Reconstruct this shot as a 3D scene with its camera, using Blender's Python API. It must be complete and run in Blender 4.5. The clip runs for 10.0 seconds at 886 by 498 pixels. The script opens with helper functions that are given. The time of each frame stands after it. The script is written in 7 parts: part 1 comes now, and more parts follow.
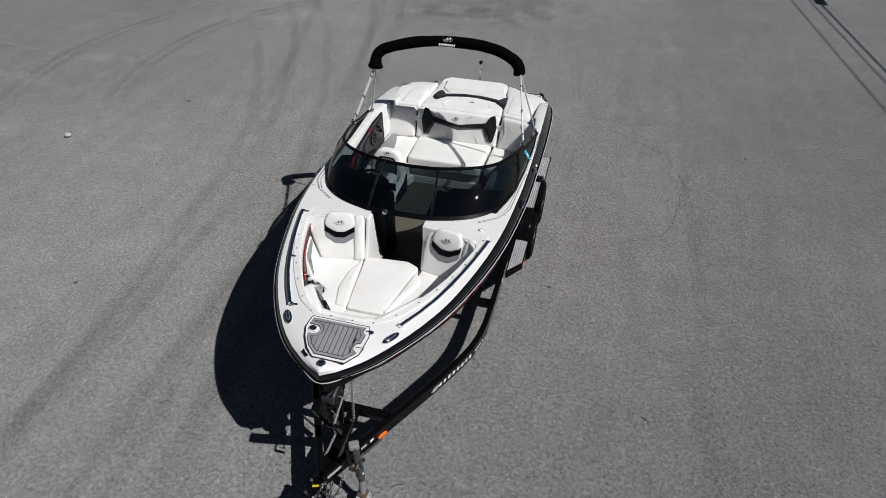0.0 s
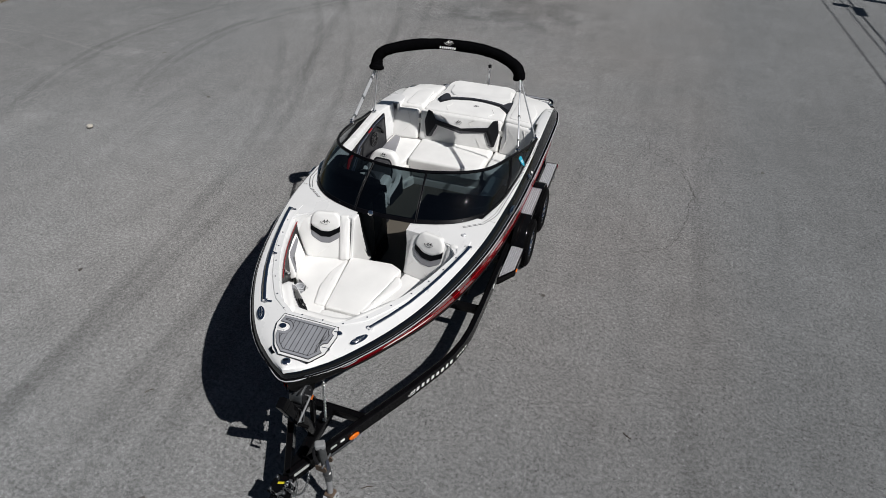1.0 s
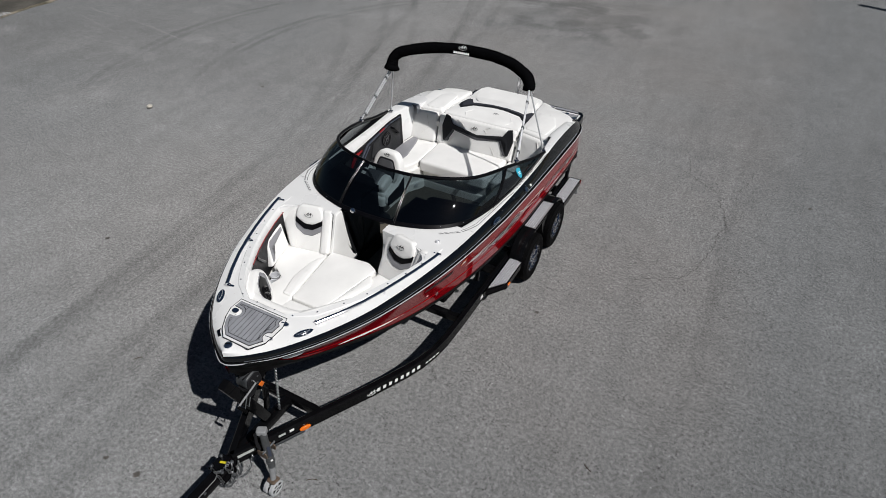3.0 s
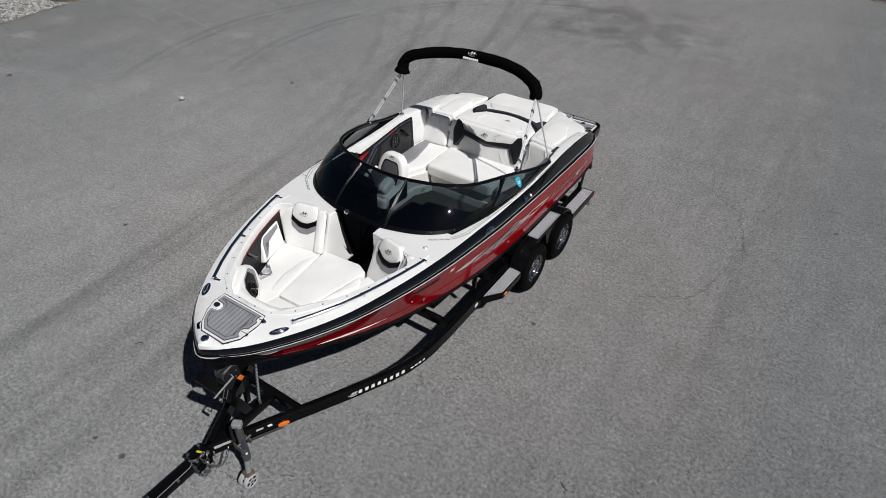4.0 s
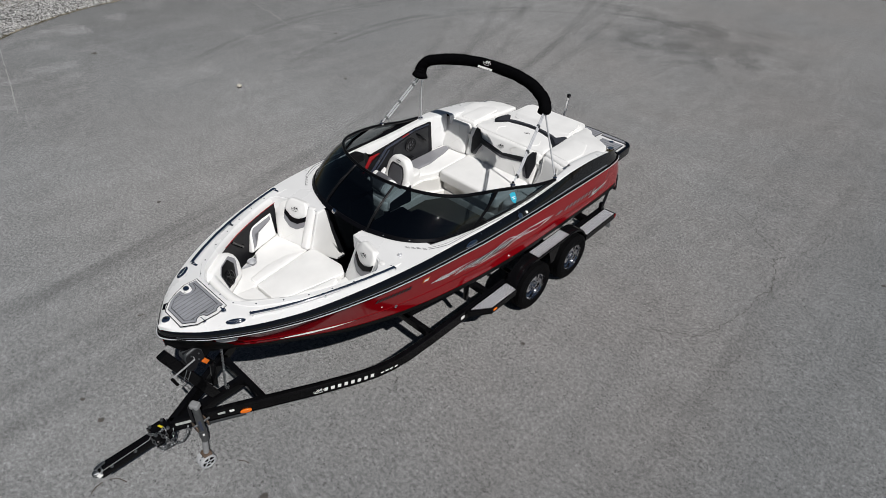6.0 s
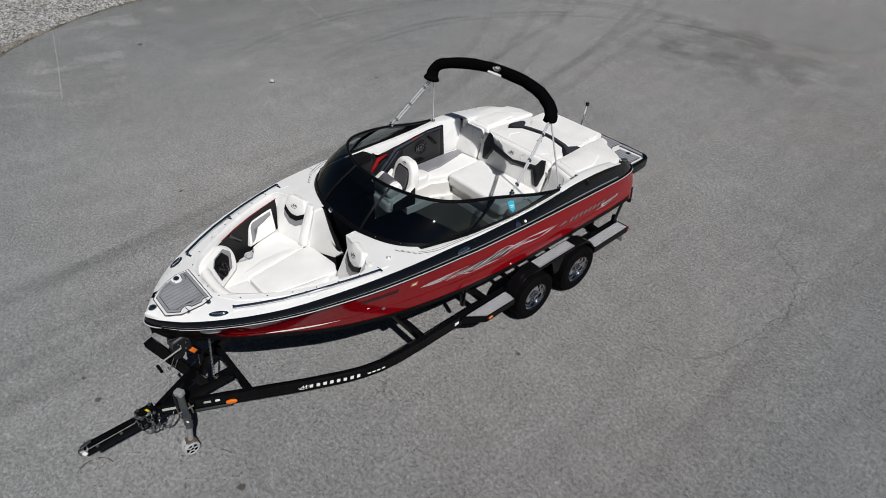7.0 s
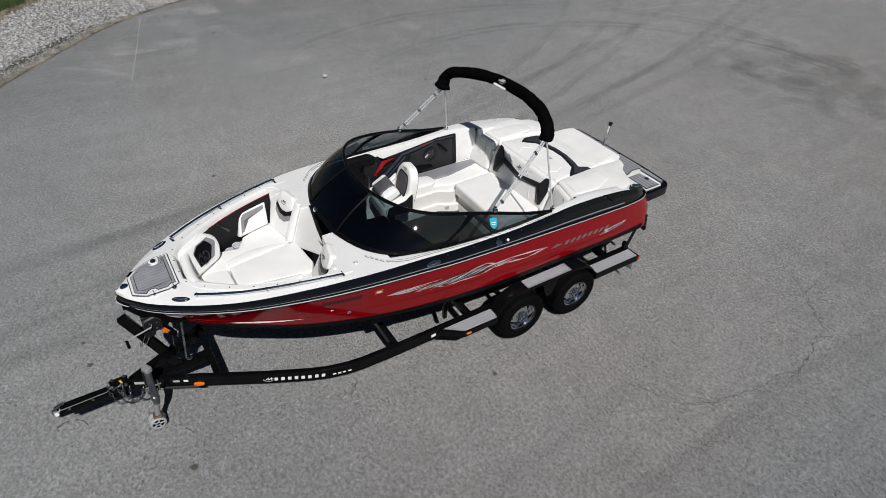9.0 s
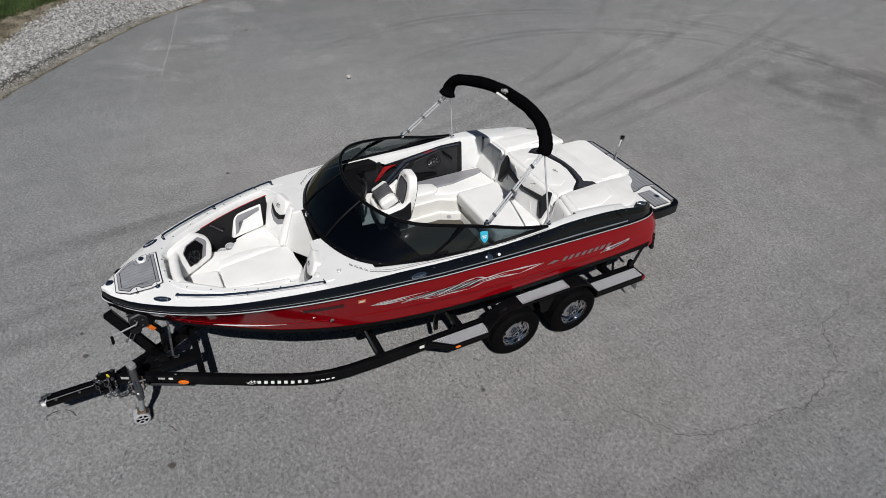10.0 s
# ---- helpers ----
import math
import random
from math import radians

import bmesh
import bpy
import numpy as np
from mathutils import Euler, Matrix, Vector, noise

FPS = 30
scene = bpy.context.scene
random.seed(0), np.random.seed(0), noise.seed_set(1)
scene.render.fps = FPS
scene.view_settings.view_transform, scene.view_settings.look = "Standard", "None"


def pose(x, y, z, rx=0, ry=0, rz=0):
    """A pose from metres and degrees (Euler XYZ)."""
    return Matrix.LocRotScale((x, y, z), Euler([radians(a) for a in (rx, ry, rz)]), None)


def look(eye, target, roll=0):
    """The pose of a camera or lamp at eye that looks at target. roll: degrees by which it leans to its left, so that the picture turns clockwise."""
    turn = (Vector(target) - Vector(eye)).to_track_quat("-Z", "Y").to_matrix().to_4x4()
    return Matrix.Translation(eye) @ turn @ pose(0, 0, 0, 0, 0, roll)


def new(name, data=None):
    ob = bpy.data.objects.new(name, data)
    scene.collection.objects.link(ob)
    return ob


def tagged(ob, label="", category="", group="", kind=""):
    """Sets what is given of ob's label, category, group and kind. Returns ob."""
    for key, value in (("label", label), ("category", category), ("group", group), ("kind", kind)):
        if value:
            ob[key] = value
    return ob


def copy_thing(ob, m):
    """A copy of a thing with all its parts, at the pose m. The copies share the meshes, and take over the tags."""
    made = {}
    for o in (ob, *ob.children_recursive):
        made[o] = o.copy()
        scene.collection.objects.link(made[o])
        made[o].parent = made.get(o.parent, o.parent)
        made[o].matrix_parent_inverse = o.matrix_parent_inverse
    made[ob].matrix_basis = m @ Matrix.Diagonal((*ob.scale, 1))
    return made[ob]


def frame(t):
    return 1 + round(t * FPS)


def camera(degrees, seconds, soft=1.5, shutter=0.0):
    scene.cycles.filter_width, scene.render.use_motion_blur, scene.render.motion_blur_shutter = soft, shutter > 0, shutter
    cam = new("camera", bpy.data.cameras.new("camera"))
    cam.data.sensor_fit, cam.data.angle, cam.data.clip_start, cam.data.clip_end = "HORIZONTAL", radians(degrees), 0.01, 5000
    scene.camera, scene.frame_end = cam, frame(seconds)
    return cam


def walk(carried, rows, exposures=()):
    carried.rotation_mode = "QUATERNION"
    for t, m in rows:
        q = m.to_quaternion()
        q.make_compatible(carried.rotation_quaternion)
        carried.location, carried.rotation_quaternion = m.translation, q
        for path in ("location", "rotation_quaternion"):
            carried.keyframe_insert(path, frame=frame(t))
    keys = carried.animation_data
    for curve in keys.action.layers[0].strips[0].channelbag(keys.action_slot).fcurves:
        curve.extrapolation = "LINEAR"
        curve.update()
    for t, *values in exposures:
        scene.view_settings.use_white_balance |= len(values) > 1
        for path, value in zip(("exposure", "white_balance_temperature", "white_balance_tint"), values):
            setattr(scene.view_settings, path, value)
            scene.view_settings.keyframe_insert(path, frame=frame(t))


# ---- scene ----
cam = camera(72.5, 10.0, soft=0.6)
PATH = [
    (0, (1.795, -2.816, 5.444), (1.392, -1.298, 4.206), 0.7),
    (0.5, (2.033, -2.733, 5.442), (1.577, -1.228, 4.206), 0.7),
    (1, (2.273, -2.625, 5.443), (1.765, -1.135, 4.209), 0.7),
    (1.5, (2.535, -2.521, 5.426), (1.974, -1.047, 4.196), 0.8),
    (2, (2.771, -2.422, 5.407), (2.155, -0.968, 4.18), 0.8),
    (2.5, (3.002, -2.295, 5.418), (2.321, -0.869, 4.191), 0.8),
    (4, (3.653, -1.819, 5.485), (2.79, -0.497, 4.257), 1.1),
    (4.5, (3.867, -1.652, 5.503), (2.955, -0.365, 4.274), 1.2),
    (5, (4.056, -1.487, 5.514), (3.095, -0.235, 4.284), 1.2),
    (5.5, (4.222, -1.294, 5.525), (3.21, -0.085, 4.295), 1.3),
    (7, (4.722, -0.651, 5.567), (3.556, 0.407, 4.334), 1.4),
    (7.5, (4.894, -0.42, 5.582), (3.681, 0.582, 4.347), 1.4),
    (8, (5.07, -0.171, 5.605), (3.812, 0.772, 4.369), 1.4),
    (8.5, (5.197, 0.07, 5.626), (3.904, 0.964, 4.39), 1.5),
    (9, (5.282, 0.323, 5.646), (3.959, 1.17, 4.408), 1.5),
    (9.5, (5.334, 0.592, 5.654), (3.978, 1.384, 4.415), 1.5),
    (10, (5.383, 0.859, 5.669), (3.998, 1.599, 4.43), 1.5),
]
walk(cam, [(t, look(eye, target, roll)) for t, eye, target, roll in PATH])


# ---- light ----
SUN = Vector((0.607, -0.190, 0.772)).normalized()
world = bpy.data.worlds.new("world")
scene.world = world
world.use_nodes = True
wn = world.node_tree.nodes
sky = wn.new("ShaderNodeTexSky")
sky.sky_type = "NISHITA"
sky.sun_disc = False
sky.sun_elevation = math.asin(SUN.z)
sky.sun_rotation = math.atan2(SUN.x, SUN.y)
sky.air_density, sky.dust_density, sky.ozone_density = 1.0, 0.4, 1.5
world.node_tree.links.new(sky.outputs[0], wn["Background"].inputs[0])
wn["Background"].inputs[1].default_value = 0.019
sun = new("sun", bpy.data.lights.new("sun", "SUN"))
sun.data.energy, sun.data.angle, sun.data.color = 4.2, radians(0.53), (1.0, 0.982, 0.968)
sun.matrix_world = look(SUN * 40, (0, 0, 0))


# ---- materials ----
def mat(name, col, rough=0.5, metal=0.0, var=0.12, scale=6.0, bump=0.0, bscale=120.0, coat=0.0, col2=None, fine=0.0, spec=0.5):
    """A surface with two scales of variation in colour and gloss, and fine relief."""
    m = bpy.data.materials.new(name)
    m.use_nodes = True
    nt = m.node_tree
    n, l = nt.nodes, nt.links
    b = n["Principled BSDF"]
    b.inputs["Metallic"].default_value = metal
    b.inputs["Coat Weight"].default_value = coat
    b.inputs["Coat Roughness"].default_value = 0.04
    b.inputs["Specular IOR Level"].default_value = spec
    tc = n.new("ShaderNodeTexCoord")
    big = n.new("ShaderNodeTexNoise")
    big.inputs["Scale"].default_value, big.inputs["Detail"].default_value = scale, 5
    l.new(tc.outputs["Object"], big.inputs["Vector"])
    sm = n.new("ShaderNodeTexNoise")
    sm.inputs["Scale"].default_value, sm.inputs["Detail"].default_value = bscale, 3
    l.new(tc.outputs["Object"], sm.inputs["Vector"])
    mixf = n.new("ShaderNodeMath")
    mixf.operation = "MULTIPLY_ADD"
    mixf.inputs[1].default_value = fine
    l.new(sm.outputs[0], mixf.inputs[0])
    l.new(big.outputs[0], mixf.inputs[2])
    sub = n.new("ShaderNodeMath")
    sub.operation = "SUBTRACT"
    sub.inputs[1].default_value = fine * 0.5
    l.new(mixf.outputs[0], sub.inputs[0])
    ramp = n.new("ShaderNodeValToRGB")
    lo = [c * (1 - var) for c in col]
    hi = [min(1, c * (1 + var)) for c in (col2 or col)]
    ramp.color_ramp.elements[0].position, ramp.color_ramp.elements[0].color = 0.3, (*lo, 1)
    ramp.color_ramp.elements[1].position, ramp.color_ramp.elements[1].color = 0.7, (*hi, 1)
    l.new(sub.outputs[0], ramp.inputs[0])
    l.new(ramp.outputs[0], b.inputs["Base Color"])
    rr = n.new("ShaderNodeMapRange")
    rr.inputs[1].default_value, rr.inputs[2].default_value = 0.3, 0.7
    rr.inputs[3].default_value, rr.inputs[4].default_value = max(0.02, rough * 0.8), min(1, rough * 1.2)
    l.new(sm.outputs[0] if fine else big.outputs[0], rr.inputs[0])
    l.new(rr.outputs[0], b.inputs["Roughness"])
    if bump:
        bp = n.new("ShaderNodeBump")
        bp.inputs["Strength"].default_value, bp.inputs["Distance"].default_value = 1.0, bump
        l.new(sm.outputs[0], bp.inputs["Height"])
        l.new(bp.outputs[0], b.inputs["Normal"])
    return m


GELCOAT = mat("white_gelcoat", (0.745, 0.745, 0.738), 0.28, var=0.03, scale=2.5, coat=0.3)
LINER = mat("moulded_liner", (0.74, 0.73, 0.70), 0.4, var=0.04, scale=3)
VINYL = mat("white_vinyl", (0.795, 0.79, 0.772), 0.5, var=0.035, scale=5, bump=0.0006, bscale=260)
GREYVINYL = mat("grey_vinyl", (0.085, 0.085, 0.093), 0.5, var=0.12, scale=7, bump=0.0008, bscale=240)
LIGHTGREY = mat("light_grey_vinyl", (0.23, 0.23, 0.245), 0.5, var=0.08, scale=7, bump=0.0006, bscale=240)
DARKVINYL = mat("charcoal_vinyl", (0.009, 0.0095, 0.012), 0.5, var=0.15, scale=9, bump=0.0006, bscale=240)
DASH = mat("matt_black_dash", (0.006, 0.006, 0.007), 0.6, var=0.15, scale=9, bump=0.0006, bscale=240, spec=0.10)
BLACKGEL = mat("black_gelcoat", (0.0025, 0.003, 0.004), 0.05, var=0.15, scale=3, spec=0.8)
REDGEL = mat("red_gelcoat", (0.275, 0.0018, 0.006), 0.05, var=0.05, scale=2, spec=0.22)
DULLRED = mat("dull_red_edge", (0.20, 0.002, 0.005), 0.6, var=0.05, scale=2, spec=0.05)
BOTTOM = mat("hull_bottom", (0.003, 0.003, 0.0035), 0.5, var=0.2, scale=4, spec=0.12)
RUBBER = mat("rubber", (0.003, 0.003, 0.0033), 0.7, var=0.3, scale=14, bump=0.0006, bscale=160, spec=0.05)
TRAILERBLACK = mat("black_paint", (0.0035, 0.0035, 0.004), 0.10, var=0.25, scale=8, spec=0.16)
CHROME = mat("chrome", (0.80, 0.80, 0.82), 0.07, metal=1.0, var=0.03, scale=8)
STEEL = mat("galvanised_steel", (0.24, 0.25, 0.26), 0.45, metal=1.0, var=0.2, scale=25)
ALU = mat("aluminium_tube", (0.60, 0.61, 0.63), 0.36, metal=0.35, var=0.05, scale=12)
# one metal in two tones: sun glint painted on lozenges, ground painted dark
PLATE_LIT = mat("tread_plate", (0.80, 0.80, 0.82), 0.38, metal=0.55, var=0.12, scale=30)
PLATE_SHADED = mat("tread_plate_shaded", (0.36, 0.36, 0.38), 0.35, metal=0.4, var=0.2, scale=30)
CANVAS = mat("black_canvas", (0.0022, 0.0022, 0.0026), 0.95, var=0.3, scale=20, bump=0.002, bscale=90, spec=0.02)
FRAMEBLACK = mat("black_frame", (0.003, 0.003, 0.004), 0.35, var=0.15, scale=10, spec=0.12)
CARPET = mat("woven_carpet", (0.095, 0.085, 0.07), 0.95, var=0.35, scale=60, fine=0.8, bump=0.003, bscale=220, spec=0.15)
TEAK = mat("grey_foam_teak", (0.25, 0.257, 0.275), 0.7, var=0.10, scale=9, bump=0.0008, bscale=300)
TEAKDARK = mat("dark_caulk", (0.018, 0.018, 0.022), 0.6, var=0.1)
ORANGE = mat("amber_lens", (0.75, 0.16, 0.012), 0.18, var=0.08, scale=30, coat=0.6)
SPEAKER = mat("speaker_black", (0.02, 0.02, 0.022), 0.22, metal=0.6, var=0.2, scale=30)
REDLENS = mat("red_lens", (0.22, 0.004, 0.005), 0.18, var=0.08, scale=30, coat=0.6)
REDTRIM = mat("red_trim", (0.27, 0.006, 0.010), 0.3, var=0.06)
WHITEPAINT = mat("white_lettering", (0.78, 0.78, 0.76), 0.4, var=0.05)
SILVER = mat("silver_film", (0.74, 0.74, 0.74), 0.4, metal=0.25, var=0.15, scale=15)
TRIMSTEEL = mat("dark_steel_trim", (0.10, 0.10, 0.105), 0.22, metal=1.0, var=0.1)
INLAY = mat("slate_vinyl", (0.034, 0.035, 0.042), 0.5, var=0.12, scale=7, bump=0.0006, bscale=240)
MARKFILM = mat("dull_silver_film", (0.24, 0.20, 0.20), 0.35, metal=0.3, var=0.15, scale=15)
BLUEGREY = mat("blue_grey_trim", (0.035, 0.042, 0.065), 0.3, var=0.1)
GREYFILM = mat("grey_film", (0.11, 0.11, 0.12), 0.3, var=0.2, scale=15)
LINEFILM = mat("mid_grey_film", (0.20, 0.20, 0.205), 0.4, var=0.15, scale=15)
BLUELABEL = mat("blue_label", (0.03, 0.36, 0.50), 0.4, var=0.06)
GREYPLASTIC = mat("grey_plastic", (0.22, 0.225, 0.23), 0.5, var=0.12, scale=20)
JACKGREY = mat("jack_paint", (0.034, 0.037, 0.040), 0.5, var=0.15, scale=25)
DARKPLASTIC = mat("dark_plastic", (0.012, 0.012, 0.0135), 0.45, var=0.15, scale=20, bump=0.0004, bscale=200, spec=0.12)
BAND = mat("grey_pin_stripe", (0.17, 0.185, 0.21), 0.45, var=0.06, spec=0.2)
WOOD = mat("treated_wood", (0.14, 0.10, 0.065), 0.85, var=0.3, scale=6, bump=0.004, bscale=60)
STONE = mat("limestone", (0.42, 0.39, 0.34), 0.9, var=0.2, scale=20, bump=0.004, bscale=60)


def glass(name, tint):
    """Thin tinted sheet glass: clear through, with a gloss that grows towards the edge."""
    m = bpy.data.materials.new(name)
    m.use_nodes = True
    n, l = m.node_tree.nodes, m.node_tree.links
    n.remove(n["Principled BSDF"])
    tr, gl, mx, lw, pw, ma = (n.new("ShaderNode" + k) for k in ("BsdfTransparent", "BsdfGlossy", "MixShader", "LayerWeight", "Math", "Math"))
    tr.inputs[0].default_value = (*tint, 1)
    gl.inputs["Roughness"].default_value = 0.02
    lw.inputs[0].default_value = 0.5
    pw.operation, ma.operation = "POWER", "MULTIPLY_ADD"
    pw.inputs[1].default_value = 5.0
    ma.inputs[1].default_value, ma.inputs[2].default_value = 0.92, 0.08
    l.new(lw.outputs["Facing"], pw.inputs[0])
    l.new(pw.outputs[0], ma.inputs[0])
    l.new(ma.outputs[0], mx.inputs[0])
    l.new(tr.outputs[0], mx.inputs[1])
    l.new(gl.outputs[0], mx.inputs[2])
    l.new(mx.outputs[0], n["Material Output"].inputs[0])
    return m


TINTED = glass("tinted_glass", (0.135, 0.175, 0.192))


# ---- mesh helpers ----
def hermite(table):
    """A smooth curve through (u, value) pairs, monotone where they are."""
    u = np.array([p[0] for p in table], float)
    v = np.array([p[1] for p in table], float)
    h = np.diff(u)
    d = np.diff(v) / h
    s = np.zeros(len(u))
    s[0], s[-1] = d[0], d[-1]
    for i in range(1, len(u) - 1):
        if d[i - 1] * d[i] > 0:
            w1, w2 = 2 * h[i] + h[i - 1], h[i] + 2 * h[i - 1]
            s[i] = (w1 + w2) / (w1 / d[i - 1] + w2 / d[i])

    def f(x):
        x = min(max(x, u[0]), u[-1])
        i = min(int(np.searchsorted(u, x, "right")) - 1, len(u) - 2)
        t = (x - u[i]) / h[i]
        a, b = (1 + 2 * t) * (1 - t) ** 2, t * t * (3 - 2 * t)
        return float(a * v[i] + b * v[i + 1] + h[i] * (t * (1 - t) ** 2 * s[i] + t * t * (t - 1) * s[i + 1]))
    return f


def finish(bm, angle=32):
    bmesh.ops.remove_doubles(bm, verts=bm.verts, dist=1e-5)
    bmesh.ops.recalc_face_normals(bm, faces=bm.faces)
    for f in bm.faces:
        f.smooth = True
    for e in bm.edges:
        if len(e.link_faces) == 2 and e.calc_face_angle(0) > radians(angle):
            e.smooth = False
    return bm


def part(name, bm, material, parent=None, label="", angle=32, m=None):
    """Links a bmesh as one mesh object, under a thing or a part. Returns it."""
    if m is not None:
        bm.transform(m)
    finish(bm, angle)
    me = bpy.data.meshes.new(name)
    bm.to_mesh(me)
    bm.free()
    for one in material if isinstance(material, (list, tuple)) else (material,):
        me.materials.append(one)
    ob = new(name, me)
    if parent is not None:
        ob.parent = parent
        if parent.type == "EMPTY":
            ob.matrix_parent_inverse = parent.matrix_basis.inverted()
    if label:
        tagged(ob, label)
    return ob


def thing(name, place, label, category, group="", kind=""):
    ob = new(name)
    ob.empty_display_size = 0.1
    ob.matrix_basis = Matrix.Translation(place)
    return tagged(ob, label, category, group, kind)


def quads(bm, rows, closed=False, caps=False, slot=0):
    """Skins rows of points."""
    vs = [[bm.verts.new(p) for p in row] for row in rows]
    for a, b in zip(vs, vs[1:]):
        k = len(a)
        for i in range(k if closed else k - 1):
            j = (i + 1) % k
            f = bm.faces.new((a[i], a[j], b[j], b[i]))
            f.material_index = slot
    if caps:
        for row in (vs[0], vs[-1]):
            bm.faces.new(row).material_index = slot
    return vs


def sheet(rows, closed=False, caps=False):
    bm = bmesh.new()
    quads(bm, rows, closed, caps)
    return bm


def tube(pts, r, k=8, bm=None, closed=False):
    """A round tube along points; r a number or one a point."""
    bm = bm or bmesh.new()
    pts = [Vector(p) for p in pts]
    rows, last = [], None
    for i, p in enumerate(pts):
        a, b = pts[max(i - 1, 0)], pts[min(i + 1, len(pts) - 1)]
        if closed:
            a, b = pts[i - 1], pts[(i + 1) % len(pts)]
        t = (b - a).normalized()
        if last is None:
            last = t.orthogonal().normalized()
        last = (last - t * last.dot(t)).normalized()
        side = t.cross(last)
        rad = r[i] if isinstance(r, (list, tuple)) else r
        rows.append([p + rad * (math.cos(2 * math.pi * j / k) * last + math.sin(2 * math.pi * j / k) * side) for j in range(k)])
    if closed:
        rows.append(rows[0])
    quads(bm, rows, True, not closed)
    return bm


def box(x0, x1, y0, y1, z0, z1, r=0.0, seg=2, bm=None, m=None):
    """A box with rounded edges."""
    one = bmesh.new()
    bmesh.ops.create_cube(one, size=1.0)
    one.transform(Matrix.Translation(((x0 + x1) / 2, (y0 + y1) / 2, (z0 + z1) / 2)) @ Matrix.Diagonal((x1 - x0, y1 - y0, z1 - z0, 1)))
    if r:
        bmesh.ops.bevel(one, geom=one.edges[:], offset=r, segments=seg, profile=0.5, affect="EDGES")
    if m is not None:
        one.transform(m)
    return join(bm, one) if bm else one


def join(bm, other):
    """Adds other to bm and frees it."""
    me = bpy.data.meshes.new("joint")
    other.to_mesh(me)
    other.free()
    bm.from_mesh(me)
    bpy.data.meshes.remove(me)
    return bm


def beam(a, b, w, h, r=0.006, up=(0, 0, 1)):
    """A rectangular tube from a to b, w wide and h high."""
    a, b = Vector(a), Vector(b)
    y = (b - a).normalized()
    x = y.cross(Vector(up)).normalized()
    z = x.cross(y)
    m = Matrix((x, y, z)).transposed().to_4x4()
    m.translation = (a + b) / 2
    return box(-w / 2, w / 2, -(b - a).length / 2, (b - a).length / 2, -h / 2, h / 2, r, 2, None, m)


def plane(o, u, v):
    """A frame at o with u across and v up in its face; its third axis comes out of the face."""
    u = Vector(u).normalized()
    n = u.cross(Vector(v)).normalized()
    m = Matrix((u, n.cross(u), n)).transposed().to_4x4()
    m.translation = o
    return m


def inset(poly, d):
    out = []
    k = len(poly)
    area = sum(poly[i][0] * poly[(i + 1) % k][1] - poly[(i + 1) % k][0] * poly[i][1] for i in range(k))
    s = 1 if area > 0 else -1
    for i in range(k):
        p0, p, p1 = Vector(poly[i - 1]), Vector(poly[i]), Vector(poly[(i + 1) % k])
        a, b = (p - p0).normalized(), (p1 - p).normalized()
        na, nb = Vector((-a.y, a.x)) * s, Vector((-b.y, b.x)) * s
        w = na + nb
        c = max(0.45, w.dot(na))
        out.append(tuple(p + w * (d / c)))
    return out


def rounded(poly, r, seg=4):
    """A polygon with rounded corners."""
    out = []
    k = len(poly)
    for i in range(k):
        p0, p, p1 = Vector(poly[i - 1]), Vector(poly[i]), Vector(poly[(i + 1) % k])
        d = min(r, (p0 - p).length * 0.45, (p1 - p).length * 0.45)
        a, b = p + (p0 - p).normalized() * d, p + (p1 - p).normalized() * d
        for j in range(seg + 1):
            t = j / seg
            out.append(tuple((1 - t) ** 2 * a + 2 * t * (1 - t) * p + t * t * b))
    return out


def pad(poly, h, r=0.03, m=None, crown=0.0, bm=None, corner=0.05, seg=4, rings=3, top=None):
    """An upholstered or moulded slab over a plan polygon, with soft top edges and a slight crown. top(x, y): a rise of its own."""
    one = bmesh.new()
    base = rounded(poly, corner) if corner else list(poly)
    rows = [[(x, y, 0.0) for x, y in base], [(x, y, h - r) for x, y in base]]
    for j in range(1, seg + 1):
        a = math.pi / 2 * j / seg
        rows.append([(x, y, h - r + r * math.sin(a)) for x, y in inset(base, r * (1 - math.cos(a)))])
    last = [(x, y) for x, y, z in rows[-1]]
    cx, cy = sum(p[0] for p in last) / len(last), sum(p[1] for p in last) / len(last)
    for j in range(1, rings + 1):
        t = j / (rings + 0.35)
        rows.append([(x + (cx - x) * t, y + (cy - y) * t, h + crown * (1 - (1 - t) ** 2)) for x, y in last])
    if top:
        rows = [rows[0]] + [[(x, y, z + top(x, y)) for x, y, z in row] for row in rows[1:]]
    quads(one, rows, True, True)
    if m is not None:
        one.transform(m)
    return join(bm, one) if bm else one


def slab(poly, z0, z1, bm=None, m=None):
    """A flat polygon with a thickness."""
    one = bmesh.new()
    lo, hi = ([one.verts.new((x, y, z)) for x, y in poly] for z in (z0, z1))
    one.faces.new(lo[::-1])
    one.faces.new(hi)
    for i in range(len(lo)):
        one.faces.new((lo[i - 1], lo[i], hi[i], hi[i - 1]))
    if m is not None:
        one.transform(m)
    return join(bm, one) if bm else one


def lathe(profile, k=24, m=None, bm=None, cap=True):
    """Turns (radius, height) pairs round the z axis."""
    one = bmesh.new()
    rows = [[(r * math.cos(2 * math.pi * j / k), r * math.sin(2 * math.pi * j / k), z) for j in range(k)] for r, z in profile]
    quads(one, rows, True, cap)
    if m is not None:
        one.transform(m)
    return join(bm, one) if bm else one


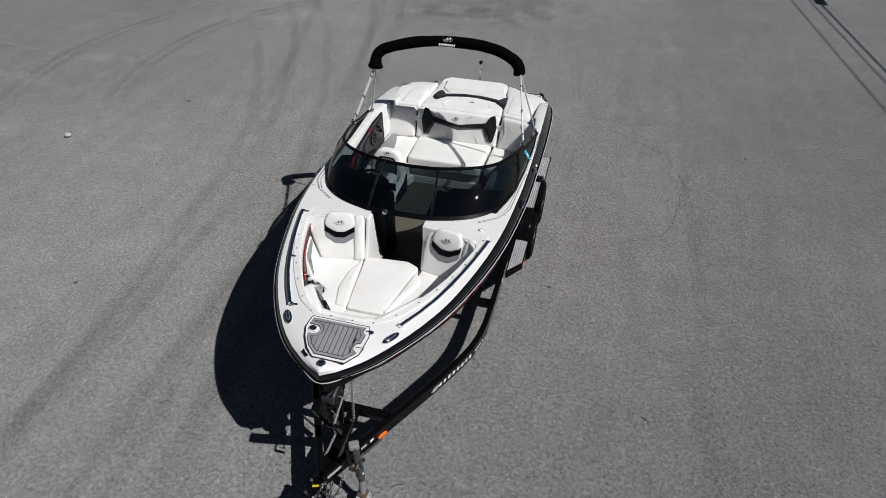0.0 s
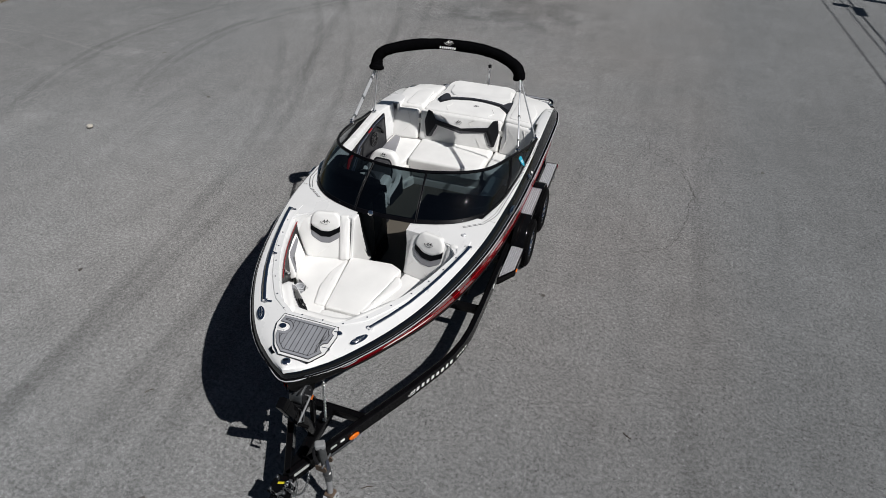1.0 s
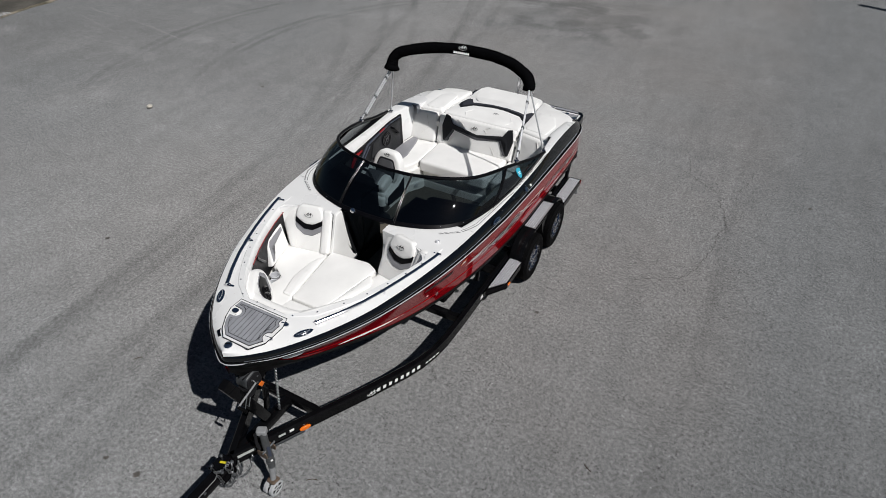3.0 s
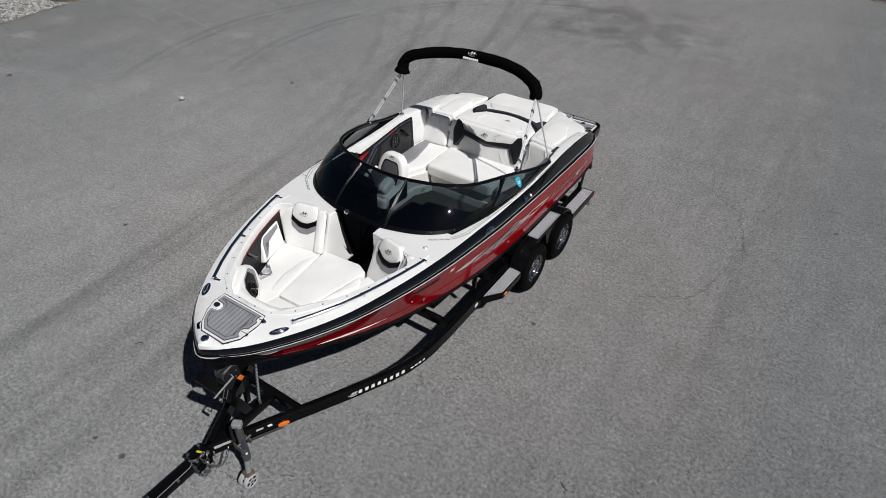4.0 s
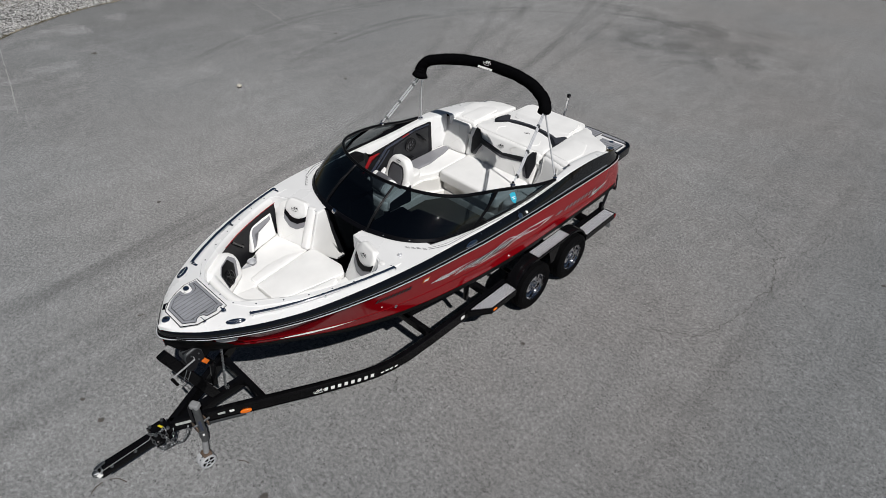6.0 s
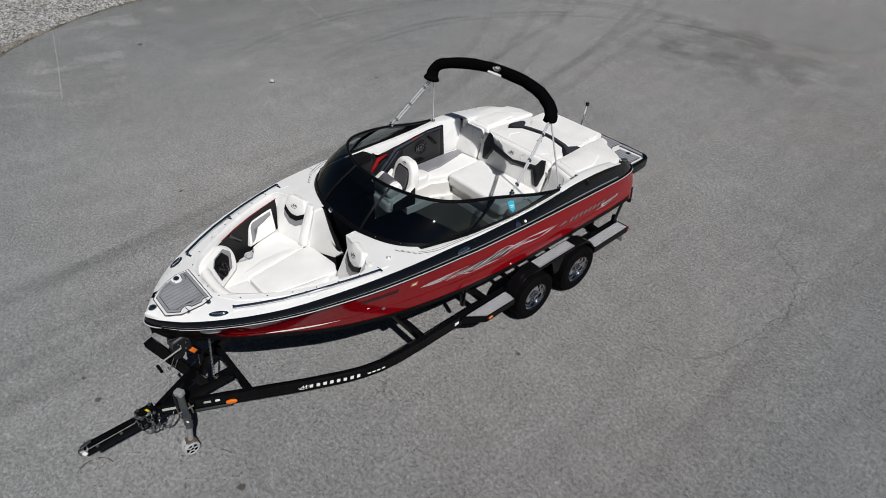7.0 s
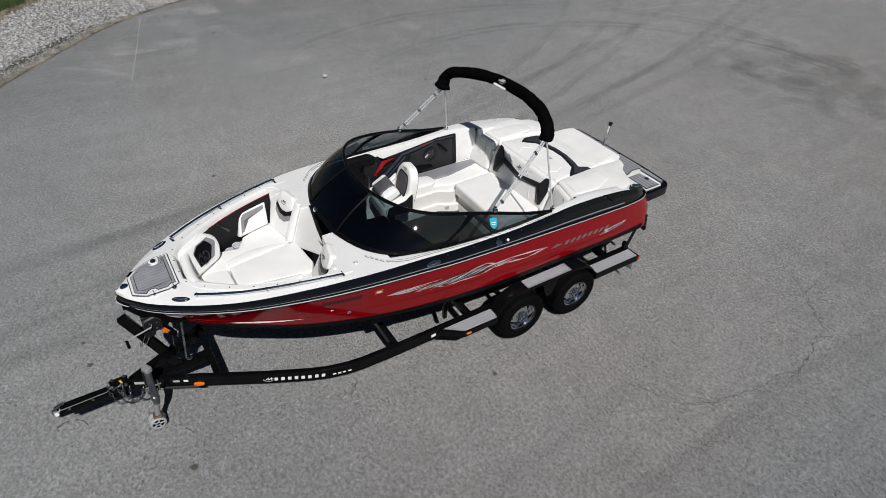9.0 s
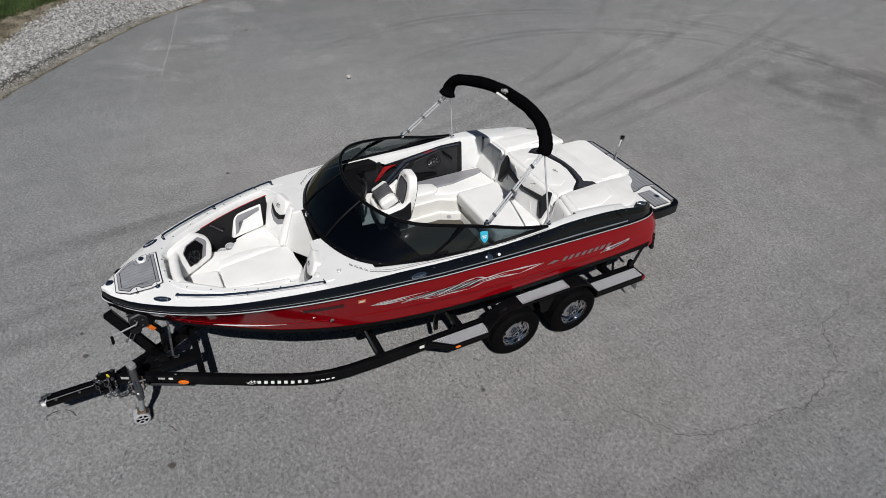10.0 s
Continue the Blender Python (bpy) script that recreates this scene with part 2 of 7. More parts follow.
def chain(a, b, sag, links, bm=None, size=0.0135):
    """A hanging chain of oval links."""
    bm = bm or bmesh.new()
    a, b = Vector(a), Vector(b)
    pts = [a.lerp(b, t) + Vector((0, 0, -4 * sag * t * (1 - t))) for t in (i / links for i in range(links + 1))]
    for i in range(links):
        p, q = pts[i], pts[i + 1]
        t = (q - p).normalized()
        side = t.orthogonal().normalized()
        side = Matrix.Rotation(radians(90 * (i % 2)) + 0.4, 3, t) @ side
        c, h = (p + q) / 2, (q - p).length * 0.62
        ring = [c + t * (h * math.cos(w)) + side * (size * math.sin(w)) for w in (math.pi * 2 * j / 8 for j in range(8))]
        tube(ring, size * 0.3, 5, bm, True)
    return bm


def mirror(poly):
    return [(-x, y) for x, y in reversed(poly)]


# ---- ground ----
def asphalt():
    m = bpy.data.materials.new("worn_asphalt")
    m.use_nodes = True
    nt = m.node_tree
    n, l = nt.nodes, nt.links
    b = n["Principled BSDF"]
    tc = n.new("ShaderNodeTexCoord")

    def tex(kind, scale, detail=4, rough=0.55, stretch=None):
        t = n.new("ShaderNodeTex" + kind)
        t.inputs["Scale"].default_value = scale
        if kind == "Noise":
            t.inputs["Detail"].default_value, t.inputs["Roughness"].default_value = detail, rough
        src = tc.outputs["Object"]
        if stretch:
            mp = n.new("ShaderNodeMapping")
            mp.inputs["Scale"].default_value = stretch[0]
            mp.inputs["Rotation"].default_value = (0, 0, stretch[1])
            l.new(src, mp.inputs["Vector"])
            src = mp.outputs[0]
        l.new(src, t.inputs["Vector"])
        return t.outputs[0]

    def op(kind, a, c, d=None):
        o = n.new("ShaderNodeMath")
        o.operation = kind
        for i, v in enumerate((a, c, d)):
            if v is None:
                continue
            if isinstance(v, (int, float)):
                o.inputs[i].default_value = v
            else:
                l.new(v, o.inputs[i])
        return o.outputs[0]

    def rng(v, a, c, d, e):
        o = n.new("ShaderNodeMapRange")
        o.interpolation_type = "SMOOTHSTEP"
        for i, w in enumerate((a, c, d, e)):
            o.inputs[i + 1].default_value = w
        l.new(v, o.inputs[0])
        return o.outputs[0]

    sep = n.new("ShaderNodeSeparateXYZ")
    wob = n.new("ShaderNodeVectorMath")
    wob.operation = "MULTIPLY_ADD"
    nz = n.new("ShaderNodeTexNoise")
    nz.inputs["Scale"].default_value = 0.35
    l.new(tc.outputs["Object"], nz.inputs["Vector"])
    wob.inputs[1].default_value = (0.3, 0.3, 0)
    l.new(nz.outputs["Color"], wob.inputs[0])
    l.new(tc.outputs["Object"], wob.inputs[2])
    l.new(wob.outputs[0], sep.inputs[0])
    X, Y = sep.outputs[0], sep.outputs[1]

    # grain of the aggregate, patches, broad weathering
    grain = tex("Noise", 118, 2, 0.7)
    mottle = tex("Noise", 10, 3, 0.65)
    mid = tex("Noise", 2.2, 5, 0.6)
    broad = tex("Noise", 0.16, 4, 0.55)
    drag = tex("Noise", 0.9, 4, 0.6, ((0.5, 1.2, 1), 0.5))
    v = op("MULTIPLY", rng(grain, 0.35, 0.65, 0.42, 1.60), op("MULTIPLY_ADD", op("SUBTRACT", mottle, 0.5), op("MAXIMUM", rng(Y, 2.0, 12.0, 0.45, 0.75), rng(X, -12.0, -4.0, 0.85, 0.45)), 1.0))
    v = op("MULTIPLY", v, rng(mid, 0.3, 0.7, 0.95, 1.05))
    v = op("MULTIPLY", v, rng(broad, 0.35, 0.65, 0.94, 1.06))
    v = op("MULTIPLY", v, rng(drag, 0.3, 0.7, 0.975, 1.025))
    wisp = tex("Noise", 2.0, 6, 0.7, ((1.5, 0.22, 1), 0.16))
    v = op("MULTIPLY", v, rng(wisp, 0.34, 0.66, 0.95, 1.05))
    coarse = tex("Noise", 27, 3, 0.72)
    v = op("MULTIPLY", v, rng(coarse, 0.34, 0.66, 0.69, 1.31))

    def arc(cx, cy, rad, wide, deep, along, part_of=None):
        """A turning vehicle's tyre mark: part of a ring that fades in and out."""
        dx, dy = op("SUBTRACT", X, cx), op("SUBTRACT", Y, cy)
        dist = op("SQRT", op("ADD", op("MULTIPLY", dx, dx), op("MULTIPLY", dy, dy)), 0)
        off = op("ABSOLUTE", op("SUBTRACT", dist, rad), 0)
        ring = rng(off, wide * 0.35, wide, 1.0, 0.0)
        fade = rng(tex("Noise", along, 4), 0.34, 0.56, 0.0, 1.0)
        if part_of:
            ux, uy, s0, s1 = part_of
            fade = op("MULTIPLY", fade, rng(op("ADD", op("MULTIPLY", dx, ux), op("MULTIPLY", dy, uy)), s0, s1, 0.0, 1.0))
        return op("SUBTRACT", 1.0, op("MULTIPLY", op("MULTIPLY", ring, fade), deep))

    west = (-0.8, 0.6, 1.5, 5.0)
    for args in ((-29.3, 0.0, 26.1, 0.16, 0.16, 0.30), (-23.5, 0.0, 20.1, 0.16, 0.15, 0.33), (-28.9, 0.0, 26.6, 0.14, 0.14, 0.4),
                 (-71.3, -8.0, 70.2, 0.16, 0.16, 0.22), (-73.0, -8.0, 70.1, 0.16, 0.14, 0.26), (-1.83, 10.05, 6.80, 0.13, 0.24, 0.35, west),
                 (-1.83, 10.05, 6.50, 0.11, 0.20, 0.38, west), (-122.1, -13.9, 120.9, 0.16, 0.14, 0.22), (-122.1, -13.9, 121.5, 0.15, 0.13, 0.24), (-2.6, 9.4, 8.1, 0.12, 0.17, 0.4, west), (-2.6, 9.4, 7.8, 0.10, 0.15, 0.4, west)):
        v = op("MULTIPLY", v, arc(*args))

    def patch(cx, cy, rx, ry, deep):
        """A damp or oily patch with a frayed edge."""
        dx, dy = op("DIVIDE", op("SUBTRACT", X, cx), rx), op("DIVIDE", op("SUBTRACT", Y, cy), ry)
        d = op("SQRT", op("ADD", op("MULTIPLY", dx, dx), op("MULTIPLY", dy, dy)), 0)
        d = op("ADD", d, rng(tex("Noise", 1.1, 5), 0.25, 0.75, -0.55, 0.55))
        return op("SUBTRACT", 1.0, op("MULTIPLY", rng(d, 0.2, 1.1, 1.0, 0.0), deep))

    for args in ((-1.8, 16.0, 2.6, 1.9, 0.22), (-1.2, 14.7, 2.2, 1.0, 0.13), (-3.5, 14.2, 1.4, 0.6, 0.10), (-3.0, 17.0, 3.0, 0.5, 0.10), (-10.9, 1.4, 1.5, 0.5, -0.16), (-12.6, 3.4, 1.2, 0.5, -0.14), (-3.2, 11.0, 1.6, 0.8, -0.08),
                 (-14.6, 6.9, 0.6, 0.45, -0.22), (-14.1, 5.5, 0.4, 0.35, -0.18), (-12.2, 6.4, 0.5, 2.0, -0.12), (-9.0, 5.2, 0.5, 1.4, -0.10), (-13.7, 4.3, 0.8, 0.5, -0.15)):
        v = op("MULTIPLY", v, patch(*args))
    def film_spot(cx, cy, rx, ry, turn, pale):
        """A thin pale film of dried mud with a crisp frayed edge, at an angle."""
        c, t = math.cos(turn), math.sin(turn)
        dx, dy = op("SUBTRACT", X, cx + 0.15), op("SUBTRACT", Y, cy + 0.15)
        u = op("DIVIDE", op("ADD", op("MULTIPLY", dx, c), op("MULTIPLY", dy, t)), rx)
        w = op("DIVIDE", op("SUBTRACT", op("MULTIPLY", dy, c), op("MULTIPLY", dx, t)), ry)
        d = op("SQRT", op("ADD", op("MULTIPLY", u, u), op("MULTIPLY", w, w)), 0)
        d = op("ADD", d, rng(frayed, 0.3, 0.7, -0.45, 0.45))
        return op("ADD", 1.0, op("MULTIPLY", rng(d, 0.84, 1.0, 1.0, 0.0), pale))

    frayed = tex("Noise", 1.7, 6, 0.62)
    for args in ((-14.1, 4.05, 0.75, 0.42, 0.5, 0.24), (-14.2, 3.3, 0.30, 0.45, 0.0, 0.16), (-14.2, 2.35, 0.22, 0.40, 0.0, 0.16), (-11.65, 2.78, 0.34, 0.55, -0.2, 0.20), (-11.35, 1.85, 0.16, 0.55, -0.2, 0.22),
                 (-10.87, 2.85, 0.22, 0.28, 0.0, 0.15), (-14.35, 5.5, 0.35, 0.35, 0.0, 0.20), (-12.9, 4.65, 0.3, 0.5, 0.0, 0.08), (-13.2, 3.0, 0.25, 0.7, 0.0, 0.10), (-10.5, 0.75, 0.13, 1.35, -0.75, 0.16), (-9.6, 0.9, 0.10, 1.5, -0.55, 0.08), (3.52, 2.0, 0.11, 9.0, 0.0, -0.085)):
        v = op("MULTIPLY", v, film_spot(*args))
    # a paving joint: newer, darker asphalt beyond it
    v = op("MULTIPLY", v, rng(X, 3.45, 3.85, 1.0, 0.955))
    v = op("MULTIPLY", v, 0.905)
    # fall-off of reflected sunlight towards the far left, put into the colour
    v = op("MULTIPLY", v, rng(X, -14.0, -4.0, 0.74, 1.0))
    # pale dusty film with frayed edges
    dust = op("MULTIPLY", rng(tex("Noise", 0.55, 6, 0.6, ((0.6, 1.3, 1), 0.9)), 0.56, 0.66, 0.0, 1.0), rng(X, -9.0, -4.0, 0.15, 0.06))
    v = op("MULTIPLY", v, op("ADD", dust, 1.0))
    # dark pits and pale chips of aggregate
    pit = op("MULTIPLY", rng(tex("Voronoi", 27), 0.12, 0.30, 1.0, 0.0), rng(tex("Noise", 4.0, 3), 0.38, 0.62, 0.25, 1.0))
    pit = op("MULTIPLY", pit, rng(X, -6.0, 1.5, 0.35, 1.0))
    v = op("MULTIPLY", v, op("SUBTRACT", 1.0, op("MULTIPLY", pit, 0.8)))
    chip = op("MULTIPLY", rng(tex("Voronoi", 19), 0.09, 0.22, 1.0, 0.0), rng(tex("Noise", 9.0, 2), 0.48, 0.60, 0.0, 1.0))
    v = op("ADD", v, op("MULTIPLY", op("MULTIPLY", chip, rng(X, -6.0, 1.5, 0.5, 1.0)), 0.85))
    speck = tex("Voronoi", 7)
    v = op("ADD", v, rng(speck, 0.03, 0.05, 1.2, 0.0))
    tone = n.new("ShaderNodeMix")
    tone.data_type = "RGBA"
    tone.inputs["A"].default_value, tone.inputs["B"].default_value = (0.2035, 0.2100, 0.2125, 1), (0.2265, 0.2150, 0.2063, 1)
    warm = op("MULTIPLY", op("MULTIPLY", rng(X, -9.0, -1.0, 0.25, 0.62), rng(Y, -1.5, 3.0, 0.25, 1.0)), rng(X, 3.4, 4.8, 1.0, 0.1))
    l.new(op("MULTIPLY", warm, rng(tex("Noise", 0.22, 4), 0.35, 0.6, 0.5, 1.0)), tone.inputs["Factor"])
    sc = n.new("ShaderNodeVectorMath")
    sc.operation = "SCALE"
    l.new(tone.outputs["Result"], sc.inputs[0])
    l.new(v, sc.inputs["Scale"])
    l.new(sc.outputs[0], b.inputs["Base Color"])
    b.inputs["Roughness"].default_value = 0.85
    b.inputs["Diffuse Roughness"].default_value = 0.62
    b.inputs["Specular IOR Level"].default_value = 0.3
    bp = n.new("ShaderNodeBump")
    bp.inputs["Strength"].default_value, bp.inputs["Distance"].default_value = 0.3, 0.005
    l.new(grain, bp.inputs["Height"])
    l.new(bp.outputs[0], b.inputs["Normal"])
    return m


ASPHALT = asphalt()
SOIL = mat("grassy_soil", (0.085, 0.09, 0.035), 0.95, var=0.4, scale=0.7, fine=0.5, bump=0.02, bscale=14, spec=0.1, col2=(0.15, 0.12, 0.07))
GRAVELBED = mat("gravel_bed", (0.085, 0.08, 0.07), 0.95, var=0.35, scale=1.5, fine=1.1, bump=0.02, bscale=22, spec=0.1)
GRAVEL = mat("crushed_limestone", (0.29, 0.288, 0.28), 0.9, var=0.25, scale=9, spec=0.2)
gn, gl = GRAVEL.node_tree.nodes, GRAVEL.node_tree.links
geo, span, mul = (gn.new("ShaderNode" + k) for k in ("NewGeometry", "MapRange", "VectorMath"))
span.inputs[3].default_value, span.inputs[4].default_value = 0.30, 1.70
mul.operation = "SCALE"
gl.new(geo.outputs["Random Per Island"], span.inputs[0])
gl.new(gn["Color Ramp"].outputs[0], mul.inputs[0])
gl.new(span.outputs[0], mul.inputs["Scale"])
gl.new(mul.outputs[0], gn["Principled BSDF"].inputs["Base Color"])
GRIT = mat("sandy_grit", (0.25, 0.24, 0.22), 0.95, var=0.45, scale=5, spec=0.1)
EARTH = mat("bare_earth", (0.085, 0.076, 0.045), 0.95, var=0.4, scale=2.2, fine=1.4, bump=0.02, bscale=30, spec=0.1, col2=(0.21, 0.185, 0.145))
DRYGRASS = mat("dry_grass", (0.10, 0.072, 0.038), 0.9, var=0.4, scale=1.5, col2=(0.19, 0.145, 0.085), spec=0.1)
GRASS = mat("grass_blades", (0.022, 0.060, 0.014), 0.8, var=0.45, scale=1.6, col2=(0.065, 0.095, 0.032), spec=0.2)
CRACKFILL = mat("open_crack", (0.070, 0.067, 0.064), 0.95, var=0.3, scale=20)

tagged(part("ground", slab([(-900, -900), (900, -900), (900, 900), (-900, 900)], -0.6, -0.12), SOIL),
       "grassy bare soil round the paved yard", "ground", kind="structure")

# the yard: a turning circle with the road that leads to it
CX, CY = -2.0, 10.0
RAD = hermite([(60, 14.35), (150, 14.3), (188, 14.27), (196, 14.36), (201, 14.58), (207, 14.67), (213.5, 14.58), (217, 14.48), (223, 14.27), (228, 14.18), (233, 14.13), (252, 14.2)])


def edge(a, extra=0.0):
    w = RAD(math.degrees(a)) + extra + 0.006 * math.sin(71 * a + 1)
    return CX + w * math.cos(a), CY + w * math.sin(a)


A0, A1 = radians(62), radians(250)
yard = [edge(A0 + (A1 - A0) * i / 120) for i in range(121)]
yard += [(-7.5, -60), (60, -60), (60, 60), (9, 60), (6.5, 30)]
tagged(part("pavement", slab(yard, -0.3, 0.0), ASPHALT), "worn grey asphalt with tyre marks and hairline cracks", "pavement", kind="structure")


def ribbon(points, w, seed, wander=0.05):
    """A wandering crack of varying width."""
    rnd = random.Random(seed)
    pts = []
    for (x0, y0), (x1, y1) in zip(points, points[1:]):
        k = max(2, int(math.hypot(x1 - x0, y1 - y0) / 0.05))
        for i in range(k):
            t = i / k
            pts.append((x0 + (x1 - x0) * t + rnd.uniform(-1, 1) * wander * 0.5, y0 + (y1 - y0) * t + rnd.uniform(-1, 1) * wander * 0.5))
    bm = bmesh.new()
    rows = []
    for i, (x, y) in enumerate(pts):
        a, b = pts[max(i - 1, 0)], pts[min(i + 1, len(pts) - 1)]
        d = Vector((b[0] - a[0], b[1] - a[1])).normalized()
        ww = w * rnd.uniform(0.25, 1.2)
        rows.append([(x - d.y * ww, y + d.x * ww, 0.004), (x + d.y * ww, y - d.x * ww, 0.004)])
    quads(bm, rows)
    return bm


for i, (line, w) in enumerate((([(2.14, 8.33), (2.42, 8.21), (2.66, 8.06), (3.03, 7.75), (3.25, 7.63), (3.27, 7.42), (3.41, 6.98), (3.50, 6.61), (3.40, 6.53), (3.39, 6.10), (3.37, 5.85), (3.24, 5.38), (3.14, 5.11), (2.89, 4.95), (2.5, 4.7)], 0.0065),
                               ([(2.68, 8.07), (2.63, 8.27), (2.57, 8.60), (2.57, 8.74), (2.40, 9.02)], 0.005),
                               ([(3.27, 7.44), (3.32, 7.54), (3.42, 7.78), (3.52, 7.94), (3.58, 8.10), (3.75, 9.0)], 0.005))):
    tagged(part("crack", ribbon(line, w, 40 + i), CRACKFILL), "open hairline crack in the asphalt", "crack", kind="structure")


PALE = mat("chalky_scratch", (0.255, 0.255, 0.25), 0.9, var=0.25, scale=3.0)
for i, (line, w) in enumerate((([(-14.3, 2.36), (-12.15, 1.90), (-10.5, 1.53), (-9.5, 1.30)], 0.012), ([(-8.95, 1.23), (-8.9, 1.67), (-8.88, 2.18)], 0.006), ([(-14.43, 8.51), (-13.3, 8.25), (-12.18, 7.97)], 0.009),
                           ([(-14.36, 8.97), (-12.97, 8.93), (-11.64, 8.76), (-10.37, 8.47)], 0.012), ([(-8.76, 15.0), (-7.95, 15.26), (-7.81, 16.72), (-7.45, 18.02), (-6.87, 19.08), (-5.95, 20.05), (-4.58, 20.78), (-2.0, 21.6)][1:], 0.016))):
    tagged(part("scratch", ribbon(line, w, 70 + i, 0.02), PALE), "pale chalky scratch across the asphalt", "scratch", kind="structure")


def verge(a0, a1, e0, e1, z, k=60):
    rnd = random.Random(3)
    rows = []
    for i in range(k + 1):
        a = radians(a0 + (a1 - a0) * i / k)
        lo, hi = e0 + rnd.uniform(-0.03, 0.03), e1 + rnd.uniform(-0.16, 0.16)
        rows.append([(*edge(a, lo), 0.002), (*edge(a, lo + 0.06), z), (*edge(a, (lo + hi) / 2), z - 0.02), (*edge(a, hi), z - 0.06)])
    return sheet(rows)


tagged(part("gravel_bed", verge(62, 252, -0.04, 4.4, 0.010, 240), GRAVELBED), "sandy bed under the gravel beside the asphalt", "gravel", kind="structure")


tagged(part("earth_strip", verge(62, 252, -0.03, 0.75, 0.016, 240), EARTH), "bare brown earth along the edge of the asphalt", "earth", kind="structure")
tagged(part("earth_strip", verge(62, 252, 1.7, 5.6, 0.008, 140), EARTH), "bare brown earth behind the gravel", "earth", kind="structure")


# how far the gravel reaches out from the asphalt, along the edge
OUT = hermite([(60, 1.0), (190, 1.05), (213, 1.06), (217.6, 1.0), (221.4, 0.87), (226.3, 0.70), (232, 0.58), (252, 0.5)])

# and where it begins: at the asphalt, then behind a strip of bare earth
IN = hermite([(60, 1.0), (190, 0.05), (211, 0.05), (214.5, 0.55), (217, 0.8), (221, 1.0), (252, 1.1)])


def stones(count, a0, a1, e0, e1, small, large, seed):
    """Loose crushed stone, many small angular lumps in one mesh."""
    rnd = random.Random(seed)
    base = bmesh.new()
    bmesh.ops.create_icosphere(base, subdivisions=1, radius=1.0)
    co = np.array([v.co[:] for v in base.verts])
    fa = [[v.index for v in f.verts] for f in base.faces]
    base.free()
    vs, fs = [], []
    rng = np.random.RandomState(seed)
    for i in range(count):
        a = radians(rnd.uniform(a0, a1))
        far = e1 * OUT(math.degrees(a)) + rnd.gauss(0, 0.12) if e1 > 3 else e1
        near = max(0.01, e0 * IN(math.degrees(a)) + rnd.gauss(0, 0.06))
        e = near + (far - near) * rnd.random()
        x, y = edge(a, e)
        s = rnd.uniform(small, large) * (1.5 if rnd.random() < 0.08 else 1)
        p = co * (1 + rng.uniform(-0.36, 0.36, (len(co), 1))) * s * np.array([rnd.uniform(0.7, 1.3), rnd.uniform(0.7, 1.3), rnd.uniform(0.6, 1.0)])
        w = rnd.uniform(0, 6.28)
        c, t = math.cos(w), math.sin(w)
        p = np.stack([p[:, 0] * c - p[:, 1] * t + x, p[:, 0] * t + p[:, 1] * c + y, p[:, 2] + 0.016 - 0.005 * e + s * 0.3], 1)
        k = len(vs) * 1
        vs.append(p)
        fs.extend([[v + k * len(co) for v in f] for f in fa])
    me = bpy.data.meshes.new("stones")
    me.from_pydata(np.concatenate(vs).tolist(), [], fs)
    return me


def stuff(name, me, material, label, category):
    me.materials.append(material)
    return tagged(new(name, me), label, category, kind="stuff")


stuff("gravel", stones(42000, 190, 243, 0.62, 3.2, 0.012, 0.029, 5), GRAVEL, "pale grey crushed limestone gravel beside the asphalt", "gravel")
stuff("gravel", stones(2500, 62, 100, 0.75, 3.95, 0.022, 0.045, 6), GRAVEL, "pale grey crushed limestone gravel beside the asphalt", "gravel")
stuff("gravel", stones(1000, 213, 243, 0.25, 0.75, 0.010, 0.022, 12), GRAVEL, "scattered pale stones along the gravel's edge", "gravel")
stuff("grit", stones(4500, 213, 243, 0.0, 0.34, 0.006, 0.014, 7), GRIT, "loose grit along the edge of the asphalt", "gravel")


def blades(count, a0, a1, e0, e1, seed, tall):
    rnd = random.Random(seed)
    vs, fs = [], []
    for i in range(count):
        a = radians(rnd.uniform(a0, a1))
        e = e0 + (e1 - e0) * rnd.random() ** 0.8
        x, y = edge(a, e)
        for j in range(3):
            w, h = rnd.uniform(0, 6.28), tall * rnd.uniform(0.5, 1.3)
            x1, y1 = x + rnd.uniform(-0.05, 0.05), y + rnd.uniform(-0.05, 0.05)
            lx, ly = rnd.uniform(-0.7, 0.7) * h, rnd.uniform(-0.7, 0.7) * h
            dx, dy = math.cos(w) * 0.008, math.sin(w) * 0.008
            k = len(vs)
            vs += [(x1 - dx, y1 - dy, -0.08), (x1 + dx, y1 + dy, -0.08), (x1 + lx * 0.4 + dx * 0.6, y1 + ly * 0.4 + dy * 0.6, h * 0.6 - 0.06), (x1 + lx * 0.4 - dx * 0.6, y1 + ly * 0.4 - dy * 0.6, h * 0.6 - 0.06), (x1 + lx, y1 + ly, h - 0.06)]
            fs += [(k, k + 1, k + 2, k + 3), (k + 3, k + 2, k + 4)]
    me = bpy.data.meshes.new("blades")
    me.from_pydata(vs, [], fs)
    return me


stuff("grass", blades(5000, 200, 241, 1.9, 8.0, 8, 0.10), DRYGRASS, "brown dry grass behind the gravel verge", "grass")
stuff("grass", blades(7000, 214, 223.5, 3.75, 8.0, 10, 0.24), GRASS, "rough green weeds behind the gravel verge", "grass")
stuff("grass", blades(6000, 195, 214, 4.4, 8.0, 11, 0.22), GRASS, "rough green grass behind the gravel verge", "grass")
stuff("weeds", blades(160, 226, 231, 0.5, 0.75, 9, 0.05), GRASS, "sparse low weeds between asphalt and gravel", "grass")
stuff("weeds", blades(3400, 213.5, 240, 0.18, 0.72, 13, 0.025), DRYGRASS, "short dry weeds on the earth between asphalt and gravel", "grass")


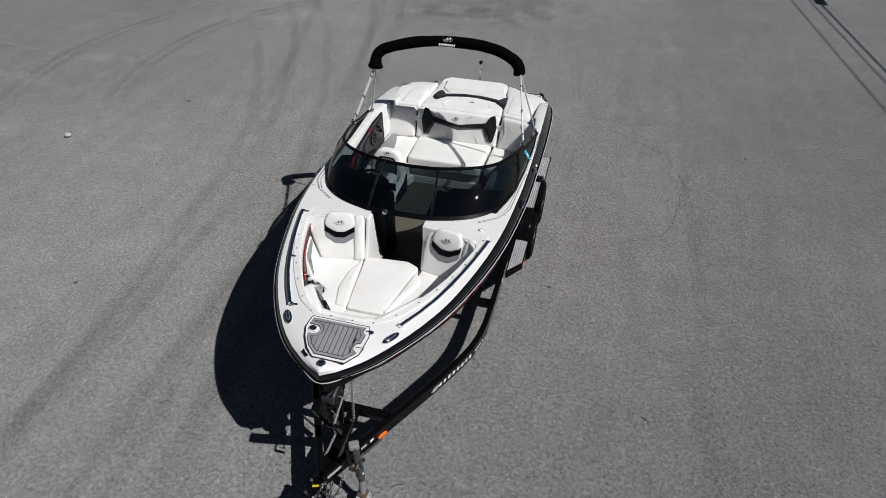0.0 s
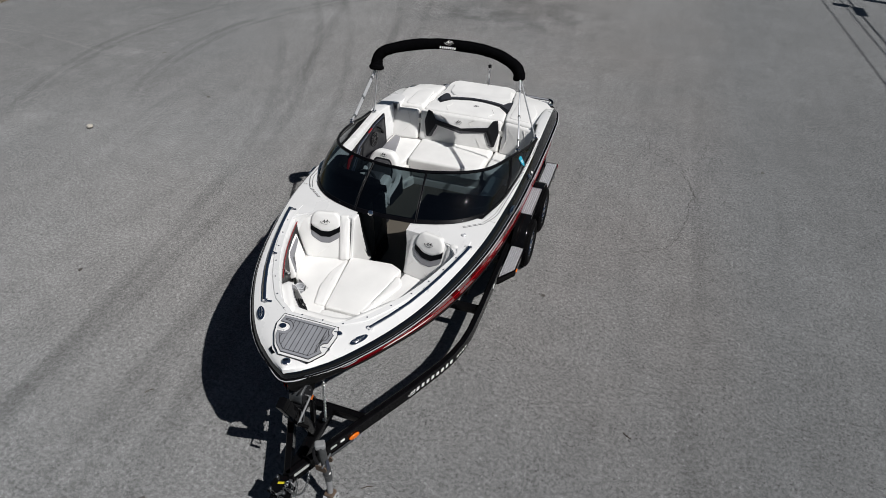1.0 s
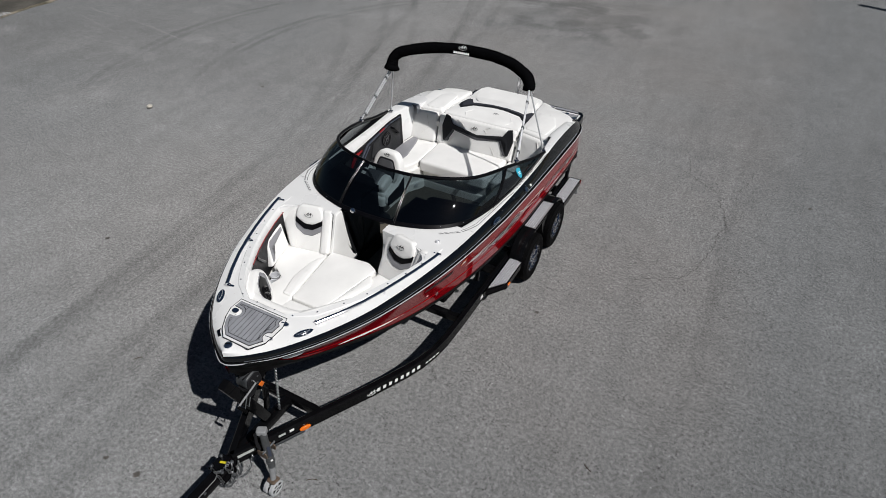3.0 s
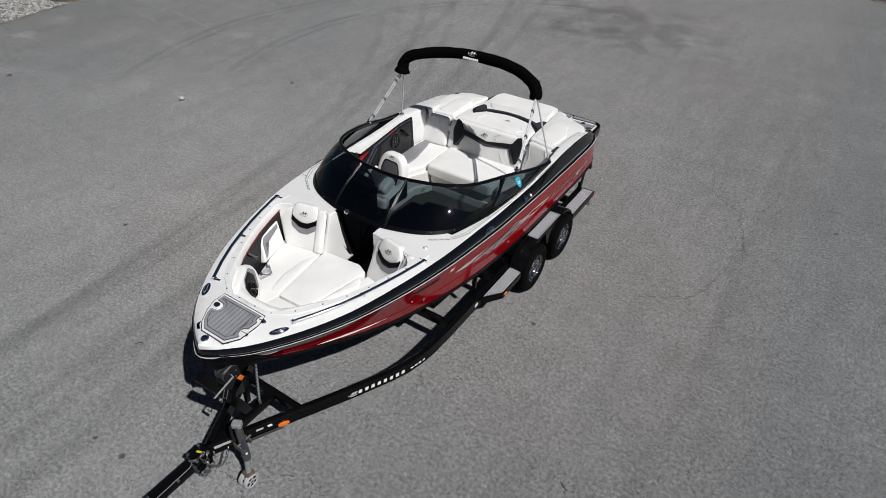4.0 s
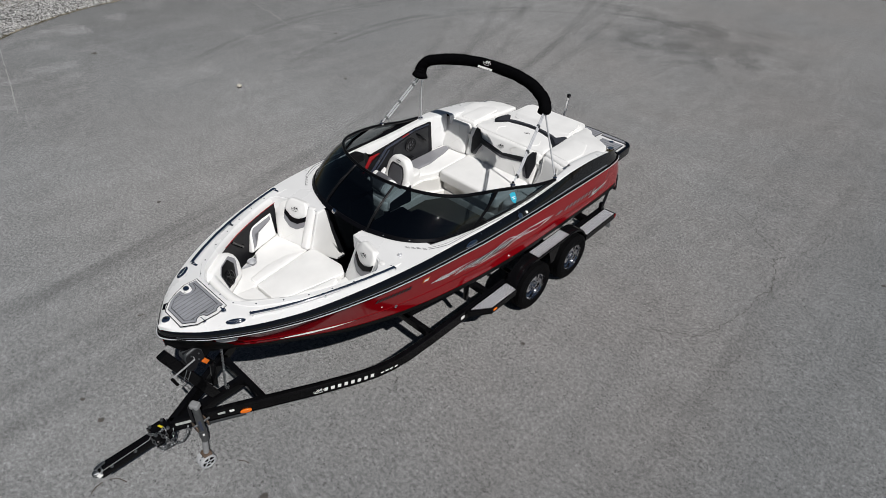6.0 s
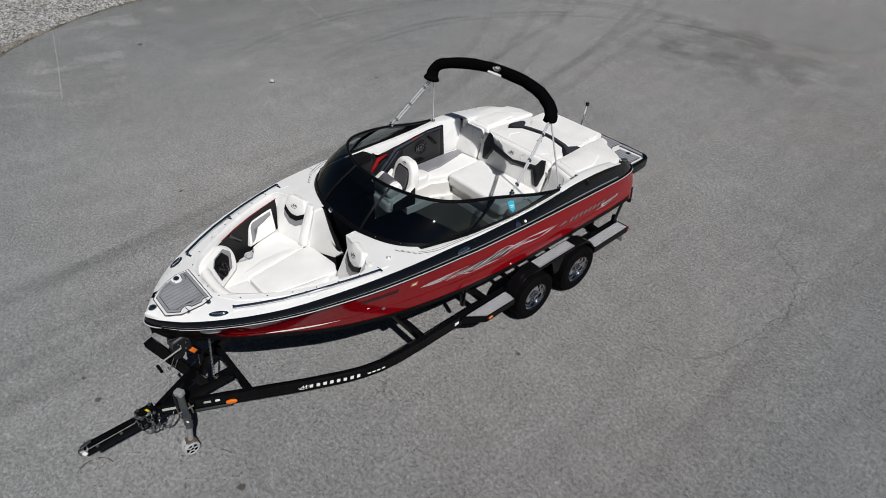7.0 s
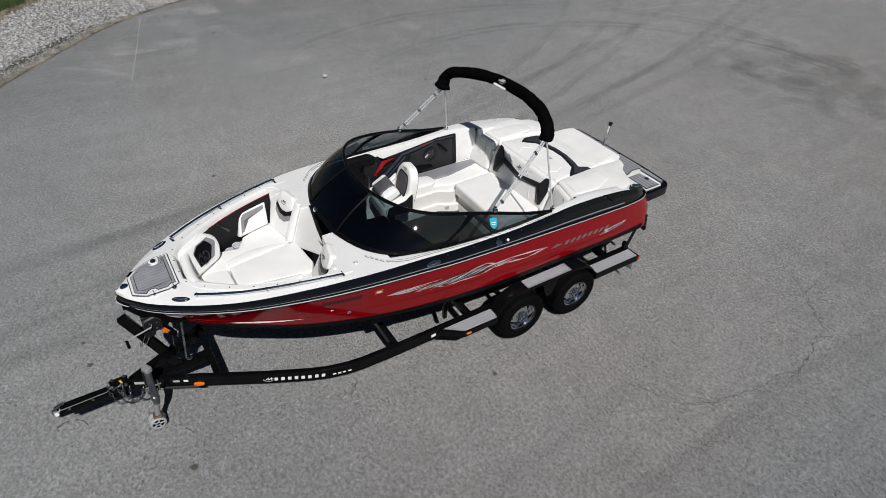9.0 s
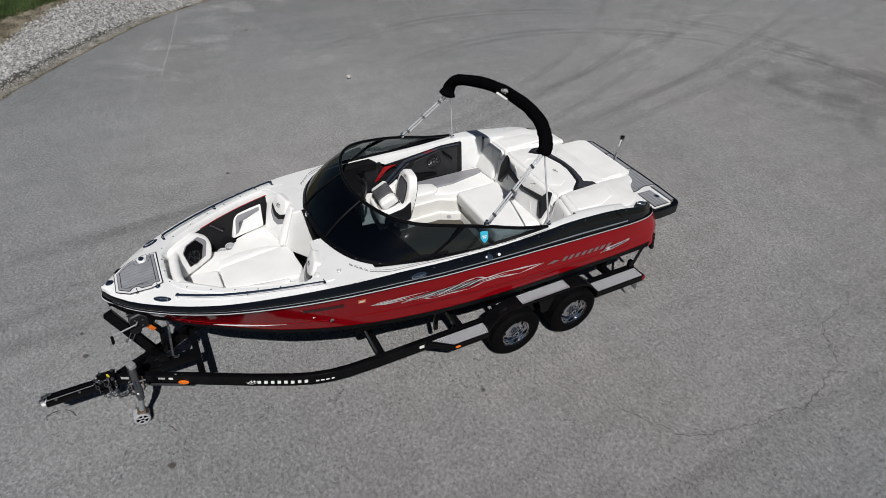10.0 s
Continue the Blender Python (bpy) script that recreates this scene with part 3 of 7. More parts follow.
# ---- boat ----
# x to the boat's left, y from the bow aft, z up from the ground
EDGE = hermite([(-0.02, 0.0), (0.0, 0.045), (0.03, 0.11), (0.08, 0.185), (0.22, 0.355), (0.43, 0.53), (0.76, 0.735), (1.04, 0.865), (1.49, 1.005), (1.85, 1.085),
                (2.2, 1.135), (2.6, 1.165), (3.1, 1.185), (3.9, 1.19), (4.6, 1.185), (5.2, 1.17), (5.6, 1.15), (5.9, 1.11), (6.08, 1.04), (6.18, 0.93)])
DECK = hermite([(0, 1.655), (0.5, 1.68), (1.0, 1.71), (1.5, 1.74), (2.0, 1.755), (2.6, 1.75), (3.2, 1.72), (3.9, 1.70), (4.4, 1.715), (4.7, 1.73), (5.1, 1.71), (5.5, 1.66), (5.8, 1.585), (6.2, 1.445)])
RUBZ = hermite([(0, 1.590), (0.5, 1.61), (1.0, 1.635), (1.5, 1.65), (2.0, 1.655), (2.6, 1.64), (3.2, 1.605), (3.9, 1.565), (4.6, 1.526), (5.3, 1.478), (5.9, 1.425), (6.2, 1.395)])
CHX = hermite([(0.0, 0.015), (0.3, 0.13), (0.6, 0.32), (1.0, 0.51), (1.5, 0.72), (2.0, 0.87), (2.6, 0.995), (3.3, 1.075), (4.0, 1.11), (5.6, 1.11), (5.9, 1.10), (6.05, 1.095), (6.12, 1.085), (6.2, 1.06)])
CHZ = hermite([(0.0, 1.50), (0.3, 1.27), (0.6, 1.17), (1.0, 1.09), (1.5, 1.01), (2.0, 0.96), (2.6, 0.92), (3.3, 0.89), (4.0, 0.87), (6.2, 0.83)])
KEEL = hermite([(0.0, 1.44), (0.1, 1.28), (0.3, 1.09), (0.6, 0.92), (1.0, 0.79), (1.5, 0.70), (2.0, 0.65), (3.0, 0.59), (4.0, 0.56), (6.2, 0.52)])
FLARE = hermite([(0.0, -0.45), (0.6, -0.32), (1.2, -0.10), (2.0, 0.0), (3.0, 0.12), (4.2, 0.35), (6.2, 0.45)])
STERN = 6.18


def rubx(y):
    return EDGE(y) + 0.012 + 0.040 * min(1, max(0, (y - 0.8) / 2.2))


def side(y, z):
    """Half the hull's breadth at a height on its side."""
    zc, zr = CHZ(y), RUBZ(y)
    t = (z - zc) / (zr - zc)
    return CHX(y) + (rubx(y) - CHX(y)) * (t + FLARE(y) * t * (1 - t))


def aft(y, z):
    """How far the hull's corner swells aft below the rub rail."""
    t = min(1.0, max(0.0, (z - CHZ(y)) / (RUBZ(y) - CHZ(y))))
    u = min(1.0, max(0.0, (y - 5.8) / 0.38))
    return 0.15 * u * u * (3 - 2 * u) * (0.75 + 0.25 * min(1.0, t / 0.4)) * (1 - max(0.0, (t - 0.4) / 0.6) ** 1.6)


tail = [5.9, 5.97, 6.02, 6.06, 6.10, 6.13, 6.155]
stations = [-0.02, 0.0, 0.02, 0.05, 0.1, 0.16, 0.24, 0.34, 0.46, 0.6] + [0.6 + (STERN - 0.6) * i / 40 for i in range(1, 39)] + tail + [STERN]
boat = thing("boat", (0, 3.3, 0.5), "red, black and white open bowrider motorboat on its trailer", "boat")

for s in (1, -1):
    rows = []
    for y in stations:
        zc, zr = CHZ(y), RUBZ(y)
        rows.append([(s * side(y, z), y + aft(y, z), z) for z in (zc + (zr - zc) * i / 10 for i in range(11))])
    if s == 1:
        hull = sheet(rows)
    else:
        quads(hull, rows)
tr = [(side(STERN, z), z) for z in (CHZ(STERN) + (1.24 - CHZ(STERN)) * i / 8 for i in range(9))]
quads(hull, [[(x, STERN + aft(STERN, z), z), (-x, STERN + aft(STERN, z), z)] for x, z in tr])
hull = part("hull", hull, REDGEL, boat, "glossy red hull sides")

bm = bmesh.new()
for s in (1, -1):
    rows = []
    for y in stations:
        k, c, z = KEEL(y), CHX(y), CHZ(y)
        rows.append([(s * c * t, y + aft(y, z), k + (z - k) * t ** 1.1 + (0.012 if 0.3 < t < 0.36 else 0)) for t in (0, 0.3, 0.34, 0.6, 0.66, 0.93, 1.0)])
    quads(bm, rows)
END = STERN + aft(STERN, CHZ(STERN))
quads(bm, [[(CHX(STERN) * t, END, KEEL(STERN) + (CHZ(STERN) - KEEL(STERN)) * t ** 1.1), (CHX(STERN) * t, END, CHZ(STERN))] for t in (-1, -0.5, 0.0001, 0.5, 1) if t >= 0])
part("hull_bottom", bm, BOTTOM, boat, "dark hull bottom resting on the bunks")

# black boot along the chine
bm = bmesh.new()
for s in (1, -1):
    rows = []
    for y in [-0.02, 0.0, 0.02, 0.06] + [0.10 + 6.0 * i / 60 for i in range(61)]:
        h = max(0.085 * min(1, max(y, 0) / 0.9), (RUBZ(y) - CHZ(y)) * max(0, 0.98 - max(y, 0) / 0.55))
        rows.append([(s * (side(y, z) + 0.0035), y + aft(y, z), z) for z in (CHZ(y) + h * j / 3 for j in range(4))])
    quads(bm, rows)
part("boot_stripe", bm, BOTTOM, boat, "black boot stripe above the chine")

# moulding knuckle along the red side
for s in (1, -1):
    pts = []
    for i in range(50):
        y = 0.45 + 5.35 * i / 49
        z = CHZ(y) + (RUBZ(y) - CHZ(y)) * (0.30 + 0.10 * math.sin(i / 49 * 3.1))
        pts.append((s * (side(y, z) + 0.001), y, z))
    part("spray_rail", tube(pts, 0.004, 6), DULLRED, boat)


def brim(y):
    """Half the breadth at which the white deck meets the black band."""
    return EDGE(y) - min(0.020, 0.3 * EDGE(y))


def band(y0, y1, f0, f1, out=0.0, n=70, lift=0.0):
    """A strip of the sheer between two fractions of its drop, on both sides and round the bow."""
    ys = [y0 + (y1 - y0) * (i / n) ** 1.7 for i in range(n + 1)]

    def point(s, y, f):
        x0, x1, z0, z1 = brim(y), rubx(y), DECK(y), RUBZ(y)
        bulge = math.sin(math.pi * f) * 0.012
        return (s * (x0 + (x1 - x0) * f + bulge + out), y - (0.006 + 0.004 * f if y < 0.05 else 0) * (1 - max(y, 0) / 0.05 if y < 0.05 else 0), z0 + (z1 - z0) * f + lift)
    rows = [[point(-1, y, f0 + (f1 - f0) * j / 5) for j in range(6)] for y in reversed(ys)]
    rows += [[point(1, y, f0 + (f1 - f0) * j / 5) for j in range(6)] for y in ys]
    return sheet(rows)


part("sheer_band", band(-0.02, STERN, 0.0, 1.0), BLACKGEL, boat, "glossy black sheer band")
part("pin_stripe", band(0.05, 5.6, 0.72, 0.80, 0.003), BAND, boat, "grey pin stripe along the sheer band")
rub = [(s * (rubx(y) + 0.006), y - 0.012 * max(0, 1 - max(y, 0) / 0.05), RUBZ(y)) for s, seq in ((-1, stations[::-1]), (1, stations)) for y in seq]
part("rub_rail", tube(rub, 0.014, 8), RUBBER, boat, "black rubber rub rail")
ins = [(s * (rubx(y) + 0.018), y - 0.022 * max(0, 1 - max(y, 0) / 0.05), RUBZ(y) + 0.004) for s, seq in ((-1, stations[::-1]), (1, stations)) for y in seq]
part("rail_insert", tube(ins, 0.0055, 6), ALU, boat, "bright steel insert of the rub rail")

# ---- deck ----
RIM = hermite([(0.58, 0.20), (0.64, 0.33), (0.8, 0.47), (1.0, 0.60), (1.3, 0.75), (1.6, 0.855), (1.85, 0.915), (2.02, 0.92)])


def crown(x, y):
    e = max(EDGE(y), 0.05)
    rise = 0.012 + 0.033 * min(1.0, max(0.0, (2.0 - y) / 1.2))
    return DECK(y) + rise * (1 - (x / e) ** 2) + 0.004


def strip(ys, inner, lip=0.0, n=6, flange=0.0):
    """The deck between an inner line and its edge, on both sides, with a lip that turns down inside and a raised flange round the well."""
    bm = bmesh.new()
    for s in (1, -1):
        rows = []
        for y in ys:
            a, b = inner(y), brim(y)
            row = [(s * (a + (b - a) * j / n), y, crown(a + (b - a) * j / n, y)) for j in range(n + 1)]
            row[-1] = (s * b, y, DECK(y))
            if flange:
                up = flange * min(1.0, max(0.0, (y - 0.56) / 0.06))
                xs = [a, a + 0.03, a + 0.062, a + 0.072] + [a + 0.072 + (b - a - 0.072) * j / 4 for j in range(1, 5)]
                row = [(s * x, y, crown(x, y) + (up if j < 3 else 0)) for j, x in enumerate(xs[:-1])] + [(s * b, y, DECK(y))]
            if lip:
                r = 0.02
                row = [(s * (a - r), y, crown(a, y) - lip), (s * (a - r), y, crown(a, y) - r), (s * (a - r * 0.7), y, crown(a, y) - r * 0.35)] + row
            rows.append(row)
        quads(bm, rows)
    return bm


deck = strip([-0.02, 0.0, 0.02, 0.05, 0.1, 0.2, 0.3, 0.4, 0.5, 0.56], lambda y: 0.0)
join(deck, strip([0.56 + 1.46 * i / 26 for i in range(27)], lambda y: RIM(y), 0.47, 6, 0.010))
bm = bmesh.new()
# the front lip of the bow well
rows = []
for j in range(13):
    x = -0.20 + 0.40 * j / 12
    rows.append([(x, 0.56, crown(x, 0.56)), (x, 0.575, crown(x, 0.575) - 0.01), (x, 0.58, crown(x, 0.58) - 0.47)])
quads(bm, rows)
join(deck, bm)
WALK = 0.30
join(deck, strip([2.02 + 0.42 * i / 10 for i in range(11)], lambda y: WALK))
COAM = hermite([(2.44, 0.985), (2.7, 1.05), (3.2, 1.09), (4.0, 1.10), (4.55, 1.09), (4.9, 1.06)])
join(deck, strip([2.44 + 2.1 * i / 24 for i in range(25)], COAM, 0.5))
join(deck, strip([4.54 + 0.34 * i / 6 for i in range(7)], COAM, 0.56))
join(deck, strip([4.88 + 0.86 * i / 20 for i in range(21)], lambda y: min(1.03, EDGE(y) - 0.07), 0.14, 3))
deck = part("deck", deck, GELCOAT, boat, "glossy white moulded deck")

# cross walls and cockpit sole
SOLE = 0.80
floor = [(0.33, 1.75), (0.45, 2.1), (0.60, 2.6), (0.69, 3.2), (0.72, 4.0), (0.72, 4.75)]
part("cockpit_floor", slab(floor + [(-x, y) for x, y in reversed(floor)], SOLE - 0.03, SOLE), CARPET, boat, "grey brown woven carpet on the cockpit floor")
for s in (1, -1):
    bm = bmesh.new()
    quads(bm, [[(s * 0.715, y, SOLE - 0.005), (s * (COAM(y) - 0.10), y, 0.955), (s * (COAM(y) - 0.02), y, 1.24)] for y in (2.44, 2.9, 3.3, 3.7, 4.1, 4.54, 4.9)])
    part("cockpit_liner", bm, LINER, boat, "off-white moulded cockpit liner")
    part("walkway_wall", slab([(s * x, y) for x, y in ((0.285, 2.04), (0.31, 2.04), (0.31, 2.78), (0.285, 2.78))][::s], SOLE, 0.97), DARKPLASTIC, boat, "black wall of the walkway")

for s in (1, -1):
    part("side_lining", sheet([[(s * (COAM(y) - 0.03), y, 0.97), (s * (COAM(y) - 0.028), y, DECK(y) - 0.03)] for y in (2.42, 2.55, 2.7, 2.85, 3.0)]), DARKPLASTIC, boat, "charcoal lining beside the dash")

# ---- bow cockpit ----


def inside(y, d):
    return RIM(y) - d


ys = [0.575, 0.60, 0.64, 0.75, 0.9, 1.1, 1.3, 1.5, 1.7, 1.9]
basepoly = [(inside(y, 0.0), y) for y in ys] + [(-inside(y, 0.0), y) for y in reversed(ys)]
part("bow_seat_base", slab(basepoly, 1.225, 1.25), LINER, boat, "white moulded base of the bow seats")


def swoosh(m, w, parent, material=DARKVINYL, name="emblem"):
    """A small emblem: a crest of two strokes over an open oval."""
    bm = bmesh.new()
    for i in range(2):
        dx = -0.14 + 0.30 * i
        slab([((dx - 0.30) * w, -0.16 * w), ((dx + 0.16) * w, 0.30 * w), ((dx + 0.10) * w, -0.10 * w), ((dx + 0.05) * w, -0.10 * w), ((dx + 0.05) * w, 0.08 * w)], 0.0, 0.003, bm)
    for a0, a1 in ((2.7, 5.6), (-0.3, 0.9)):
        tube([(0.5 * w * math.cos(a), 0.24 * w * math.sin(a) - 0.02 * w, 0.001) for a in (a0 + (a1 - a0) * i / 12 for i in range(13))], 0.018 * w, 4, bm)
    return part(name, bm, material, parent, m=m)


def ellipse(a, b, k=20):
    return [(a * math.cos(6.28318 * i / k), b * math.sin(6.28318 * i / k)) for i in range(k)]


# bow seats: a cushion on each side, a filler between, soft bolsters beside it, backrests against the consoles
ZS = 1.335
port_seat = [(0.14, 0.74), (0.24, 0.72)] + [(inside(y, 0.06), y) for y in (0.78, 0.95, 1.15, 1.35, 1.55, 1.75, 1.86)] + [(0.34, 1.88), (0.30, 1.5), (0.19, 1.06)]
star_seat = [(-0.14, 0.74), (-0.24, 0.72)] + [(-inside(y, 0.06), y) for y in (0.78, 0.95, 1.06)] + [(-0.53, 1.10), (-0.475, 1.14), (-0.575, 1.36), (-0.69, 1.345)] + [(-inside(y, 0.06), y) for y in (1.52, 1.75, 1.86)] + [(-0.34, 1.88), (-0.31, 1.5), (-0.21, 1.08)]
for poly in (port_seat, star_seat[::-1]):
    part("bow_cushion", pad(poly, 0.11, 0.022, Matrix.Translation((0, 0, ZS - 0.11)), 0.006, corner=0.03), VINYL, boat, "white vinyl bow seat cushion")
part("cup_tray", slab([(-0.44, 1.12), (-0.54, 1.37), (-0.72, 1.36), (-0.56, 1.06)], 1.245, 1.262), DARKPLASTIC, boat, "black tray under the cup holders")
fill = [(-0.205, 1.065), (0.165, 1.07), (0.28, 1.70), (0.30, 1.83), (0.16, 1.90), (-0.245, 1.865), (-0.302, 1.83)]
filler = part("filler_cushion", pad(fill, 0.12, 0.018, Matrix.Translation((0, 0, ZS - 0.105)), 0.010, corner=0.03), VINYL, boat, "white vinyl filler cushion")
part("bolster", pad([(-0.21, 1.075), (-0.307, 1.80), (-0.335, 1.74), (-0.392, 1.58), (-0.395, 1.32), (-0.325, 1.07)], 0.030, 0.022, Matrix.Translation((0, 0, ZS - 0.006)), 0.006, corner=0.03), VINYL, filler, "soft white bolster")
part("bolster", pad([(0.172, 1.075), (0.225, 1.14), (0.31, 1.36), (0.385, 1.58), (0.385, 1.62), (0.325, 1.72), (0.283, 1.71)], 0.030, 0.022, Matrix.Translation((0, 0, ZS - 0.006)), 0.006, corner=0.03), VINYL, filler, "soft white bolster")
part("bow_cushion", pad([(-0.26, 0.74), (0.25, 0.74), (0.16, 1.055), (-0.205, 1.05)], 0.10, 0.022, Matrix.Translation((0, 0, ZS - 0.097)), 0.006, corner=0.03), VINYL, boat, "white vinyl seat cushion at the point of the bow")
for s in (1, -1):
    # a backrest, its face forward, with a headrest over a grey insert and a full-height bolster along its port edge
    m = plane((s * 0.56, 1.752, ZS + 0.012), (0.978, -s * 0.208, 0), (0, 0.44, 0.898)) @ Matrix.Translation((0, 0, -0.06))
    poly = [(-0.262, -0.03), (0.215, -0.03), (0.27, 0.10), (0.345, 0.30), (0.355, 0.40), (0.30, 0.482), (-0.17, 0.488), (-0.262, 0.48)]
    if s < 0:
        poly = mirror(poly)
    back = part("bow_backrest", pad(poly, 0.19, 0.05, m @ Matrix.Translation((0, 0, -0.13)), 0.010, corner=0.06, seg=5), VINYL, boat, "white vinyl backrest with a grey insert under its headrest")
    bolster = [(0.155, 0.02), (0.265, 0.08), (0.335, 0.30), (0.350, 0.40), (0.30, 0.478), (0.215, 0.478), (0.185, 0.41)] if s > 0 else [(0.155, -0.02), (0.265, -0.02), (0.268, 0.45), (0.245, 0.478), (0.165, 0.478), (0.145, 0.44)]
    part("back_bolster", pad(bolster, 0.07, 0.034, m @ Matrix.Translation((0, 0, 0.018)), 0.006, corner=0.035, seg=5), VINYL, back, "raised white bolster along the backrest's edge")
    q = m @ Matrix.Translation((-s * 0.005, 0, 0.062))
    part("insert", pad([(-0.155, 0.37), (-0.162, 0.255), (-0.145, 0.225), (-0.05, 0.165), (0.05, 0.165), (0.145, 0.225), (0.162, 0.255), (0.155, 0.37)], 0.012, 0.004, q, corner=0.015), LIGHTGREY, back, "grey vinyl insert")
    # black piece that paints the headrest's shadow onto the insert
    part("shadow_gap", pad([(-0.16, 0.37), (-0.162, 0.298), (-0.05, 0.232), (0.05, 0.232), (0.162, 0.298), (0.16, 0.37)], 0.02, 0.004, q, corner=0.01), FRAMEBLACK, back, "black piece standing in for the shadow under the headrest")
    head = part("headrest", pad([(-0.155, 0.45), (-0.168, 0.35), (-0.05, 0.285), (0.05, 0.285), (0.168, 0.35), (0.155, 0.45), (0.11, 0.50), (-0.11, 0.50)], 0.070, 0.030, m @ Matrix.Translation((-s * 0.005, 0, 0.025)), 0.010, corner=0.035, seg=5), VINYL, back, "padded white headrest with a dark emblem")
    swoosh(m @ Matrix.Translation((-s * 0.005, 0.395, 0.106)), 0.095, head)
    part("side_wing", pad([(1.82 if s < 0 else 1.90, ZS - 0.02), (2.15, 1.02), (2.28, 1.00), (2.265, 1.05), (2.195, 1.12), (2.125, 1.45), (2.075, 1.772), (1.97 if s < 0 else 2.05, 1.772)], 0.03, 0.01, plane((0.298 if s > 0 else -0.305, 0, 0), (0, 1, 0), (0, 0, 1)), corner=0.02), VINYL, back, "smooth white side wing")
    for line in ([(-0.20, 0.10), (-0.12, 0.20), (0.0, 0.09), (0.10, 0.01)], [(0.14, 0.0), (0.13, 0.20)]):
        part("seam", tube([m @ Vector((s * x, y, 0.064)) for x, y in line], 0.003, 5), LINER, back)
    corner = [(0.30, 1.985), (0.60, 1.95), (0.80, 1.905), (0.885, 1.86), (0.905, 1.80), (0.935, 1.80), (0.935, 2.019), (0.30, 2.019)]
    part("back_ledge", slab([(s * x, y) for x, y in corner][::s], 1.60, 1.770), GELCOAT, boat, "white ledge behind the bow backrest")
    part("corner_moulding", slab([(s * x, y) for x, y in ((0.72, 1.93), (0.82, 1.87), (0.875, 1.81), (0.90, 1.76), (0.955, 1.76), (0.965, 2.019), (0.72, 2.019))][::s], ZS - 0.02, 1.762), GELCOAT, boat, "white moulded corner beside the bow backrest")
    # the console behind it
    con = box(0.285 if s > 0 else -0.88, 0.88 if s > 0 else -0.285, 2.04, 2.44, 0.965, 1.735, 0.02)
    join(con, box(0.285 if s > 0 else -0.88, 0.88 if s > 0 else -0.285, 2.444, 2.78, 0.965, 1.62, 0.02))
    part("console", con, DARKPLASTIC, boat, "black moulded console under the windscreen")
    part("dash", pad([(s * 0.34, 2.30), (s * 0.96, 2.34), (s * 0.99, 2.98), (s * 0.36, 2.86)][::s], 0.14, 0.05, Matrix.Translation((0, 0, 1.60)), 0.02, corner=0.06), DASH, boat, "black padded dashboard")

# the sides of the bow: dark panel, speaker housing, arm pad, cup holders, grab handle
part("side_panel", sheet([[(-(RIM(y) - 0.034), y, 1.26), (-(RIM(y) - 0.030), y, 1.66 + 0.05 * (y - 1))] for y in (0.9, 1.0, 1.2, 1.4, 1.6, 1.8, 1.9)]), DARKPLASTIC, boat, "charcoal side panel in the bow")
part("side_panel", sheet([[((RIM(y) - 0.034), y, 1.26), ((RIM(y) - 0.030), y, 1.66 + 0.05 * (y - 1))] for y in (1.0, 1.2, 1.4, 1.6, 1.8, 1.9)]), LIGHTGREY, boat, "grey padded side panel in the bow")
part("trim_line", tube([(-(RIM(y) - 0.034), y, 1.668 + 0.04 * (y - 1)) for y in (1.0, 1.2, 1.4, 1.6, 1.8, 1.87)], 0.0045, 6), REDTRIM, boat, "thin red accent trim")


def leaning(x, y, z, dx, dy, s, lean):
    """A frame in the bow's padded side wall, which leans outwards as it rises: +x aft on starboard, forward on port."""
    w = math.hypot(dx, dy)
    dx, dy = dx / w, dy / w
    return plane((s * x, y, z), (-dx, -s * dy, 0), (s * dy * lean, -dx * lean, 1.0))


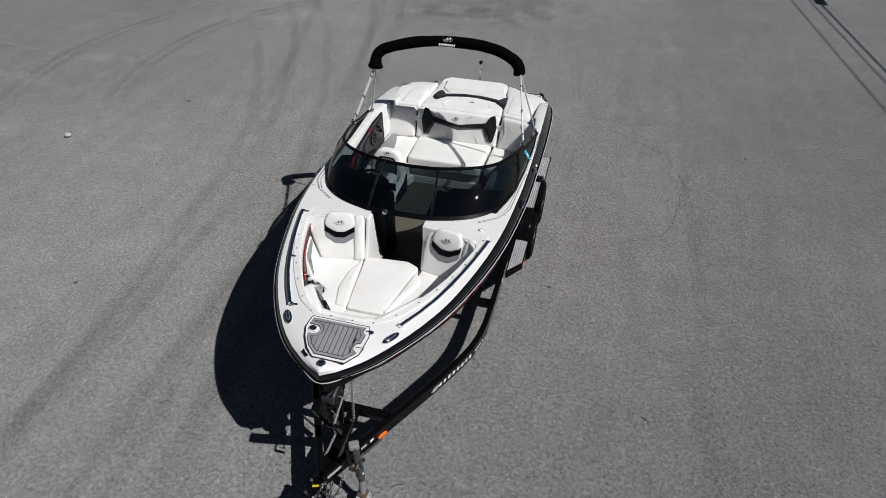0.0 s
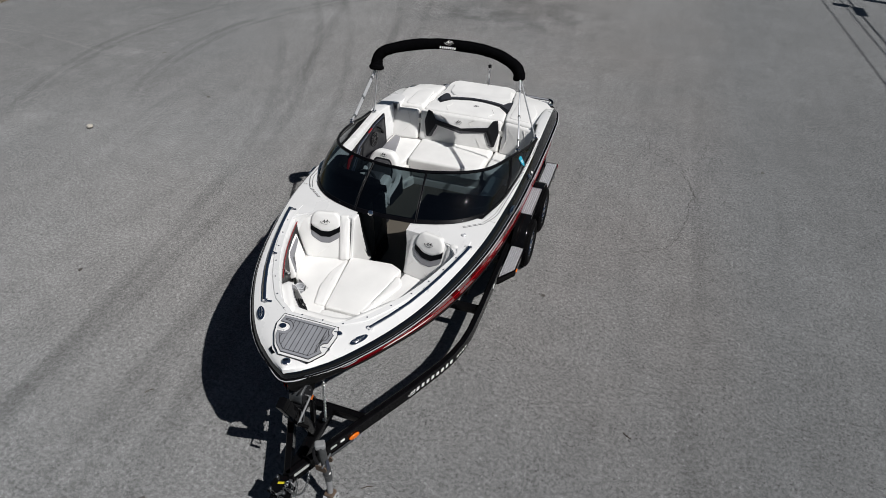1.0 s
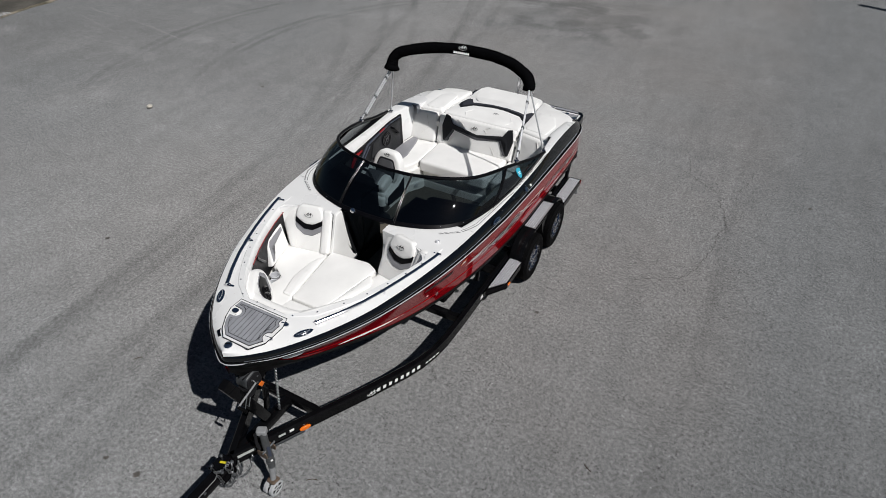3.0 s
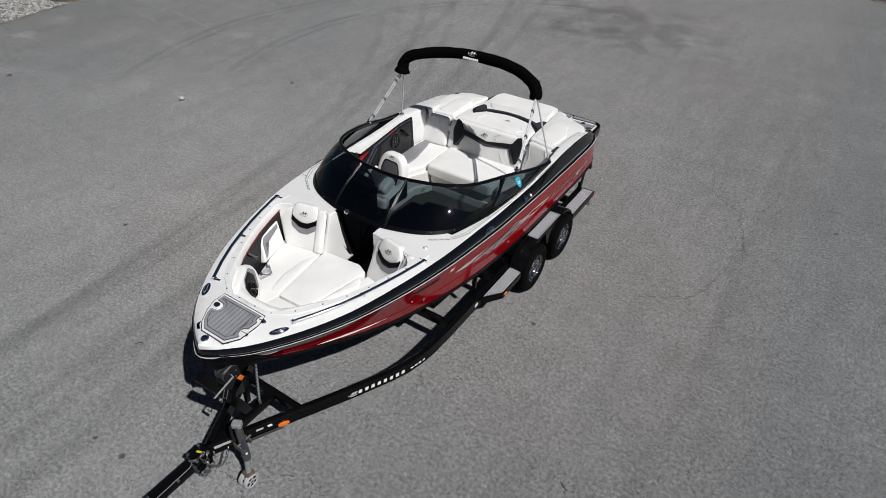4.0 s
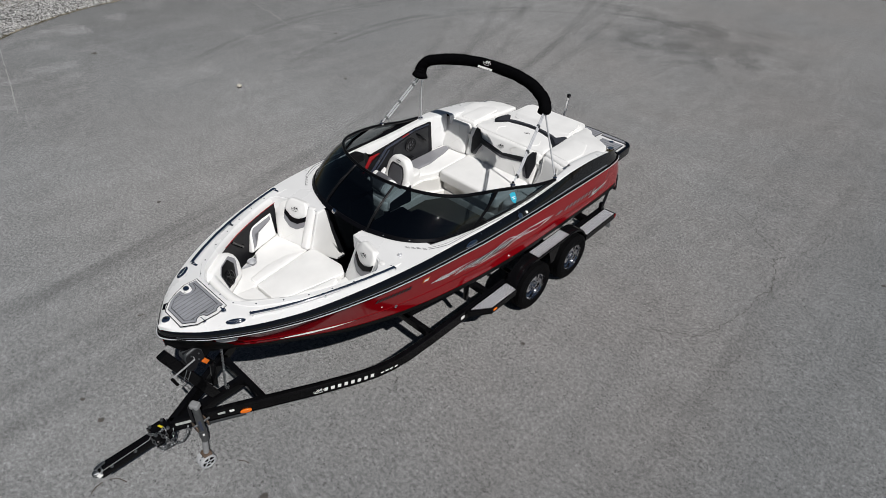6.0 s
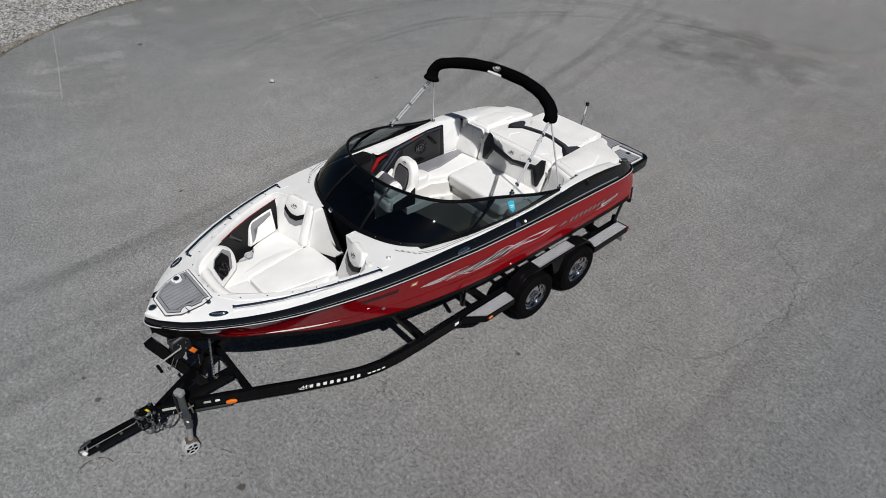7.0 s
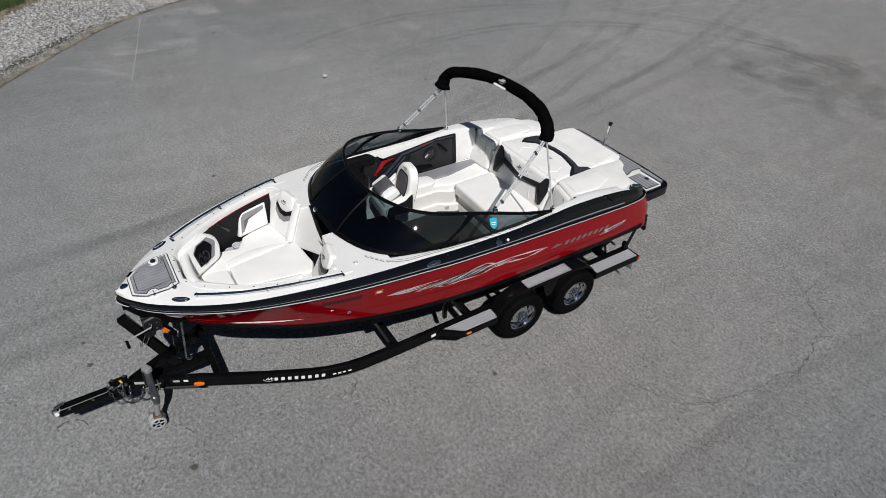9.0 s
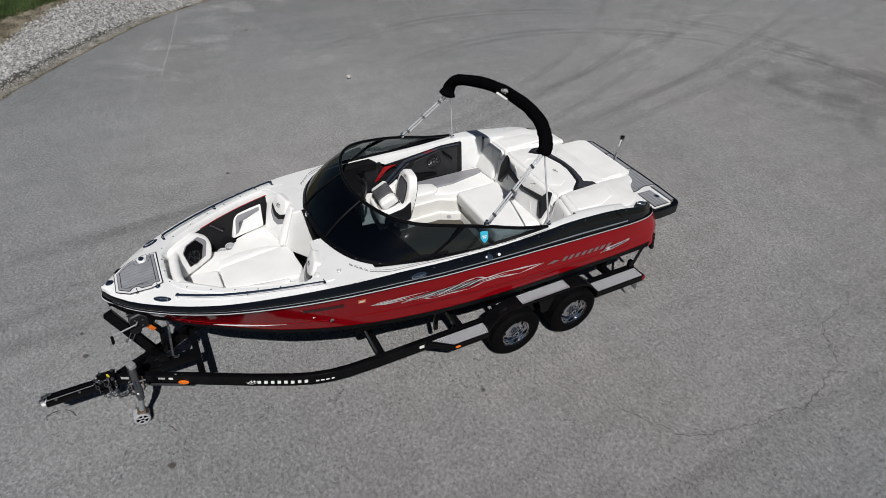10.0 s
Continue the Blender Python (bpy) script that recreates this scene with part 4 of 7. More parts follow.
for s in (-1, 1):
    side_of = (lambda p: p) if s < 0 else mirror
    m = leaning(0.385, 0.862, 1.545, 0.6, 0.8, s, 0.36)
    h = part("speaker_housing", pad(side_of([(-0.27, -0.20), (0.16, -0.20), (0.235, -0.06), (0.225, 0.05), (0.13, 0.15), (-0.27, 0.15)]), 0.10, 0.04, m @ Matrix.Translation((0, 0, -0.06)), corner=0.06, seg=5), VINYL, boat, "padded white housing round a bow speaker")
    part("insert", pad(side_of([(-0.145, -0.125), (0.08, -0.125), (0.172, 0.0), (0.168, 0.03), (0.105, 0.105), (-0.07, 0.105), (-0.145, 0.05)]), 0.008, 0.003, m @ Matrix.Translation((0, 0, 0.038)), corner=0.015), LIGHTGREY, h, "grey vinyl insert")
    grille = part("grille", pad(side_of([(-0.14, -0.12), (0.02, -0.12), (0.115, 0.0), (0.06, 0.095), (-0.065, 0.095), (-0.14, 0.045)]), 0.013, 0.003, m @ Matrix.Translation((0, 0, 0.038)), corner=0.015), FRAMEBLACK, h, "black speaker grille")
    q = m @ Matrix.Translation((0.06 * s, -0.045, 0.05))
    sp = lathe([(0.078, 0.0), (0.078, 0.012), (0.068, 0.016), (0.062, 0.006), (0.03, 0.0), (0.024, 0.012), (0.004, 0.016)], 26)
    for i in range(6):
        a = 6.283 * i / 6
        tube([(0.02 * math.cos(a), 0.02 * math.sin(a), 0.014), (0.068 * math.cos(a + 0.25), 0.068 * math.sin(a + 0.25), 0.015)], 0.007, 6, sp)
    part("speaker", sp, SPEAKER, h, "round black bow speaker with bright spokes", m=q)
    m = leaning(0.771, 1.53, 1.483, 0.26, 0.965, s, 0.30)
    h = part("arm_pad", pad(side_of([(-0.225, -0.135), (0.17, -0.135), (0.215, 0.14), (-0.10, 0.14), (-0.15, 0.085)]), 0.06, 0.022, m @ Matrix.Translation((0, 0, -0.045)), corner=0.025), VINYL, boat, "padded white side rest in the bow")
    part("insert", pad(side_of([(-0.185, -0.10), (-0.14, -0.085), (-0.105, 0.035), (0.165, 0.07), (0.175, 0.115), (-0.095, 0.11), (-0.135, 0.07)]), 0.006, 0.002, m @ Matrix.Translation((0, 0, 0.013)), corner=0.008), LIGHTGREY, h, "grey vinyl insert")
part("grab_handle", tube([(-0.66, 1.095, 1.655), (-0.625, 1.105, 1.65), (-0.64, 1.16, 1.585), (-0.66, 1.225, 1.51), (-0.70, 1.245, 1.50)], [0.017, 0.019, 0.015, 0.019, 0.017], 10), BLACKGEL, boat, "black grab handle")
for x, y in ((-0.592, 1.262), (-0.527, 1.162)):
    part("cup_holder", lathe([(0.002, -0.065), (0.034, -0.065), (0.041, 0.002), (0.050, 0.007), (0.053, 0.002), (0.050, -0.004), (0.042, -0.068)], 24, Matrix.Translation((x, y, ZS - 0.006))), ALU, boat, "stainless cup holder")

# padded roll along the front and the sides of the bow well
roll = [(-0.46, 0.84, 1.600), (-0.39, 0.745, 1.612), (-0.29, 0.675, 1.62), (-0.15, 0.655, 1.622), (0.0, 0.652, 1.622), (0.15, 0.658, 1.622), (0.25, 0.685, 1.62), (0.34, 0.765, 1.62), (0.45, 0.90, 1.622), (0.545, 1.04, 1.625), (0.58, 1.10, 1.622)]
part("coaming_roll", tube(roll, [0.030, 0.044] + [0.050] * 7 + [0.046, 0.024], 12), VINYL, boat, "white padded roll round the bow well")

# foredeck hardware


def deckframe(x, y, turn=0.0, lift=0.0):
    return Matrix.Translation((x, y, crown(x, y) + lift)) @ Matrix.Rotation(turn, 4, "Z")


def clip_x(poly, x0, x1):
    """The part of a polygon between two x."""
    def cut(ps, x, keep):
        out = []
        for i in range(len(ps)):
            a, b = ps[i - 1], ps[i]
            ia, ib = keep(a[0] - x), keep(b[0] - x)
            if ia != ib:
                t = (x - a[0]) / (b[0] - a[0])
                out.append((x, a[1] + (b[1] - a[1]) * t))
            if ib:
                out.append(b)
        return out
    p = cut(poly, x0, lambda d: d >= 0)
    return cut(p, x1, lambda d: d <= 0) if len(p) > 2 else []


def planks(poly, pitch, z, parent, gap=0.008, turn=False, rim=0.012, m=None):
    """Foam planks laid side by side inside a polygon, each a piece."""
    src = inset(poly, rim)
    if turn:
        src = [(y, -x) for x, y in src]
    lo, hi = min(p[0] for p in src), max(p[0] for p in src)
    k = round((hi - lo) / pitch)
    w = (hi - lo) / k
    for i in range(k):
        p = clip_x(src, lo + i * w + gap / 2, lo + (i + 1) * w - gap / 2)
        if len(p) > 2:
            if turn:
                p = [(-y, x) for x, y in p]
            bm = bmesh.new()
            try:
                slab(p, z, z + 0.005, bm)
            except ValueError:
                bm.free()
                continue
            part("plank", bm, TEAK, parent, m=m)


def ring_slab(outer, inner_line, z0, z1):
    """A flat border between two polygons with equally many corners."""
    bm = bmesh.new()
    quads(bm, [[(x, y, z) for x, y in line] for line, z in ((outer, z0), (outer, z1), (inner_line, z1), (inner_line, z0))], True)
    return bm


HATCH = Matrix.Translation((0, 0.14, 1.703)) @ Matrix.Rotation(0.055, 4, "X") @ Matrix.Translation((0, -0.14, 0))
latch_cut = [(-0.175 + 0.058 * math.cos(a), 0.378 + 0.052 * math.sin(a)) for a in (1.75 - 3.5 * i / 8 for i in range(9))]
hatch = [(-0.222, 0.494), (-0.230, 0.432)] + latch_cut + [(-0.205, 0.325), (-0.195, 0.275), (-0.155, 0.205), (-0.085, 0.138), (0.17, 0.138), (0.248, 0.228),
         (0.218, 0.252), (0.208, 0.285), (0.222, 0.318), (0.258, 0.335), (0.268, 0.425), (0.246, 0.44), (0.237, 0.462), (0.243, 0.498)]
lid_line = [(-0.245, 0.517), (-0.255, 0.40), (-0.225, 0.30), (-0.165, 0.185), (-0.095, 0.112), (0.18, 0.112), (0.275, 0.225), (0.30, 0.42), (0.268, 0.52)]
hb = part("anchor_hatch", slab(lid_line, 0.0, 0.016), GELCOAT, boat, "anchor locker hatch with a grey foam plank pad", m=HATCH)
part("seam", tube([(x, y, 0.012) for x, y in inset(lid_line, -0.005)], 0.004, 5, closed=True), TRIMSTEEL, hb, m=HATCH)
part("pad_backing", slab(inset(hatch, -0.005), 0.016, 0.0205), TEAKDARK, hb, "dark backing of the foam pad", m=HATCH)
part("pad_rim", ring_slab(hatch, inset(hatch, 0.022), 0.020, 0.0255), TEAK, hb, "grey foam border", m=HATCH)
planks(hatch, 0.043, 0.0205, hb, 0.0075, False, 0.029, HATCH)
part("latch_plate", pad(rounded([(-0.036, -0.03), (0.036, -0.03), (0.036, 0.03), (-0.036, 0.03)], 0.012), 0.012, 0.004, HATCH @ Matrix.Translation((-0.185, 0.378, 0.0165)), corner=0), GELCOAT, hb, "white plate round the hatch latch")
part("latch", pad(ellipse(0.033, 0.027), 0.010, 0.004, HATCH @ Matrix.Translation((-0.183, 0.378, 0.0285)), corner=0), CHROME, hb, "chrome hatch latch")
for x, y in ((0.288, 0.472), (0.258, 0.288)):
    part("hinge", pad(ellipse(0.042, 0.025), 0.020, 0.009, deckframe(x, y, 0.1), corner=0), CHROME, boat, "chrome hatch hinge")
    part("hinge_pin", tube([deckframe(x, y, 0.1) @ Vector(p) for p in ((-0.03, 0, 0.022), (0.03, 0, 0.022))], 0.006, 6), CHROME, boat)
for s in (1, -1):
    turn = s * 1.0
    c = part("cleat", pad(ellipse(0.088, 0.034), 0.010, 0.005, deckframe(s * 0.475, 0.485, turn), corner=0), CHROME, boat, "chrome pull-up cleat")
    part("cleat_bar", pad(ellipse(0.062, 0.014), 0.018, 0.008, deckframe(s * 0.475, 0.485, turn, 0.010), corner=0), CHROME, c)
    rail = [(s * x, y, crown(x, y) + 0.028) for y in (0.61, 0.8, 1.0, 1.2, 1.4, 1.6, 1.8, 1.90) for x in (EDGE(y) - 0.135 + 0.035 * (y - 0.63),)]
    rows = []
    for i, p in enumerate(rail):
        a, b = Vector(rail[max(i - 1, 0)]), Vector(rail[min(i + 1, len(rail) - 1)])
        d = (b - a).normalized()
        n = Vector((d.y, -d.x, 0)).normalized()
        rows.append([Vector(p) + n * x + Vector((0, 0, z)) for x, z in ((-0.017, -0.006), (-0.017, 0.004), (-0.010, 0.010), (0.010, 0.010), (0.017, 0.004), (0.017, -0.006), (0.010, -0.010), (-0.010, -0.010))])
    r = part("grab_rail", sheet(rows, True, True), CHROME, boat, "long flat stainless grab rail on the bow deck")
    for p in (rail[0], rail[3], rail[-1]):
        part("stanchion", beam((p[0], p[1] + 0.015, p[2] - 0.042), (p[0], p[1] + 0.015, p[2]), 0.05, 0.022, 0.004, (0, 1, 0)), CHROME, r)
        if s < 0:
            part("bracket", beam((p[0], p[1], p[2] - 0.010), (p[0] + 0.062, p[1] + 0.022, p[2] - 0.022), 0.026, 0.014, 0.004), CHROME, r)
    if s > 0:
        part("deck_fitting", lathe([(0.0, 0), (0.024, 0.0), (0.024, 0.010), (0.015, 0.018), (0.004, 0.012)], 16, deckframe(0.885, 2.10)), ALU, boat, "small chrome deck fitting")
for i, (x, y) in enumerate(((-0.30, 0.585), (-0.1, 0.560), (0.1, 0.560), (0.28, 0.585))):
    part("snap", lathe([(0.008, 0), (0.008, 0.006), (0.004, 0.009)], 10, deckframe(x, y)), CHROME, boat)
for s in (1, -1):
    for y in (0.72, 0.92, 1.12, 1.32, 1.52, 1.72, 1.92):
        part("snap", lathe([(0.008, 0), (0.008, 0.006), (0.004, 0.009)], 10, deckframe(s * (RIM(y) + 0.035), y, 0.0, 0.010)), CHROME, boat)
lamp = part("bow_light", lathe([(0.038, 0), (0.038, 0.010), (0.028, 0.020), (0.010, 0.025)], 20, deckframe(0.0, 0.062)), CHROME, boat, "chrome bow light")
part("lens", box(-0.022, 0.022, -0.006, 0.006, 0.020, 0.030, 0.003, 2, None, deckframe(0.0, 0.062, 0.5)), BLACKGEL, lamp)
for s in (1, -1):
    part("chock", slab([(s * 0.155, 0.105), (s * 0.205, 0.145), (s * 0.195, 0.185), (s * 0.175, 0.150), (s * 0.135, 0.125)][::s], 0, 0.006, None, Matrix.Translation((0, 0, crown(0.17, 0.15) - 0.001))), BLACKGEL, boat, "black rope chock at the bow")
    y, z = 0.40, 1.485
    run = Vector((side(y + 0.05, z) - side(y - 0.05, z), s * 0.1, 0)) * s
    part("docking_light", pad(ellipse(0.10, 0.032), 0.022, 0.010, plane((s * (side(y, z) + 0.004), y, z), run * s if s > 0 else -run * s, (0, 0, 1)), corner=0), ALU, boat, "chrome docking light in the bow")

# ---- windscreen ----
base_pts = [(0, 2.095), (0.25, 2.105), (0.50, 2.165), (0.72, 2.26), (0.89, 2.40), (1.0, 2.57), (1.065, 2.80), (1.10, 3.10), (1.12, 3.5), (1.13, 4.0), (1.13, 4.42)]
top_pts = [(0, 2.555, 2.12), (0.22, 2.57, 2.12), (0.44, 2.62, 2.12), (0.64, 2.70, 2.115), (0.80, 2.82, 2.10), (0.90, 2.97, 2.075), (0.965, 3.17, 2.04), (1.015, 3.42, 1.99), (1.06, 3.72, 1.915), (1.10, 4.08, 1.81), (1.13, 4.44, 1.735)]
bx, by = hermite([(i, p[0]) for i, p in enumerate(base_pts)]), hermite([(i, p[1]) for i, p in enumerate(base_pts)])
tx, ty, tz = (hermite([(i, p[j]) for i, p in enumerate(top_pts)]) for j in range(3))


def screen(u, f, out=0.0):
    """A point of the windscreen: u from 0 at the middle to 10 (-10) at its ends, f from its foot to its top."""
    s, a = (1 if u >= 0 else -1), abs(u)
    x0, y0 = bx(a), by(a)
    foot = Vector((s * x0, y0, crown(min(x0, EDGE(y0)), y0) + 0.002))
    head = Vector((s * tx(a), ty(a), max(tz(a), foot.z + 0.015)))
    p = foot.lerp(head, f)
    bow = 0.035 * math.sin(math.pi * f)
    n = Vector((s * a / 10, -(1 - a / 10), 0.3)).normalized()
    return p + n * (bow * (1 if a < 9 else 10 - a) + out)


def trace(s, pts, w, label):
    """A thin flat line on the deck through points (y, distance from its edge)."""
    f = hermite(pts) if len(pts) > 2 else (lambda y: pts[0][1] + (pts[1][1] - pts[0][1]) * (y - pts[0][0]) / (pts[1][0] - pts[0][0]))
    n = 1 + int((pts[-1][0] - pts[0][0]) / 0.03)
    rows = []
    for i in range(n + 1):
        y = pts[0][0] + (pts[-1][0] - pts[0][0]) * i / n
        x = EDGE(y) - f(y)
        rows.append([(s * (x + k * w), y - k * w * 0.5, crown(x + k * w, y) + 0.003) for k in (1, -1)])
    part("deck_line", sheet(rows), LINEFILM, boat, label)


us = [-10 + 20 * i / 80 for i in range(81)]
MULL = 1.38
POST = 6.6
frame_bm = tube([screen(u, 1.0) for u in us], 0.019, 8)
for u in (-MULL, MULL):
    tube([screen(u, f, 0.004) for f in (0, 0.25, 0.5, 0.75, 1)], 0.012, 6, frame_bm)
screen_frame = part("windscreen", frame_bm, FRAMEBLACK, boat, "wrap-around tinted windscreen in a black frame")
part("sill", sheet([[screen(u, 0.0, 0.012), screen(u, 0.075 if abs(u) < 8 else 0.075 + 0.45 * (abs(u) - 8), 0.010), screen(u, 0.09, -0.012), screen(u, 0.0, -0.012)] for u in us]), FRAMEBLACK, screen_frame, "black sill of the windscreen")
for u in (-POST, POST):
    part("post", tube([screen(u + (0.5 if u > 0 else -0.5) * f, f, 0.0) for f in (0, 0.5, 1)], 0.017, 6), FRAMEBLACK, screen_frame)
for u in (-MULL, MULL):
    for d in (-0.035, 0.035):
        part("mullion_trim", tube([screen(u + d, f, 0.016) for f in (0.0, 0.3, 0.6, 1)], 0.0020, 5), SPEAKER, screen_frame)
for a, b in ((-9.6, -POST), (-POST, -MULL), (-MULL, MULL), (MULL, POST), (POST, 9.6)):
    k = 14
    rows = []
    for i in range(k + 1):
        u = a + (b - a) * i / k
        lean = math.copysign(0.5, u) if abs(abs(u) - POST) < 0.001 else 0.0
        rows.append([screen(u + lean * f, 0.02 + 0.96 * f) for f in (0, 0.25, 0.5, 0.75, 1)])
    part("pane", sheet(rows), TINTED, screen_frame, "dark tinted glass pane")
for u in (-8.4, -7.2, -5.8, -4.6, -3.4, -2.2, 2.2, 3.4, 4.6, 5.8, 7.2, 8.4):
    part("screw", lathe([(0.007, 0), (0.007, 0.003), (0.003, 0.006)], 8, Matrix.Translation(screen(u, 0.05, 0.014))), CHROME, screen_frame)
part("latch", lathe([(0.028, 0), (0.028, 0.012), (0.018, 0.018)], 16, plane(screen(-0.6, 0.05, 0.016), (1, 0.1, 0), (0, 0.5, 0.86))), CHROME, screen_frame)
# black dash top that runs up to the foot of the glass
for s in (1, -1):
    rows = []
    for i in range(29):
        u = s * (MULL - 0.26 + (7.46 - MULL) * i / 28)
        p = screen(u, 0.0, -0.016)
        q = Vector((p.x * 0.90, max(p.y + 0.10, 2.74), crown(min(abs(p.x), EDGE(p.y)), p.y) - 0.03))
        row = []
        for k in range(8):
            r = p.lerp(q, k / 7)
            row.append((r.x, r.y, max(r.z + 0.012 * math.sin(3.14 * k / 7), crown(min(abs(r.x), EDGE(r.y)), r.y) + 0.008 if r.y < 2.48 else 0)))
        rows.append(row + [(q.x, q.y, q.z - 0.10)])
    part("dash_top", sheet(rows), DASH, screen_frame, "black dash top under the glass")
# a shield-shaped label inside the port pane
a, b, c = screen(7.89, 0.60, 0.004), screen(8.12, 0.60, 0.004), screen(7.95, 0.95, 0.004)
lm = plane((a + b) / 2, b - a, c - a)
lab = part("label", slab([(-0.045, 0.055), (-0.045, -0.01), (-0.03, -0.04), (0, -0.065), (0.03, -0.04), (0.045, -0.01), (0.045, 0.055), (0, 0.065)], 0, 0.002, None, lm), BLUELABEL, screen_frame, "shield-shaped blue label")
part("bars", join(box(-0.028, 0.028, 0.005, 0.014, 0.002, 0.004, 0, 1, None, lm), box(-0.02, 0.02, -0.015, -0.006, 0.002, 0.004, 0, 1, None, lm)), WHITEPAINT, lab)

# ---- main cockpit ----
CZ = 1.22


def seatpan(poly, z0, z1, name="seat_cushion", label="white vinyl seat cushion", r=0.04):
    return part(name, pad(poly, z1 - z0, r, Matrix.Translation((0, 0, z0)), 0.01, corner=0.06), VINYL, boat, label)


# stern bench: a cushion in the middle, one to port, a lounge along the starboard side with a raised end
bench = [(-0.62, 4.25), (0.42, 4.25), (0.46, 4.93), (-0.64, 4.93)]
part("bench_base", slab([(-0.58, 4.31), (0.42, 4.31), (0.44, 4.80), (-0.60, 4.80)], SOLE, CZ - 0.12), LINER, boat, "off-white moulded bench base")
seatpan(bench, CZ - 0.15, CZ, label="wide white vinyl cushion of the stern bench")
port_end = [(0.475, 4.28), (1.00, 4.22), (1.04, 4.88), (0.475, 4.93)]
seatpan(port_end, CZ - 0.15, CZ - 0.015)
part("bench_base", slab(inset(port_end, 0.03), 0.90, CZ - 0.12), LINER, boat, "off-white moulded bench base")
lounge = [(-1.04, 3.52), (-0.75, 3.54), (-0.735, 4.00), (-0.64, 4.23), (-0.65, 4.93), (-1.06, 4.90)]
seatpan(lounge, CZ - 0.14, CZ - 0.03, label="white vinyl lounge cushion along the side", r=0.025)
foot = [(-1.0, 3.42), (-0.70, 3.44), (-0.70, 4.02), (-0.60, 4.20), (-0.585, 4.40), (-1.0, 4.40)]
part("bench_base", slab(foot, 0.90, CZ - 0.12), LINER, boat, "off-white moulded bench base")
for poly in ([(-0.72, 3.40), (-0.665, 3.42), (-0.665, 4.03), (-0.72, 4.08)], [(-0.72, 4.00), (-0.665, 4.028), (-0.56, 4.215), (-0.53, 4.34), (-0.72, 4.40)]):
    part("base_step", pad(poly, 0.13, 0.022, Matrix.Translation((0, 0, SOLE - 0.01)), corner=0.012), LINER, boat, "off-white moulded kick step")
part("base_step", pad([(-0.56, 4.285), (0.44, 4.285), (0.44, 4.40), (-0.56, 4.40)], 0.13, 0.022, Matrix.Translation((0, 0, SOLE - 0.01)), corner=0.02), LINER, boat, "off-white moulded kick step")
seatpan([(-1.0, 3.50), (-0.75, 3.52), (-0.725, 3.98), (-0.79, 4.065), (-0.94, 4.04), (-1.0, 3.86)], CZ - 0.13, CZ + 0.022, "armrest", "white vinyl end cushion of the lounge", 0.03)
part("drain", lathe([(0.03, 0), (0.03, 0.008), (0.012, 0.01)], 16, plane((-0.598, 4.140, 0.868), (0.49, 0.87, 0), (0, 0, 1))), ALU, boat, "round chrome fitting")
part("side_roll", pad([(-1.10, 3.60), (-0.86, 3.66), (-0.85, 4.10), (-0.845, 4.32), (-0.93, 4.72), (-0.97, 4.84), (-1.10, 4.86)], 0.055, 0.02, Matrix.Translation((0, 0, CZ - 0.05)), corner=0.03), LIGHTGREY, boat, "grey padded side roll")


def backrest(x0, x1, y0, y1, ztop, label):
    """A stern backrest between two x, its foot at y0 and y1."""
    a, b = Vector((x0, y0, CZ - 0.03)), Vector((x1, y1, CZ - 0.03))
    w = (b - a).length
    m = plane((a + b) / 2, b - a, (0, 0.13, 0.40))
    h = (ztop - CZ + 0.03) * 1.05
    return part("stern_backrest", pad([(-w / 2 + 0.004, 0), (w / 2 - 0.004, 0), (w / 2 - 0.004, h), (-w / 2 + 0.004, h)], 0.11, 0.045, m @ Matrix.Translation((0, 0, -0.07)), 0.012, corner=0.04, seg=5), VINYL, boat, label), m, w, h


parts = [backrest(-1.16, -0.695, 4.83, 4.885, 1.612, "white vinyl corner backrest with stitched seams"),
         backrest(-0.69, 0.53, 4.89, 4.89, 1.612, "white vinyl stern backrest with a grey inlay"),
         backrest(0.535, 1.05, 4.885, 4.76, 1.62, "white vinyl corner backrest with stitched seams")]
for i, (ob, m, w, h) in enumerate(parts):
    if i == 1:
        # wing-shaped inlay across the backrest
        q = m @ Matrix.Translation((0.03, 0.05, 0.046)) @ Matrix.Diagonal((1.06, 1.08, 1, 1))
        for s in (1, -1):
            part("inlay", pad([(s * 0.0, 0.19), (s * 0.0, 0.130), (s * 0.36, 0.195), (s * 0.405, 0.03), (s * 0.455, 0.02), (s * 0.50, 0.20), (s * 0.475, 0.35), (s * 0.41, 0.33), (s * 0.36, 0.25)][::s], 0.012, 0.004, q, corner=0.012), GREYVINYL, ob, "grey vinyl inlay")
            part("inlay_edge", pad([(s * 0.0, 0.20), (s * 0.0, 0.165), (s * 0.37, 0.225), (s * 0.43, 0.17), (s * 0.455, 0.02), (s * 0.485, 0.03), (s * 0.525, 0.22), (s * 0.49, 0.375), (s * 0.43, 0.36), (s * 0.37, 0.265)][::s], 0.016, 0.004, q, corner=0.01), DARKVINYL, ob, "charcoal vinyl inlay")
        swoosh(m @ Matrix.Translation((-0.02, 0.345, 0.056)), 0.10, ob)
        lines = ([(-0.30, h - 0.02), (-0.20, 0.36), (-0.24, 0.30)], [(0.22, h - 0.03), (0.13, 0.36), (0.18, 0.31)], [(0.34, 0.05), (0.26, 0.16)], [(-0.38, 0.08), (-0.30, 0.18), (-0.34, 0.22)])
    else:
        lines = ([(0.06, h - 0.03), (0.12, 0.22), (0.0, 0.10)], [(-w / 2 + 0.06, h - 0.03), (-w / 2 + 0.10, 0.24), (-w / 2 + 0.06, 0.05)])
    for line in lines:
        part("seam", tube([m @ Vector((x, y, 0.050)) for x, y in line], 0.0035, 5), LINER, ob)


